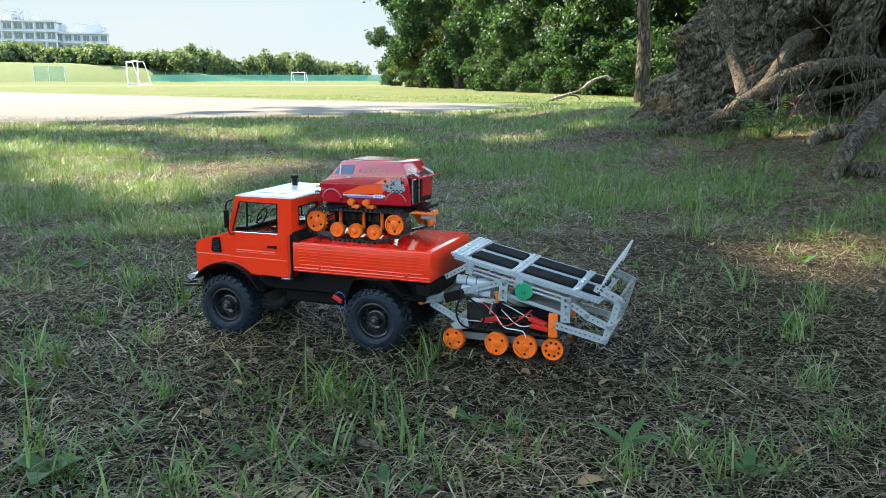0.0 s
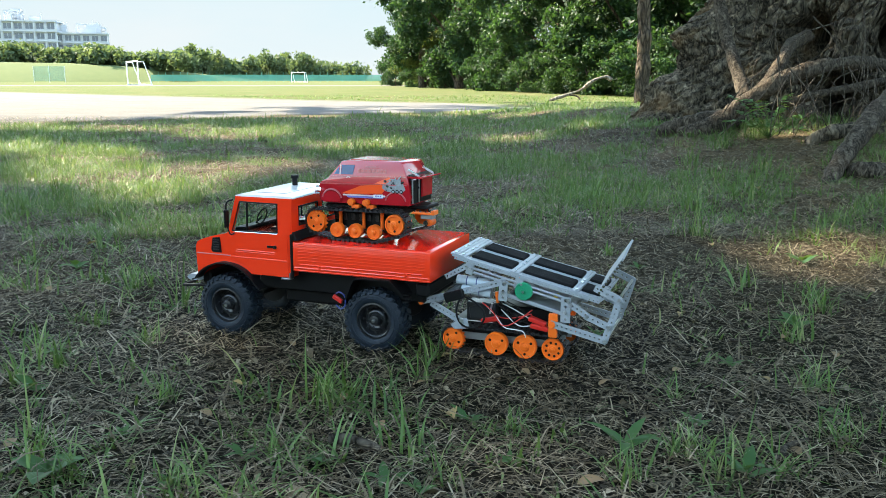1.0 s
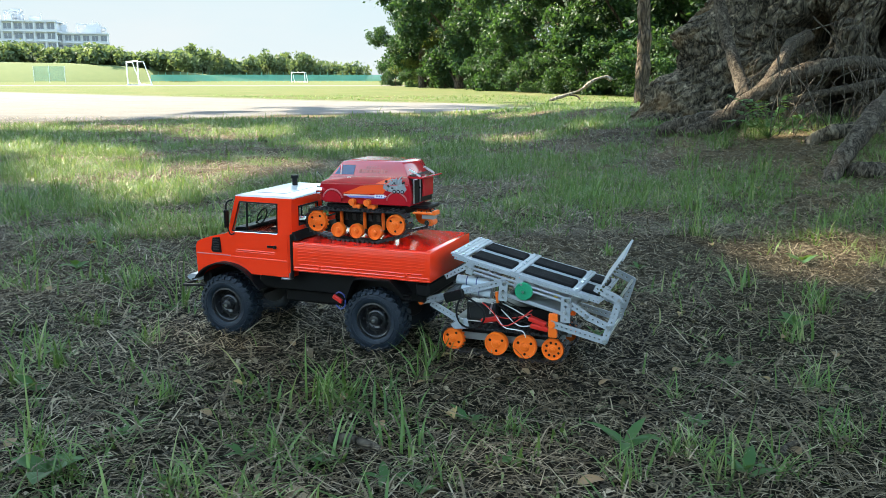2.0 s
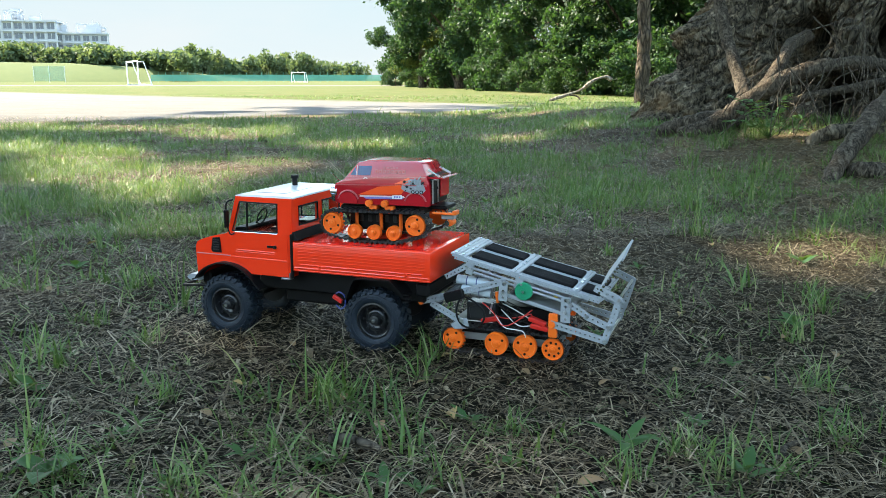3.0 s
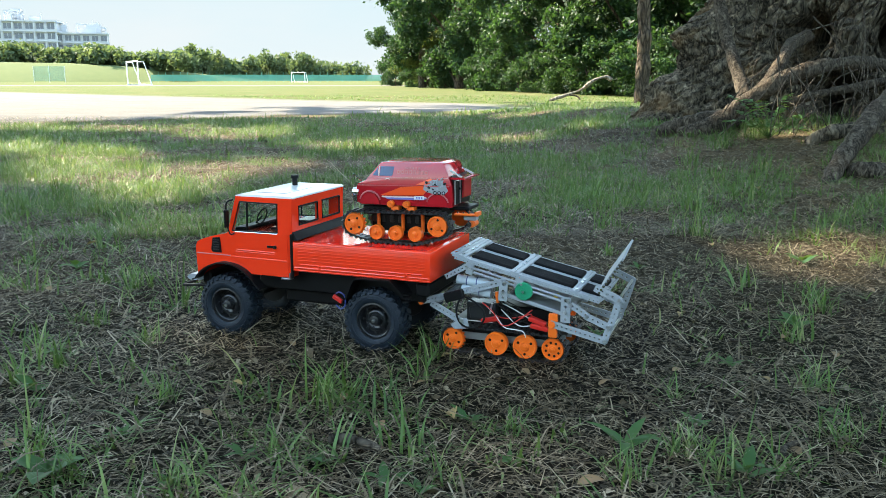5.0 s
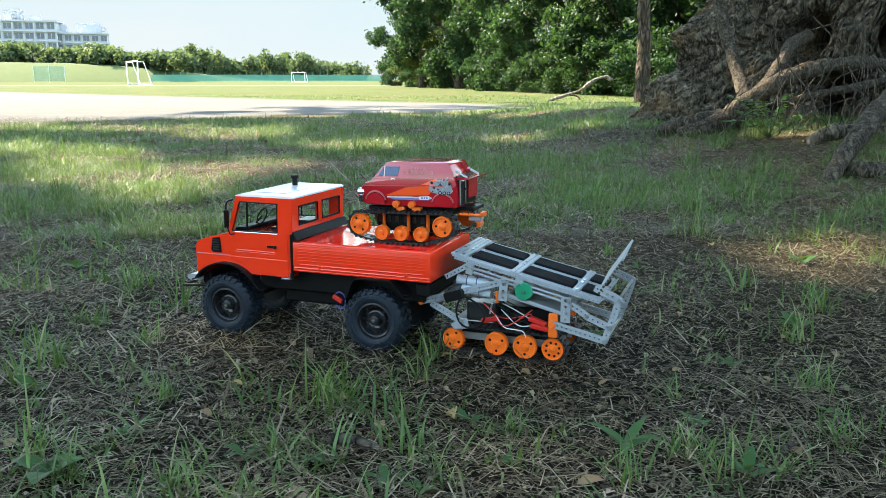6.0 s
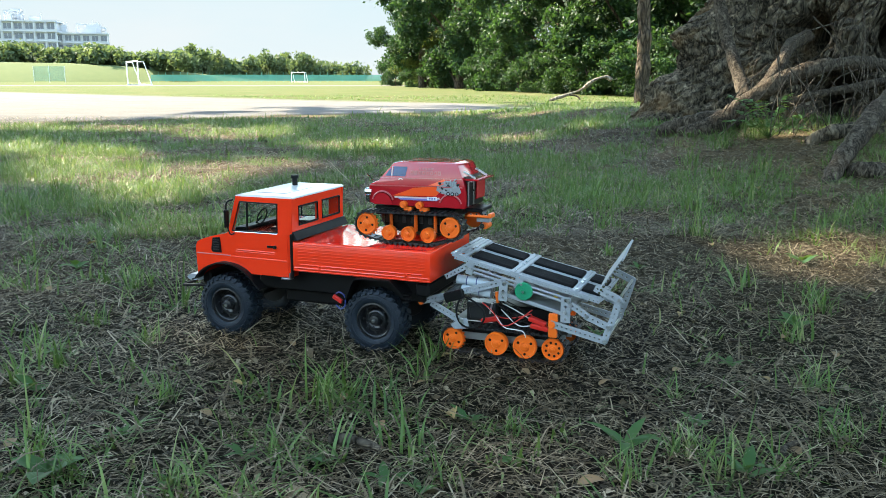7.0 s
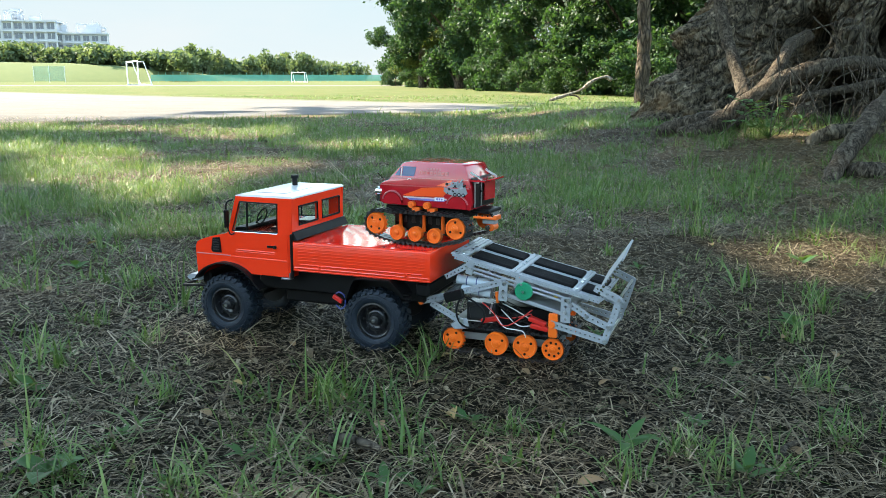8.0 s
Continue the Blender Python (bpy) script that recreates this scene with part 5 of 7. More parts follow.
    bm = bmesh.new()
    cyl(bm, (0.2905, 0.0780, 0.0800), (0.2905, 0.0810, 0.0800), 0.0016, seg=10)
    part("bumper_bolt", bm, CHROME, t)
    # loose battery plug and leads hanging behind the cab
    bm = bmesh.new()
    tube(bm, spline([(0.0600, 0.0765, 0.0770), (0.0520, 0.0790, 0.0835), (0.0430, 0.0790, 0.0780), (0.0430, 0.0790, 0.0650), (0.0500, 0.0790, 0.0595), (0.0580, 0.0770, 0.0640)], 5), 0.0012, 6)
    part("lead", bm, BLUE, t, "dark blue looped lead")
    bm = bmesh.new()
    box(bm, 0, 0, 0, 0.0160, 0.0050, 0.0060, pose(0.0540, 0.0790, 0.0735, 0, -28, 0))
    part("lead_plug", bm, RED, t, "red battery plug", bevel=0.001)
    for x in (0.0, 0.242):
        off_road_wheel(t, x, 0.0625, 1)
        off_road_wheel(t, x, -0.0625, -1)
    return t


truck()
# ---- the tracked toy van on the truck's deck: x forward, y to its left, z up from the deck ----
DECK = 0.1512


def hull(circles, step):
    """The closed path round some circles (x, z, r), as evenly spaced points with headings."""
    pts = sorted({(round(x + r * math.cos(a * 0.0436332), 6), round(z + r * math.sin(a * 0.0436332), 6)) for x, z, r in circles for a in range(144)})

    def half(seq):
        out = []
        for p in seq:
            while len(out) > 1 and (out[-1][0] - out[-2][0]) * (p[1] - out[-2][1]) - (out[-1][1] - out[-2][1]) * (p[0] - out[-2][0]) <= 0:
                out.pop()
            out.append(p)
        return out

    ring = half(pts)[:-1] + half(pts[::-1])[:-1]
    ring.append(ring[0])
    acc = [0.0]
    for a, b in zip(ring, ring[1:]):
        acc.append(acc[-1] + math.hypot(b[0] - a[0], b[1] - a[1]))
    return ring, acc


def on_path(path, s):
    """Place and heading at the length s along a closed path."""
    ring, acc = path
    s = s % acc[-1]
    i = int(np.searchsorted(acc, s, side="right")) - 1
    i = min(i, len(ring) - 2)

    def spot(v):
        v = v % acc[-1]
        return np.interp(v, acc, [p[0] for p in ring]), np.interp(v, acc, [p[1] for p in ring])

    (x, z), (xa, za), (xb, zb) = spot(s), spot(s - 0.003), spot(s + 0.003)
    return x, z, math.atan2(zb - za, xb - xa)


def link_mesh():
    """One track shoe with its raised lug."""
    bm = bmesh.new()
    box(bm, 0, 0, 0, 0.0056, 0.0200, 0.0022)
    box(bm, 0, 0, -0.0018, 0.0026, 0.0196, 0.0024)
    for y in (-0.0070, 0.0070):
        box(bm, 0.0034, y, 0.0002, 0.0030, 0.0034, 0.0018)
    me = bpy.data.meshes.new("track_link")
    bm.to_mesh(me)
    bm.free()
    me.materials.append(TRACK)
    return me


LINK = link_mesh()


def plastic_wheel(parent, x, y, z, r, side, teeth=0, holes=4, name="road_wheel", wide=0.008):
    """An orange moulded wheel; its outer face looks to side * y."""
    w = new(name)
    w.parent = parent
    w.matrix_local = pose(x, y, z)
    bm = bmesh.new()
    k = r / 0.0155
    rim = [(r * 0.99, -wide), (r, -wide * 0.8), (r, -0.0012), (r * 0.97, 0.0), (r * 0.86, 0.0), (r * 0.82, -0.0016), (r * 0.42, -0.0016), (r * 0.34, 0.0003), (r * 0.22, 0.0006), (r * 0.20, 0.0016), (r * 0.10, 0.0018)]
    lathe(bm, rim, 36)
    for i in range(teeth):
        m = pose(0, 0, 0, 0, 360 / teeth * i, 0)
        box(bm, 0, -wide * 0.75, r + 0.0006, 0.0022, wide * 0.4, 0.0030, m)
    if side < 0:
        bmesh.ops.scale(bm, vec=(1, -1, 1), verts=bm.verts)
    part("wheel_disc", bm, TANGERINE, w, smooth=40)
    # solid black discs stand in for the shaded depth of the holes
    bm = bmesh.new()
    for i in range(holes):
        a = 6.28318 * i / holes + 0.5
        c = (math.cos(a) * r * 0.62, math.sin(a) * r * 0.62)
        cyl(bm, (c[0], side * -0.0030, c[1]), (c[0], side * -0.00135, c[1]), 0.0018 * k, seg=12)
    part("hole_shade_discs", bm, BLACK, w)
    bm = bmesh.new()
    cyl(bm, (0, 0.001 * side, 0), (0, 0.0026 * side, 0), 0.0016, seg=8)
    part("axle_end", bm, TANGERINE, w)
    return w


def crawler():
    t = thing("tracked_toy_van", TRUCK @ pose(0.007, 0.0057, DECK, 0, 0, -2.67), "crimson toy van body on orange-wheeled rubber tracks", "toy van")
    spin, links = [], []

    def side_y(z):
        return 0.0372 if z < 0.083 else 0.0372 - 0.0062 * (z - 0.083) / 0.034

    # body shell, tapering above the waist
    bm = bmesh.new()
    prof = [(-0.0500, 0.0530), (-0.0520, 0.0640), (-0.0500, 0.0830), (-0.0425, 0.1030), (-0.0385, 0.1115), (-0.0335, 0.1138), (0.0480, 0.1134), (0.0565, 0.1116), (0.0680, 0.0990), (0.0780, 0.0875),
            (0.0900, 0.0820), (0.0945, 0.0770), (0.0955, 0.0700), (0.0935, 0.0550), (0.0850, 0.0530)]
    prism(bm, prof, -1, 1)
    for co, no in (((0, 0, 0.083), (0, 0, 1)), ((0.092, 0, 0), (1, 0, 0))):
        bmesh.ops.bisect_plane(bm, geom=bm.verts[:] + bm.edges[:] + bm.faces[:], plane_co=co, plane_no=no)
    for v in bm.verts:
        v.co.y *= side_y(v.co.z) - (0.004 if v.co.x > 0.092 else 0)
    part("van_body", bm, CRIMSON, t, bevel=0.0014, smooth=30, segs=2)

    def decal(name, pts, mat, s=1, lift=0.0005, label=""):
        bm = bmesh.new()
        a = [bm.verts.new((x, s * (side_y(z) + lift), z)) for x, z in pts]
        b = [bm.verts.new((x, s * (side_y(z) - 0.0006), z)) for x, z in pts]
        n = len(pts)
        bm.faces.new(a)
        bm.faces.new(b[::-1])
        for i in range(n):
            bm.faces.new((a[i], a[(i + 1) % n], b[(i + 1) % n], b[i]))
        return part(name, bm, mat, t, label)

    for s in (1, -1):
        decal("side_window", [(0.0675, 0.0940), (0.0600, 0.1050), (0.0595, 0.0940)], LAMP_GLASS, s)
        decal("side_window", [(0.0565, 0.0940), (0.0555, 0.1068), (0.0350, 0.1070), (0.0375, 0.0940)], LAMP_GLASS, s)
        decal("window_frame", [(0.0588, 0.0935), (0.0580, 0.1070), (0.0568, 0.1070), (0.0572, 0.0935)], PALE_STRIPE, s, 0.0008)
        decal("waist_stripe", [(0.0905, 0.0792), (0.0905, 0.0806), (-0.0470, 0.0828), (-0.0475, 0.0814)], PINK_DECAL, s, 0.0006)
        decal("upper_line", [(0.0760, 0.0903), (0.0755, 0.0910), (-0.0450, 0.0935), (-0.0450, 0.0928)], PINK_DECAL, s, 0.0006)
        decal("flash", [(0.0560, 0.0668), (0.0330, 0.0755), (0.0250, 0.0788), (-0.0080, 0.0820), (-0.0160, 0.0770), (-0.0090, 0.0690), (0.0300, 0.0672)], ORANGE_DECAL, s, 0.0007, "bright orange flash decal")
        decal("flash", [(0.0020, 0.0830), (-0.0200, 0.0925), (-0.0240, 0.0880), (-0.0140, 0.0830)], ORANGE_DECAL, s, 0.0007)
        decal("sill_stripe", [(0.0530, 0.0640), (0.0530, 0.0660), (-0.0130, 0.0668), (-0.0150, 0.0648)], PALE_STRIPE, s, 0.0008)
        decal("sill_stripe", [(0.0440, 0.0615), (0.0480, 0.0638), (-0.0140, 0.0646), (-0.0100, 0.0622)], BLUE_DECAL, s, 0.0006)
        decal("plate_field", [(0.0040, 0.0628), (0.0040, 0.0672), (-0.0105, 0.0680), (-0.0105, 0.0632)], WHITE, s, 0.0010)
        for k in range(3):
            x = 0.0010 - 0.0036 * k
            decal("number_bar", [(x, 0.0640), (x, 0.0664), (x - 0.0022, 0.0665), (x - 0.0022, 0.0641)], BLUE_DECAL, s, 0.0013)
        # lettering as bars of its size
        for k in range(8):
            x = 0.0300 - 0.0058 * k
            decal("letter_bar", [(x, 0.0970), (x, 0.1022), (x - 0.0044, 0.1023), (x - 0.0044, 0.0971)], PINK_DECAL, s, 0.0005)
            decal("letter_core", [(x - 0.0012, 0.0982), (x - 0.0012, 0.1010), (x - 0.0032, 0.1011), (x - 0.0032, 0.0983)], CRIMSON, s, 0.0008)
        for k in range(5):
            x = 0.0180 - 0.0046 * k
            decal("letter_bar", [(x, 0.1038), (x, 0.1062), (x - 0.0030, 0.1062), (x - 0.0030, 0.1038)], PINK_DECAL, s, 0.0005)
        # door handle mark
        decal("handle_mark", [(0.0480, 0.0888), (0.0465, 0.0908), (0.0430, 0.0910), (0.0410, 0.0890), (0.0440, 0.0900)], PALE_STRIPE, s, 0.0006)
        # wheel arch lips
        for cx in (0.0715, -0.0300):
            bm = bmesh.new()
            pts = arc(cx, 0.0560, 0.0160, 15, 165, 14)
            tube(bm, [(x, s * side_y(z), z) for x, z in pts], 0.0012, 6)
            part("arch_lip", bm, PINK_DECAL, t, smooth=60)
            bm = bmesh.new()
            prism(bm, arc(cx, 0.0545, 0.0145, 0, 180, 14), s * 0.0365, s * 0.0377)
            part("arch_panel", bm, CRIMSON, t, bevel=0.0003)
        # engine picture: chrome blobs and pipes
        rng = random.Random(3)
        eng = new("engine_relief")
        eng.parent = t
        decal("engine_ground", [(-0.0095, 0.0770), (-0.0120, 0.0855), (-0.0230, 0.0905), (-0.0330, 0.0895), (-0.0420, 0.0840), (-0.0455, 0.0760), (-0.0400, 0.0705), (-0.0250, 0.0712), (-0.0150, 0.0735)], MID_GREY, s, 0.0009)
        for k in range(22):
            x, z = rng.uniform(-0.0420, -0.0125), rng.uniform(0.0730, 0.0885)
            if z > 0.0860 and x < -0.036:
                continue
            r = rng.uniform(0.0012, 0.0027)
            bm = bmesh.new()
            cyl(bm, (x, s * (side_y(z) - 0.0004), z), (x, s * (side_y(z) + 0.0012), z), r, r * 0.6, 10)
            part("engine_boss", bm, (GREY, CHROME, BLACK, GREY, DARK)[k % 5], eng, smooth=50)
        for k in range(4):
            x = -0.0290 - 0.0040 * k + 0.004
            bm = bmesh.new()
            tube(bm, spline([(x, s * 0.0376, 0.0840), (x - 0.001, s * 0.0374, 0.0890), (x - 0.005 + 0.004 * (k % 2), s * 0.0366, 0.0895 + 0.0022 * (k % 3))], 4), 0.0009, 6)
            part("exhaust_pipe", bm, GREY, eng)
        for k in range(3):
            x = -0.0270 - 0.0062 * k
            bm = bmesh.new()
            cyl(bm, (x, s * 0.0372, 0.0730), (x, s * 0.0386, 0.0730), 0.0026, seg=14)
            part("engine_boss", bm, BLACK, eng)
            bm = bmesh.new()
            cyl(bm, (x, s * 0.0385, 0.0730), (x, s * 0.0391, 0.0730), 0.0016, 0.0010, 12)
            part("engine_cap", bm, GREY, eng)
        # headlight
        bm = bmesh.new()
        cyl(bm, (0.0905, s * 0.0290, 0.0690), (0.1005, s * 0.0290, 0.0690), 0.0064, seg=20)
        part("headlight", bm, CHROME, t, "chrome round headlight", smooth=40)
    # roof sheen panel and front bumper
    bm = bmesh.new()
    box(bm, 0.0080, 0, 0.1138, 0.076, 0.052, 0.0012)
    part("roof_panel", bm, CRIMSON, t, bevel=0.0005)
    bm = bmesh.new()
    prism(bm, [(0.0930, 0.0555), (0.0985, 0.0565), (0.0990, 0.0660), (0.0930, 0.0660)], -0.0350, 0.0350)
    part("front_bumper", bm, CHROME, t, bevel=0.0008)
    bm = bmesh.new()
    tube(bm, [(0.0880, 0.028, 0.0840), (0.0965, 0.036, 0.0960)], 0.0006, 5)
    part("aerial", bm, CHROME, t)
    # open tail: black plate for the shaded hollow, raised hatch, struts, hanging flap
    bm = bmesh.new()
    prism(bm, [(-0.0512, 0.0560), (-0.0516, 0.0840), (-0.0470, 0.0960), (-0.0488, 0.0965), (-0.0536, 0.0845), (-0.0532, 0.0560)], -0.0310, 0.0310)
    part("tail_hollow_shade", bm, BLACK, t)
    bm = bmesh.new()
    prism(bm, [(-0.0470, 0.0915), (-0.0672, 0.0912), (-0.0688, 0.0922), (-0.0672, 0.0934), (-0.0470, 0.0940)], -0.0320, 0.0320)
    h = part("tail_hatch", bm, CRIMSON, t, "raised crimson tail hatch", bevel=0.0006)
    for y in (0.0300, -0.0180):
        bm = bmesh.new()
        tube(bm, [(-0.0465, y, 0.1030), (-0.0630, y, 0.0945)], 0.0016, 8)
        part("gas_strut", bm, STEEL, h)
    for y in (0.0335, 0.0130):
        bm = bmesh.new()
        tube(bm, [(-0.0545, y, 0.0570), (-0.0545, y, 0.0900), (-0.0600, y, 0.0905)], 0.0011, 8)
        part("tail_stay", bm, STEEL, t)
    bm = bmesh.new()
    prism(bm, [(-0.0555, 0.0640), (-0.0575, 0.0640), (-0.0580, 0.0890), (-0.0560, 0.0890)], -0.0250, 0.0080)
    part("tail_flap", bm, CRIMSON, t, bevel=0.0005)
    # chassis
    bm = bmesh.new()
    box(bm, 0.0280, 0, 0.0440, 0.120, 0.0560, 0.0130)
    box(bm, 0.0280, 0, 0.0270, 0.096, 0.0480, 0.0240)
    box(bm, -0.0550, 0, 0.0500, 0.0300, 0.0420, 0.0050)
    part("chassis", bm, BLACK, t, bevel=0.0015)
    bm = bmesh.new()
    for k in range(7):
        box(bm, 0.0700 - 0.0130 * k, 0.0245, 0.0320, 0.0060, 0.0020, 0.0100)
    part("motor_ribs", bm, DARK, t, bevel=0.0004)
    for s in (1, -1):
        for x in (0.0620, 0.0245, -0.0050):
            bm = bmesh.new()
            cyl(bm, (x, s * 0.0300, 0.0420), (x, s * 0.0300, 0.0170), 0.0026, seg=14)
            part("axle_post", bm, TANGERINE, t, smooth=50)
        for x in (0.0385, 0.0148):
            bm = bmesh.new()
            cyl(bm, (x, s * 0.0360, 0.0555), (x, s * 0.0430, 0.0555), 0.0048, seg=18)
            cyl(bm, (x, s * 0.0430, 0.0555), (x, s * 0.0442, 0.0555), 0.0020, seg=8)
            part("body_bolt", bm, TANGERINE, t, smooth=40)
            bm = bmesh.new()
            box(bm, x - 0.006, s * 0.0350, 0.0495, 0.0120, 0.0110, 0.0050)
            box(bm, x - 0.006, s * 0.0395, 0.0450, 0.0060, 0.0030, 0.0060)
            part("body_bracket", bm, TANGERINE, t, bevel=0.0008)
        # running wheels
        ry = s * 0.0525
        spin.append((plastic_wheel(t, 0.0905, ry, 0.0268, 0.0147, s, 18, 4, "sprocket"), 0.0180))
        spin.append((plastic_wheel(t, -0.0345, ry, 0.0288, 0.0144, s, 0, 3, "idler_wheel"), 0.0176))
        for x in (0.0567, 0.0275, -0.0020):
            spin.append((plastic_wheel(t, x, ry, 0.0164, 0.0104, s, 0, 0), 0.0138))
            bm = bmesh.new()
            cyl(bm, (x, s * 0.0280, 0.0168), (x, s * 0.0450, 0.0168), 0.0030, seg=12)
            part("axle", bm, MID_GREY, t, smooth=50)
        path = hull([(0.0905, 0.0268, 0.0172), (-0.0345, 0.0288, 0.0169), (0.0567, 0.0168, 0.0138), (0.0275, 0.0168, 0.0138), (-0.0020, 0.0168, 0.0138)], 0.002)
        n = round(path[1][-1] / 0.0078)
        for k in range(n):
            o = new("track_link", LINK)
            o.parent = t
            links.append((o, path, k * path[1][-1] / n, s * 0.0420))
    # hitch at the tail
    bm = bmesh.new()
    box(bm, -0.0720, 0.0360, 0.0450, 0.0340, 0.0080, 0.0030)
    box(bm, -0.0870, 0.0330, 0.0465, 0.0050, 0.0160, 0.0060)
    part("hitch_bar", bm, TANGERINE, t, bevel=0.0008)
    bm = bmesh.new()
    box(bm, -0.0760, 0.0300, 0.0400, 0.0180, 0.0120, 0.0060)
    part("hitch_block", bm, MID_GREY, t, bevel=0.0008)
    bm = bmesh.new()
    cyl(bm, (-0.0780, 0.0180, 0.0320), (-0.0780, 0.0330, 0.0320), 0.0050, seg=16)
    part("hitch_roller", bm, TANGERINE, t, smooth=40)
    bm = bmesh.new()
    cyl(bm, (-0.0760, 0.0330, 0.0320), (-0.0760, 0.0390, 0.0320), 0.0036, seg=14)
    part("hitch_pin", bm, CHROME, t, smooth=40)
    for k in range(4):
        bm = bmesh.new()
        cyl(bm, (-0.0600 - 0.0080 * k, 0.0380, 0.0470), (-0.0600 - 0.0080 * k, 0.0380, 0.0490), 0.0015, seg=8)
        part("screw_head", bm, CHROME, t)
    return t, spin, links


VAN, SPIN, LINKS = crawler()
# ---- the tracked ramp carrier hitched behind the truck, in the truck's own axes ----


def girder(bm, length, width, thick, pitch=0.0058, r=0.0015, m=None):
    """A flat bar with a row of real round holes, along x from 0, in the xz plane, outer face at y = 0."""
    n = max(1, int(length / pitch))
    p = length / n
    made = []
    for face, y in ((0, 0.0), (1, -thick)):
        for i in range(n):
            cx = p * (i + 0.5)
            outer = [(p / 2, 0), (p / 2, width / 2), (0, width / 2), (-p / 2, width / 2), (-p / 2, 0), (-p / 2, -width / 2), (0, -width / 2), (p / 2, -width / 2)]
            o = [bm.verts.new((cx + a, y, b)) for a, b in outer]
            h = [bm.verts.new((cx + r * math.cos(0.785398 * k), y, r * math.sin(0.785398 * k))) for k in range(8)]
            made += o + h
            for k in range(8):
                bm.faces.new((o[k], o[(k + 1) % 8], h[(k + 1) % 8], h[k]))
            if face == 0:
                d = [bm.verts.new((v.co.x, -thick, v.co.z)) for v in h]
                made += d
                for k in range(8):
                    bm.faces.new((h[k], h[(k + 1) % 8], d[(k + 1) % 8], d[k]))
    for z in (-width / 2, width / 2):
        q = [bm.verts.new(c) for c in ((0, 0, z), (length, 0, z), (length, -thick, z), (0, -thick, z))]
        bm.faces.new(q)
        made += q
    for x in (0, length):
        q = [bm.verts.new(c) for c in ((x, 0, -width / 2), (x, 0, width / 2), (x, -thick, width / 2), (x, -thick, -width / 2))]
        bm.faces.new(q)
        made += q
    bmesh.ops.remove_doubles(bm, verts=made, dist=1e-6)
    if m is not None:
        bmesh.ops.transform(bm, matrix=m, verts=[v for v in made if v.is_valid])


def between(a, b, y):
    """The pose of a girder from (x, z) a to b on the plane y, and its length."""
    dx, dz = b[0] - a[0], b[1] - a[1]
    return Matrix.Translation((a[0], y, a[1])) @ Matrix.Rotation(-math.atan2(dz, dx), 4, "Y"), math.hypot(dx, dz)


SHIFT = 0.18


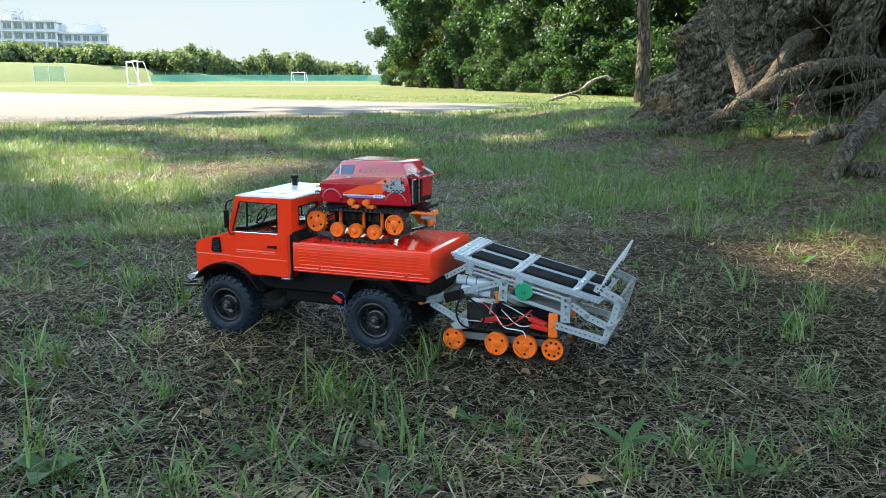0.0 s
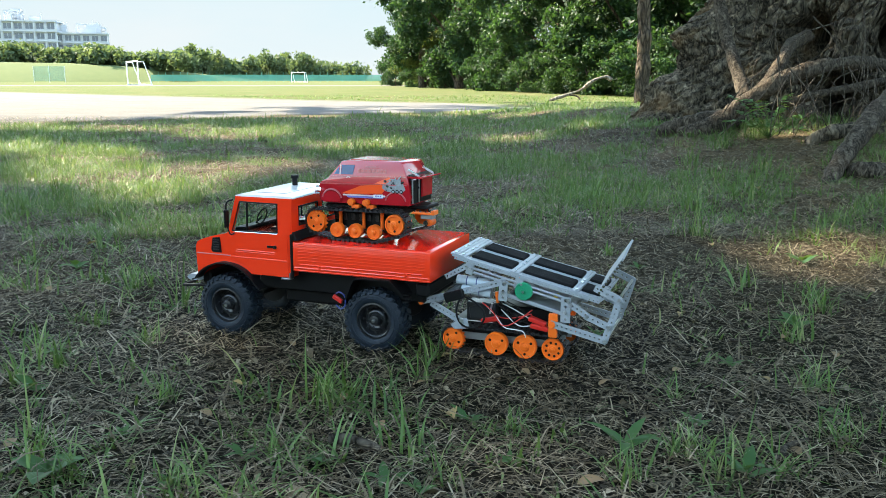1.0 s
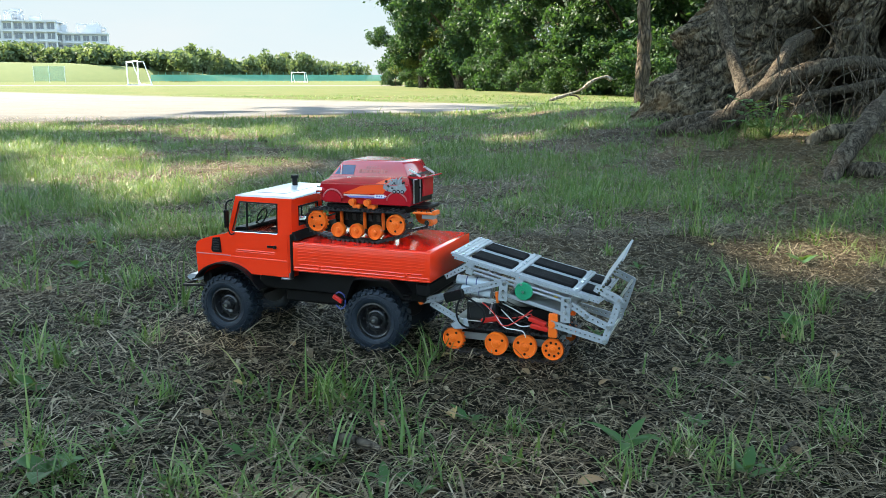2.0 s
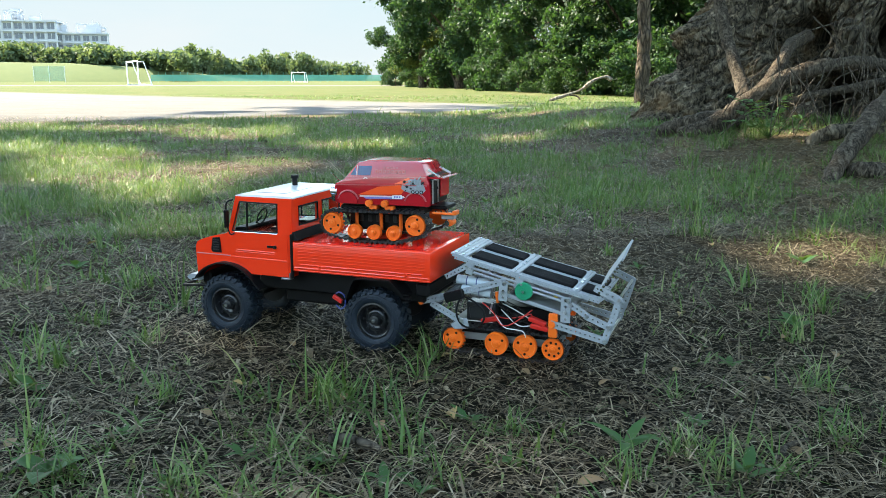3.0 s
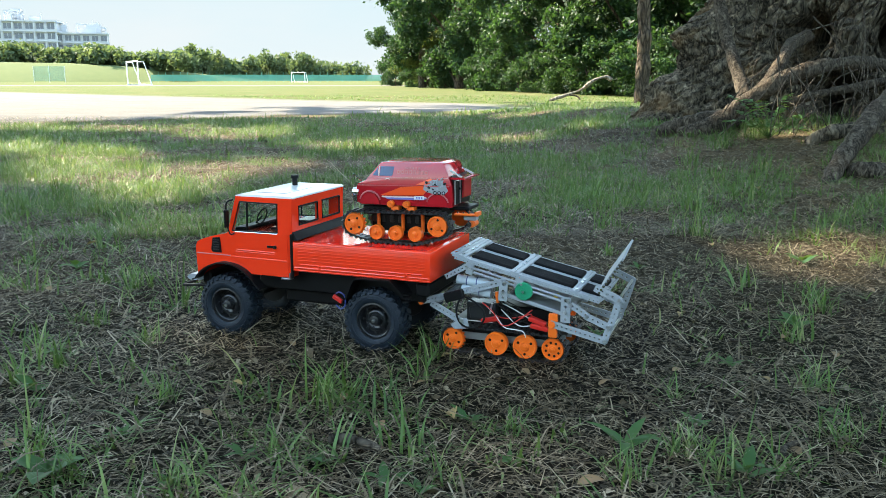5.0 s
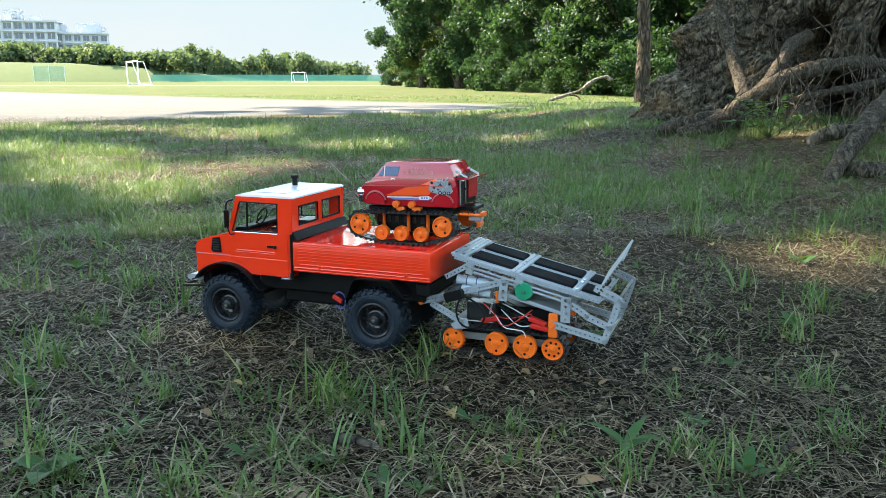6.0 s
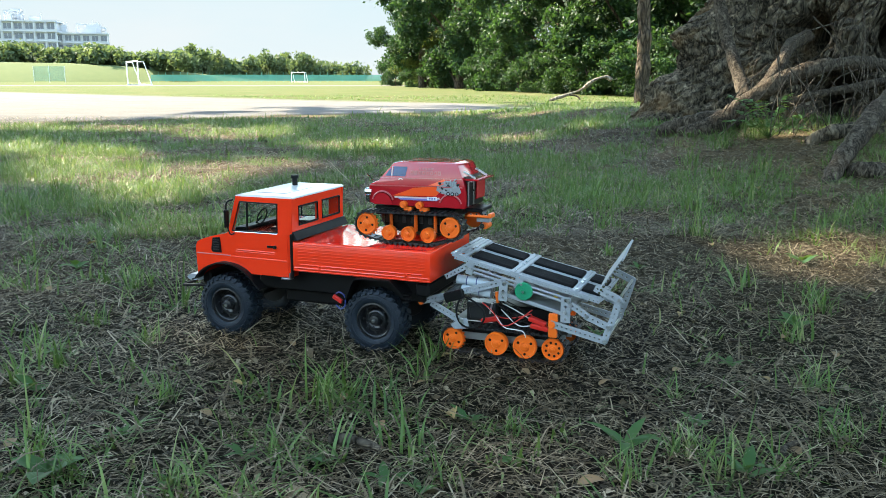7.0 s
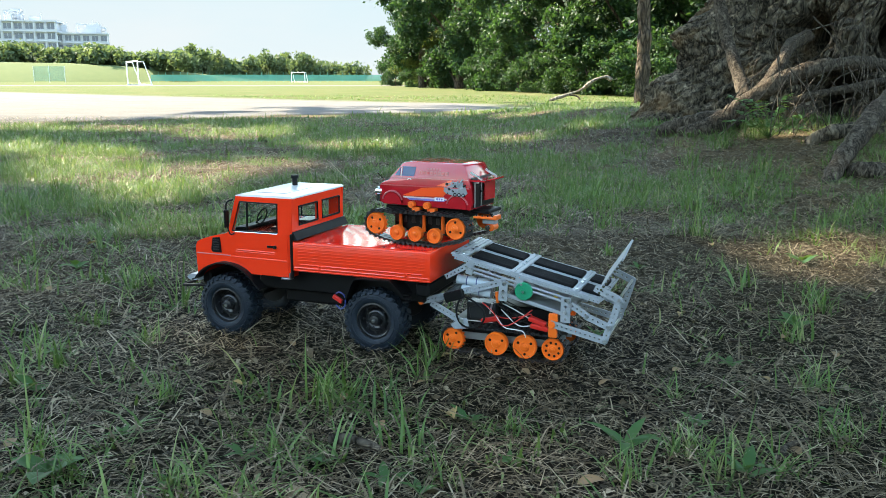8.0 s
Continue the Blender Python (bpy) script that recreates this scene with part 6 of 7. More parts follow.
def carrier():
    t = thing("ramp_carrier", TRUCK @ pose(-SHIFT, 0, 0), "grey perforated plastic loading ramp on an orange-wheeled tracked chassis", "toy trailer")

    def add(name, bm, mat, parent=None, label="", **kw):
        if parent is None:
            bmesh.ops.translate(bm, vec=(SHIFT, 0, 0), verts=bm.verts)
        return part(name, bm, mat, parent or t, label, **kw)

    def bar(a, b, y, width=0.0085, thick=0.003, name="girder", mat=GREY, pitch=0.0058, r=0.0014):
        bm = bmesh.new()
        m, ln = between(a, b, y)
        girder(bm, ln, width, thick, pitch, r, m)
        return add(name, bm, mat)

    def screw(x, y, z, s=1, r=0.0022, mat=STEEL):
        bm = bmesh.new()
        cyl(bm, (x, y, z), (x, y + s * 0.0022, z), r, seg=10)
        cyl(bm, (x, y + s * 0.002, z), (x, y + s * 0.0030, z), r * 0.55, seg=6)
        return add("screw", bm, mat)

    # running gear
    bm = bmesh.new()
    box(bm, -0.178, 0.0, 0.0330, 0.150, 0.058, 0.016)
    add("chassis", bm, BLACK, bevel=0.0015)
    for s in (1, -1):
        bm = bmesh.new()
        box(bm, -0.182, s * 0.0285, 0.0255, 0.150, 0.003, 0.0100)
        add("side_plate", bm, MID_GREY, bevel=0.0005)
        for x, r, hol in ((-0.1068, 0.0150, 4), (-0.1690, 0.0162, 3), (-0.2090, 0.0165, 3), (-0.2475, 0.0150, 8)):
            plastic_wheel(t, x + SHIFT, s * 0.0480, 0.0240 if hol != 3 else 0.0232, r, s, 18 if x > -0.11 else 0, hol, "sprocket" if x > -0.11 else "road_wheel")
            bm = bmesh.new()
            cyl(bm, (x, s * 0.0270, 0.0236), (x, s * 0.0410, 0.0236), 0.0028, seg=12)
            add("axle", bm, MID_GREY, smooth=50)
        path = hull([(-0.1068, 0.0240, 0.0172), (-0.1690, 0.0232, 0.0186), (-0.2090, 0.0232, 0.0188), (-0.2475, 0.0240, 0.0172)], 0.002)
        n = round(path[1][-1] / 0.0078)
        for k in range(n):
            x, z, a = on_path(path, k * path[1][-1] / n)
            o = new("track_link", LINK)
            o.parent = t
            o.matrix_local = Matrix.Translation((x + SHIFT, s * 0.0375, z)) @ Matrix.Rotation(-a, 4, "Y")
    bm = bmesh.new()
    box(bm, -0.176, 0.0, 0.0445, 0.150, 0.060, 0.004)
    add("deck_plate", bm, DARK)
    # gearbox, red connectors and leads
    bm = bmesh.new()
    box(bm, -0.1450, 0.0280, 0.0640, 0.0420, 0.0240, 0.0260)
    prism(bm, [(-0.1300, 0.0540), (-0.1280, 0.0700), (-0.1500, 0.0790), (-0.1660, 0.0740), (-0.1660, 0.0530)], 0.0400, 0.0420)
    add("gearbox", bm, DARK, bevel=0.0010)
    # black filler box added to give the dark mass under the ramp
    bm = bmesh.new()
    box(bm, -0.2000, -0.004, 0.0600, 0.088, 0.064, 0.026)
    box(bm, -0.1900, 0.0300, 0.0540, 0.050, 0.014, 0.014)
    add("dark_filler_box", bm, BLACK, bevel=0.002)
    for x, z, y, a in ((-0.1590, 0.0555, 0.0420, 14), (-0.2260, 0.0600, 0.0440, -18), (-0.2290, 0.0520, 0.0440, -8)):
        bm = bmesh.new()
        box(bm, 0, 0, 0, 0.0250, 0.0100, 0.0065, pose(x, y, z, 0, a, 0))
        add("connector", bm, RED, label="red battery connector", bevel=0.0012)
    rng = random.Random(12)
    for k in range(13):
        a = Vector((rng.uniform(-0.175, -0.150), rng.uniform(0.020, 0.046), rng.uniform(0.062, 0.085)))
        b = Vector((rng.uniform(-0.225, -0.200), rng.uniform(0.030, 0.046), rng.uniform(0.052, 0.072)))
        mid = a.lerp(b, 0.5) + Vector((rng.uniform(-0.006, 0.006), rng.uniform(0, 0.008), rng.uniform(-0.022, 0.006)))
        bm = bmesh.new()
        tube(bm, spline([a, mid, b], 7), 0.0008, 6)
        add("lead", bm, (BLACK, BLACK, WIRE_WHITE, BLACK, RED, BLACK, BLACK)[k % 7])
    bm = bmesh.new()
    tube(bm, spline([(-0.1180, 0.050, 0.0840), (-0.1140, 0.054, 0.0640), (-0.1220, 0.055, 0.0480), (-0.1390, 0.055, 0.0450), (-0.1520, 0.054, 0.0540), (-0.1530, 0.052, 0.0680), (-0.1420, 0.050, 0.0780), (-0.1280, 0.050, 0.0850)], 6), 0.0014, 7)
    add("lead", bm, BLACK)
    bm = bmesh.new()
    tube(bm, spline([(-0.1560, 0.050, 0.0760), (-0.1700, 0.052, 0.0640), (-0.1820, 0.053, 0.0500), (-0.1960, 0.053, 0.0480), (-0.2080, 0.052, 0.0460), (-0.2120, 0.052, 0.0380)], 6), 0.0007, 6)
    add("lead", bm, WIRE_WHITE)
    bm = bmesh.new()
    tube(bm, spline([(-0.1500, 0.050, 0.0800), (-0.1650, 0.052, 0.0700), (-0.1760, 0.053, 0.0540), (-0.1880, 0.053, 0.0530), (-0.2050, 0.050, 0.0640), (-0.2190, 0.048, 0.0760)], 6), 0.0008, 6)
    add("lead", bm, RED)
    # two battery cells
    for x0, z0, x1, z1, y in ((-0.1110, 0.1075, -0.1580, 0.1045, 0.0400), (-0.1180, 0.0945, -0.1600, 0.0915, 0.0400)):
        bm = bmesh.new()
        cyl(bm, (x0, y, z0), (x1, y, z1), 0.0066, seg=22)
        c = add("battery_cell", bm, CELL, label="silver battery cell with faint blue print", smooth=40)
        bm = bmesh.new()
        for k in range(2):
            f = 0.3 + 0.3 * k
            cyl(bm, (x0 + (x1 - x0) * f + SHIFT, y, z0 + (z1 - z0) * f), (x0 + (x1 - x0) * (f + 0.03) + SHIFT, y, z0 + (z1 - z0) * (f + 0.03)), 0.00672, seg=22, caps=False)
        part("label_bars", bm, BLUE, c, smooth=40)
    # drawbar arms, both sides, with servo box and orange pivot
    for s, y in ((1, 0.0540), (-1, -0.0540)):
        bar((-0.0640, 0.0750), (-0.1840, 0.1135), y)
        bar((-0.0770, 0.0740), (-0.1290, 0.0480), y + 0.0005)
        bar((-0.1815, 0.1140), (-0.1800, 0.0870), y + 0.003, 0.0115, 0.003, "upright", GREY, 0.0090, 0.0020)
        screw(-0.1830, y + s * 0.003, 0.1125, s)
        bar((-0.0985, 0.1125), (-0.1360, 0.1340), y + 0.001, 0.0070)
        screw(-0.1810, y + s * 0.003, 0.0985, s)
        screw(-0.1225, y + s * 0.001, 0.0540, s, 0.0030)
        bm = bmesh.new()
        prism(bm, [(-0.1110, 0.0400), (-0.1060, 0.0460), (-0.1200, 0.0560), (-0.1290, 0.0570), (-0.1330, 0.0430)], y - 0.002, y)
        add("pivot_plate", bm, GREY)
        bm = bmesh.new()
        cyl(bm, (-0.0630, y - 0.006, 0.0748), (-0.0630, y + 0.003, 0.0748), 0.0044, seg=16)
        add("drawbar_knob", bm, TANGERINE, smooth=40, bevel=0.0008)
        bm = bmesh.new()
        cyl(bm, (-0.1700, y - 0.004, 0.0970), (-0.1720, y - 0.004, 0.0820), 0.0026, 0.0020, 12)
        add("spring_pin", bm, TANGERINE, smooth=40)
        bm = bmesh.new()
        cyl(bm, (-0.1640, y - 0.004, 0.0800), (-0.1610, y - 0.004, 0.0660), 0.0014, seg=8)
        add("bolt", bm, STEEL)
    bm = bmesh.new()
    box(bm, 0, 0, 0, 0.0270, 0.0120, 0.0130, pose(-0.1120, 0.0560, 0.0880, 0, 18, 0))
    add("servo", bm, BLACK, label="black servo motor box", bevel=0.001)
    bm = bmesh.new()
    box(bm, -0.0870, 0.0, 0.0780, 0.0080, 0.104, 0.0060)
    add("drawbar_cross_beam", bm, MID_GREY, bevel=0.001)
    # ramp: rails, cross plates and foam pads, sloping down to the tail
    sl = math.atan2(0.0462, 0.2068)
    c, s_ = math.cos(sl), math.sin(sl)
    RM = Matrix(((-c, 0, -s_, -0.1065 + SHIFT), (0, -1, 0, 0), (-s_, 0, c, 0.1455), (0, 0, 0, 1)))
    ramp = new("ramp")
    ramp.parent = t
    ramp.matrix_local = RM
    ramp["label"] = "sloping grey ramp with black foam treads"
    LEN = 0.212
    lay = pose(0, 0, 0, 90, 0, 0)
    for y in (-0.0480, 0.0010, 0.0118, 0.0600):
        bm = bmesh.new()
        girder(bm, LEN - 0.004, 0.0125 if abs(y) > 0.02 else 0.0104, 0.0026, 0.0048, 0.0014, Matrix.Translation((0.002, y, 0)) @ lay)
        part("rail", bm, GREY, ramp)
    for x, w in ((0.0045, 0.0100), (0.0155, 0.0100), (0.091, 0.012), (0.174, 0.009), (0.2085, 0.006)):
        bm = bmesh.new()
        girder(bm, 0.122, w, 0.0020, 0.0060, 0.0017, Matrix.Translation((x, -0.0545, 0.0016)) @ pose(0, 0, 0, 0, 0, 90) @ lay)
        part("cross_plate", bm, GREY, ramp)
        for y in (-0.0480, -0.0100, 0.0065, 0.0600):
            bm = bmesh.new()
            cyl(bm, (x, y, 0.0014), (x, y, 0.0034), 0.0021, seg=10)
            part("screw", bm, CHROME, ramp)
    for x0, x1 in ((0.0250, 0.0830), (0.0985, 0.1680), (0.1800, 0.2040)):
        for y0, y1 in ((-0.0410, -0.0040), (0.0165, 0.0535)):
            bm = bmesh.new()
            box(bm, (x0 + x1) / 2, (y0 + y1) / 2, -0.0015, x1 - x0, y1 - y0, 0.0092)
            part("foam_pad", bm, FOAM, ramp, "black foam tread pad", bevel=0.0018, segs=2)
    for y in (-0.0530, 0.0650):
        bm = bmesh.new()
        girder(bm, LEN - 0.010, 0.0040, 0.0018, 0.0052, 0.0008, Matrix.Translation((0.006, y, -0.0036)))
        part("edge_rail", bm, GREY, ramp)
    for y in (-0.0520, 0.0600):
        for z, x0 in ((-0.0110, 0.026), (-0.0165, 0.036)):
            bm = bmesh.new()
            tube(bm, [(x0, y, z), (0.170, y, z - 0.0015)], 0.0018, 8)
            part("slide_rod", bm, GREY, ramp, smooth=60)
        bm = bmesh.new()
        box(bm, 0.030, y, -0.0120, 0.010, 0.005, 0.018)
        box(bm, 0.100, y, -0.0120, 0.012, 0.005, 0.014)
        part("rod_bracket", bm, GREY, ramp, bevel=0.001)
        for x in (0.030, 0.096, 0.104):
            bm = bmesh.new()
            cyl(bm, (x, y - 0.0045, -0.012), (x, y - 0.002, -0.012), 0.0018, seg=8)
            part("screw", bm, STEEL, ramp)
    # tail flap standing up from the ramp's end
    fm, fl = between((-0.3045, 0.1085), (-0.3350, 0.1560), 0)
    fm = fm @ pose(0, 0, 0, 3.2, 0, 0)
    bm = bmesh.new()
    for k in range(9):
        girder(bm, fl, 0.0128, 0.0026, 0.0060, 0.0012, fm @ Matrix.Translation((0, 0.0450 - 0.0128 * k, 0)) @ lay)
    add("tail_flap", bm, GREY, label="upright grey perforated tail flap")
    bm = bmesh.new()
    for k in range(11):
        cyl(bm, fm @ Vector((0.005 * k + 0.002, 0.0520, -0.0005)), fm @ Vector((0.005 * k + 0.002, 0.0545, -0.0005)), 0.0017, seg=8)
    add("flap_rivets", bm, CHROME)
    # slanting ribbed plate, pulley and fittings under the ramp
    pm, pl = between((-0.1850, 0.0945), (-0.2680, 0.0745), 0)
    bm = bmesh.new()
    box(bm, pl / 2, 0, 0, pl, 0.100, 0.0022, pm)
    plate = add("ribbed_plate", bm, MID_GREY)
    rm = Matrix.Translation((SHIFT, 0, 0)) @ pm
    for k in range(16):
        bm = bmesh.new()
        box(bm, 0.004 + k * (pl - 0.008) / 15, 0, 0.0016, 0.0022, 0.096, 0.0014, rm)
        part("rib", bm, MID_GREY, plate)
    bm = bmesh.new()
    box(bm, pl / 2, 0.0510, 0.0005, pl, 0.0030, 0.0050, pm)
    add("plate_edge", bm, GREY, bevel=0.0006)
    bm = bmesh.new()
    lathe(bm, [(0.0105, -0.006), (0.0122, -0.005), (0.0122, -0.001), (0.0112, 0.0), (0.0040, 0.0), (0.0034, 0.0016), (0.0010, 0.0018)], 32, Matrix.Translation((-0.2085, 0.0560, 0.1020)))
    add("pulley", bm, GREEN, label="green plastic pulley", smooth=40)
    bm = bmesh.new()
    cyl(bm, (-0.2085, 0.0570, 0.1020), (-0.2085, 0.0592, 0.1020), 0.0018, seg=6)
    add("pulley_nut", bm, STEEL)
    bm = bmesh.new()
    cyl(bm, (-0.2510, 0.040, 0.0975), (-0.2510, 0.050, 0.0975), 0.0028, seg=12)
    add("spacer", bm, YELLOW)
    for s, y in ((1, 0.0550), (-1, -0.0600)):
        bar((-0.2650, 0.0990), (-0.2650, 0.0650), y, 0.0125, 0.003, "upright", GREY, 0.0085, 0.0020)
        bar((-0.2720, 0.0905), (-0.2945, 0.0770), y + 0.002)
        bar((-0.2920, 0.0772), (-0.3235, 0.0650), y + 0.003)
        bar((-0.3020, 0.1150), (-0.3345, 0.1010), y - 0.001, 0.0095, 0.003, "girder", GREY, 0.0070, 0.0016)
        bar((-0.3345, 0.1050), (-0.3225, 0.0620), y)
        bar((-0.3240, 0.0700), (-0.3165, 0.0440), y + 0.001)
        bar((-0.2460, 0.0625), (-0.3195, 0.0460), y + 0.002, 0.0092)
        for x, z in ((-0.2690, 0.0960), (-0.2650, 0.0800), (-0.2725, 0.0900), (-0.2940, 0.0775), (-0.3225, 0.0660), (-0.3180, 0.0470), (-0.3340, 0.1020)):
            screw(x, y + s * 0.003, z, s)
        bm = bmesh.new()
        box(bm, -0.2490, y - 0.002, 0.0690, 0.0120, 0.006, 0.0130)
        box(bm, -0.2490, y - 0.002, 0.0500, 0.0115, 0.006, 0.0140)
        cyl(bm, (-0.2478, y - 0.002, 0.0610), (-0.2478, y + 0.004, 0.0610), 0.0048, seg=16)
        add("orange_bracket", bm, TANGERINE, bevel=0.0009)
    # cross bars joining the two sides
    for x, z in ((-0.1800, 0.1120), (-0.2650, 0.0930), (-0.3330, 0.1025), (-0.3185, 0.0470)):
        bm = bmesh.new()
        cyl(bm, (x, -0.061, z), (x, 0.055, z), 0.0018, seg=8)
        add("cross_rod", bm, STEEL)
    return t


carrier()
# ---- small things on the ground ----


def flat_leaf(bm, m, ln, wd, n=5, fold=0.25):
    """A pointed leaf blade with a folded midrib, along x."""
    mid = [bm.verts.new(m @ Vector((ln * i / n, 0, 0.10 * ln * math.sin(2.6 * i / n)))) for i in range(n + 1)]
    for s in (1, -1):
        rim = [bm.verts.new(m @ Vector((ln * i / n, s * wd * 0.5 * math.sin(math.pi * (i / n) ** 0.8) ** 0.9 + s * 1e-5, 0.10 * ln * math.sin(2.6 * i / n) + fold * wd * 0.5 * math.sin(math.pi * i / n)))) for i in range(n + 1)]
        for i in range(n):
            bm.faces.new((mid[i], mid[i + 1], rim[i + 1], rim[i]))


def spot(px, py):
    """The place on the ground seen along one line from the lens; solved by stepping."""
    a, b = (px - 784) / 1500, (441 - py) / 1500
    cp, sp = 0.98034, 0.19737
    d = Vector((a, cp + b * sp, -sp + b * cp))
    k = 0.5
    for _ in range(60):
        p = Vector(EYE) + d * k
        k += (p.z - float(height(p.x, p.y))) * 0.9
    return Vector(EYE) + d * k


def weeds():
    rng = random.Random(6)
    rosettes = ((85, 850, 0.050, 4), (430, 820, 0.024, 6), (215, 780, 0.020, 5), (300, 870, 0.018, 5), (680, 860, 0.030, 4), (1230, 760, 0.030, 5), (1405, 585, 0.045, 7), (1420, 470, 0.05, 6), (1105, 800, 0.045, 6), (830, 755, 0.030, 6),
                (1470, 740, 0.024, 5), (900, 830, 0.022, 5), (135, 480, 0.035, 6), (300, 555, 0.03, 6), (860, 365, 0.05, 6), (1130, 480, 0.03, 4), (560, 830, 0.02, 6), (1290, 655, 0.028, 5), (740, 880, 0.03, 4), (1320, 850, 0.04, 6), (60, 700, 0.03, 6), (1055, 600, 0.024, 5))
    for px, py, ln, n in rosettes:
        p = spot(px, py)
        t = thing("broadleaf_weed", pose(p.x, p.y, p.z), "low green broad-leaved weed growing in the soil", "weed", "weeds")
        for k in range(n):
            bm = bmesh.new()
            a = 360 / n * k + rng.uniform(-20, 20)
            flat_leaf(bm, pose(0, 0, 0.002 + 0.002 * k, 0, -rng.uniform(2, 28), a), ln * rng.uniform(0.6, 1.05), ln * (rng.uniform(0.22, 0.34) if px > 200 else 0.5))
            part("leaf", bm, LEAF_BRIGHT, t, smooth=60)


def fallen_leaves():
    rng = random.Random(16)
    seen = ((375, 745, 0.016), (672, 770, 0.018), (936, 670, 0.013), (790, 738, 0.028), (1345, 675, 0.014), (1392, 603, 0.016), (1356, 298, 0.034), (1342, 338, 0.034), (155, 438, 0.022), (10, 802, 0.016), (780, 640, 0.014), (845, 640, 0.012), (1530, 520, 0.02),
            (1020, 868, 0.022), (90, 520, 0.016), (520, 620, 0.014), (1210, 560, 0.018), (1060, 690, 0.014), (250, 640, 0.014), (1400, 800, 0.016), (600, 720, 0.016), (1190, 665, 0.016), (430, 690, 0.012), (730, 690, 0.014), (330, 470, 0.018), (980, 560, 0.016), (1260, 440, 0.02), (1480, 640, 0.016))
    for px, py, ln in seen:
        p = spot(px, py)
        bm = bmesh.new()
        flat_leaf(bm, pose(0, 0, 0.004, rng.uniform(-15, 15), rng.uniform(-12, 8), rng.uniform(0, 360)), ln * 1.25, ln * 0.7, 6, rng.uniform(0.2, 0.7))
        o = part("fallen_leaf", bm, FALLEN, None, smooth=60)
        o.matrix_world = pose(p.x, p.y, p.z + 0.002)
        tagged(o, "curled dry fallen leaf lying on the soil", "leaf", "fallen leaves")


def twigs():
    rng = random.Random(26)
    seen = ((585, 795, 675, 812, 0.0065), (520, 705, 560, 670, 0.0030), (1110, 690, 1150, 730, 0.0022), (1380, 830, 1430, 790, 0.0040), (925, 385, 1000, 395, 0.0030), (1180, 480, 1250, 520, 0.0016), (1290, 610, 1340, 630, 0.0022),
            (750, 665, 850, 690, 0.0012), (170, 740, 120, 780, 0.0016), (960, 760, 1040, 745, 0.0014), (300, 700, 380, 690, 0.0012), (1330, 545, 1430, 580, 0.0014), (60, 610, 150, 640, 0.0014), (480, 640, 560, 655, 0.0012))
    for x0, y0, x1, y1, r in seen:
        a, b = spot(x0, y0), spot(x1, y1)
        bm = bmesh.new()
        d = b - a
        pts = spline([Vector((0, 0, r)), d * 0.4 + Vector((0, 0, r + rng.uniform(0, 0.004))) + Vector((d.y, -d.x, 0)) * rng.uniform(-0.1, 0.1), d + Vector((0, 0, r))], 6)
        tube(bm, pts, [r * (1 - 0.04 * i) for i in range(len(pts))], 8, 0.12)
        tw = part("twig", bm, ROOT, None, smooth=60)
        tw.matrix_world = pose(a.x, a.y, a.z + 0.004)
        tagged(tw, "broken grey-brown twig lying in dead grass", "twig", "twigs")


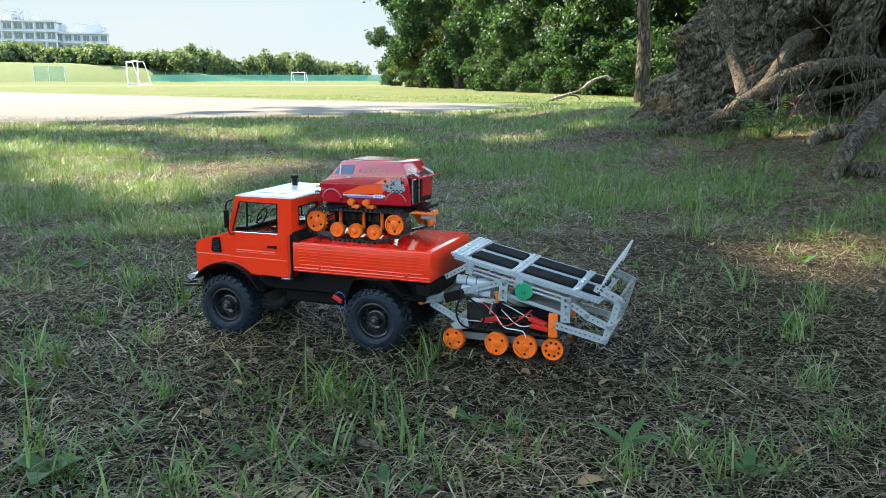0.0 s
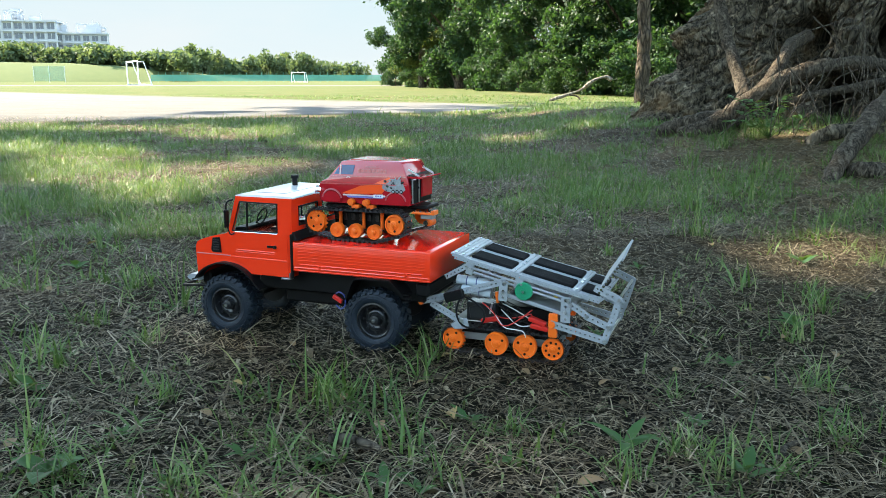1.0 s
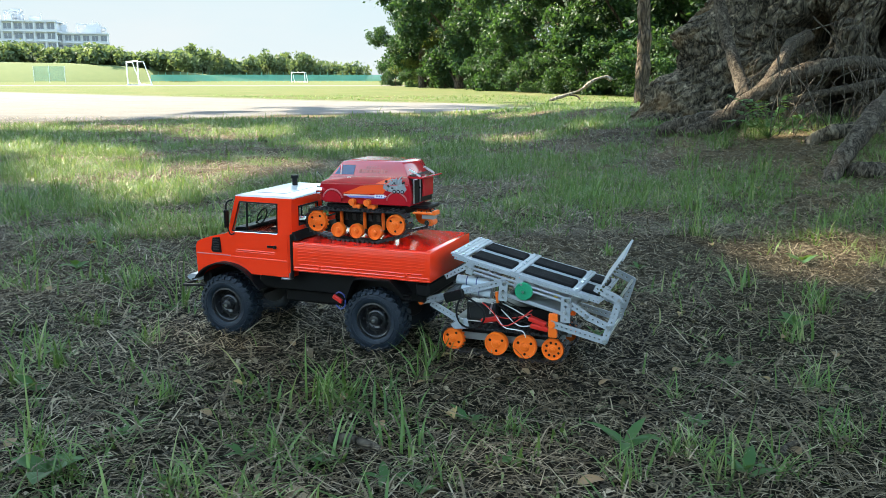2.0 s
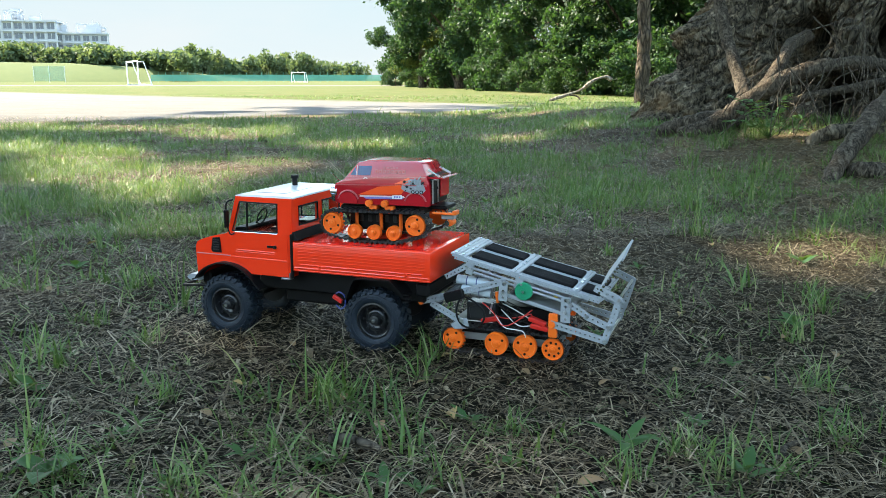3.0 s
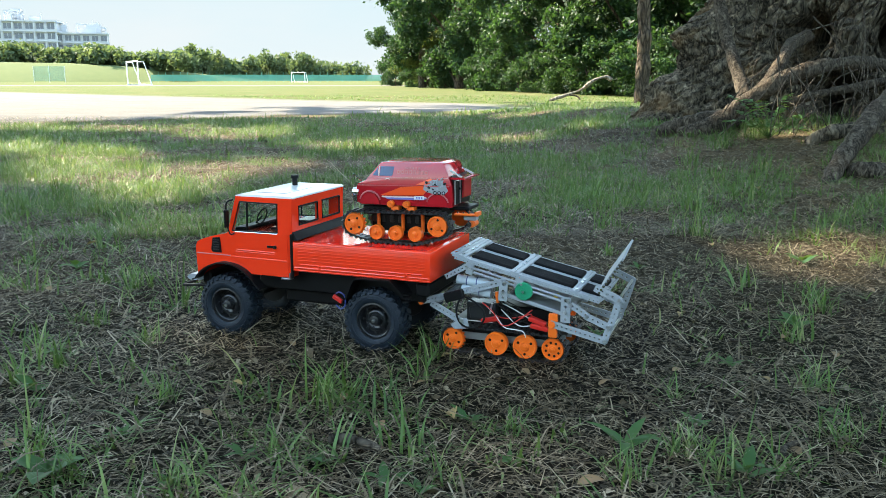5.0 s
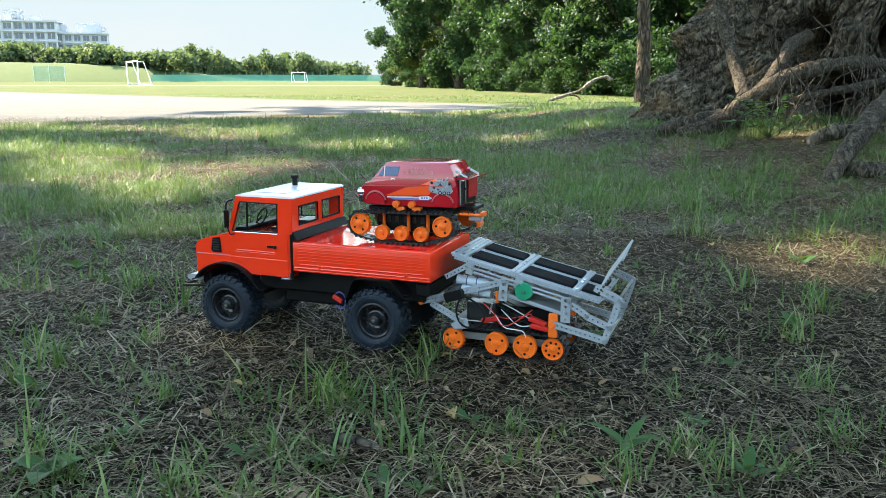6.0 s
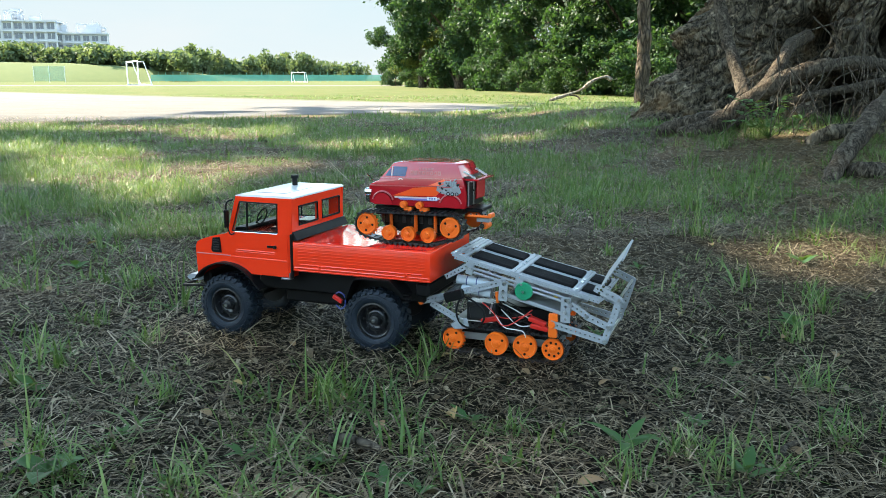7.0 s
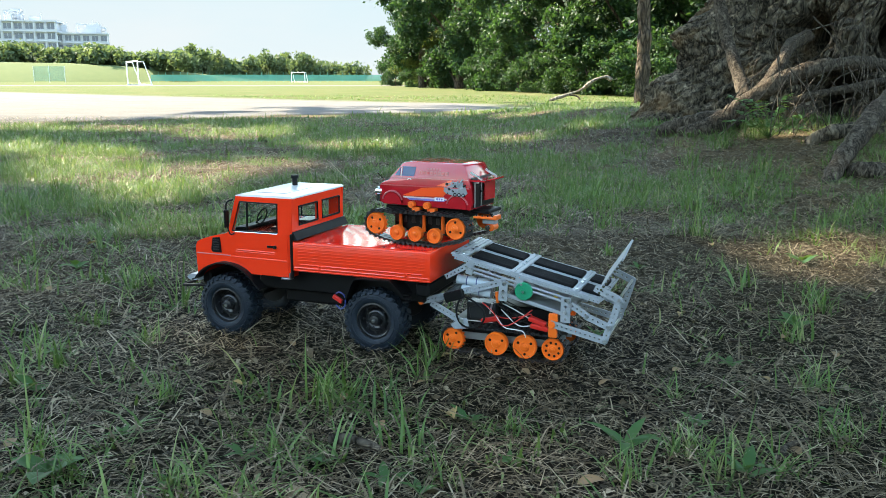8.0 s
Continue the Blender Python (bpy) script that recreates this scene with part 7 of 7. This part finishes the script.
def sapling():
    """The feathery seedling among the roots."""
    rng = random.Random(36)
    b = at(1360, 4.15, 0.10)
    t = thing("robinia_seedling", pose(*b), "fresh green seedling with feathered leaves among the roots", "plant")
    tips = [(at(x, d, z) - b) for x, d, z in ((1292, 4.1, 0.30), (1310, 4.1, 0.22), (1290, 4.05, 0.18), (1350, 4.1, 0.27), (1395, 4.05, 0.30), (1415, 4.1, 0.20), (1370, 4.0, 0.16), (1340, 4.05, 0.15), (1420, 4.0, 0.14), (1385, 4.1, 0.24), (1325, 4.0, 0.28))]
    for e in tips:
        bm = bmesh.new()
        mid = e * 0.5 + Vector((0, 0, 0.03))
        st = spline([Vector((0, 0, -0.01)), mid, e], 7)
        tube(bm, st, [0.003 - 0.00016 * i for i in range(len(st))], 5)
        stem = part("stem", bm, LEAF_BRIGHT, t)
        for k in range(5, len(st)):
            d = (st[k] - st[k - 1]).normalized()
            h = math.degrees(math.atan2(d.y, d.x))
            for s in (1, -1):
                bm = bmesh.new()
                flat_leaf(bm, Matrix.Translation(st[k]) @ pose(0, 0, 0, rng.uniform(-25, 25), rng.uniform(-10, 25), h + s * rng.uniform(55, 80)), rng.uniform(0.030, 0.042), rng.uniform(0.016, 0.021), 4, 0.15)
                part("leaflet", bm, LEAF_BRIGHT, stem, smooth=60)


weeds()
fallen_leaves()
twigs()
sapling()
# ---- what moves: the tracked van backs along the deck in short runs ----
# seconds, along, across, turn in degrees, pitch in degrees
RUN = ((0.0, 0.0070, 0.0057, -2.67, -0.3), (1.8, 0.0070, 0.0057, -2.67, -0.3), (2.1, 0.0030, 0.0053, -1.9, -0.4), (2.4, -0.0110, 0.0043, 0.8, -0.5), (2.7, -0.0180, 0.0037, 1.6, -0.5),
       (3.0, -0.0182, 0.0037, 1.61, -0.5), (3.5, -0.0190, 0.0021, 1.58, -0.6), (3.7, -0.0285, 0.0016, 3.0, -0.4), (4.0, -0.0418, 0.0011, 4.9, -0.2), (4.2, -0.0436, 0.0008, 2.4, -0.3), (4.5, -0.0447, 0.0005, 0.66, -0.3),
       (4.8, -0.0480, 0.0002, 0.3, -0.4), (5.4, -0.0550, -0.0006, -0.6, -0.7), (6.0, -0.0590, -0.0009, -1.07, -0.7), (6.5, -0.0658, 0.0003, -0.1, -0.1), (7.0, -0.0704, 0.0013, -0.9, 0.0),
       (7.5, -0.0769, 0.0021, 0.0, 0.0), (8.0, -0.0852, 0.0027, -6.8, 0.3))


def motions():
    walk(VAN, [(t, TRUCK @ pose(x, y, DECK, 0, -p, a)) for t, x, y, a, p in RUN])
    gone = [(t, x - RUN[0][1]) for t, x, *_ in RUN]
    for w, r in SPIN:
        base = w.matrix_basis.copy()
        walk(w, [(t, base @ Matrix.Rotation(d / r, 4, "Y")) for t, d in gone])
    for o, path, s0, y in LINKS:
        rows = []
        for t, d in gone:
            x, z, a = on_path(path, s0 - d)
            rows.append((t, Matrix.Translation((x, y, z)) @ Matrix.Rotation(-a, 4, "Y")))
        walk(o, rows)
motions()
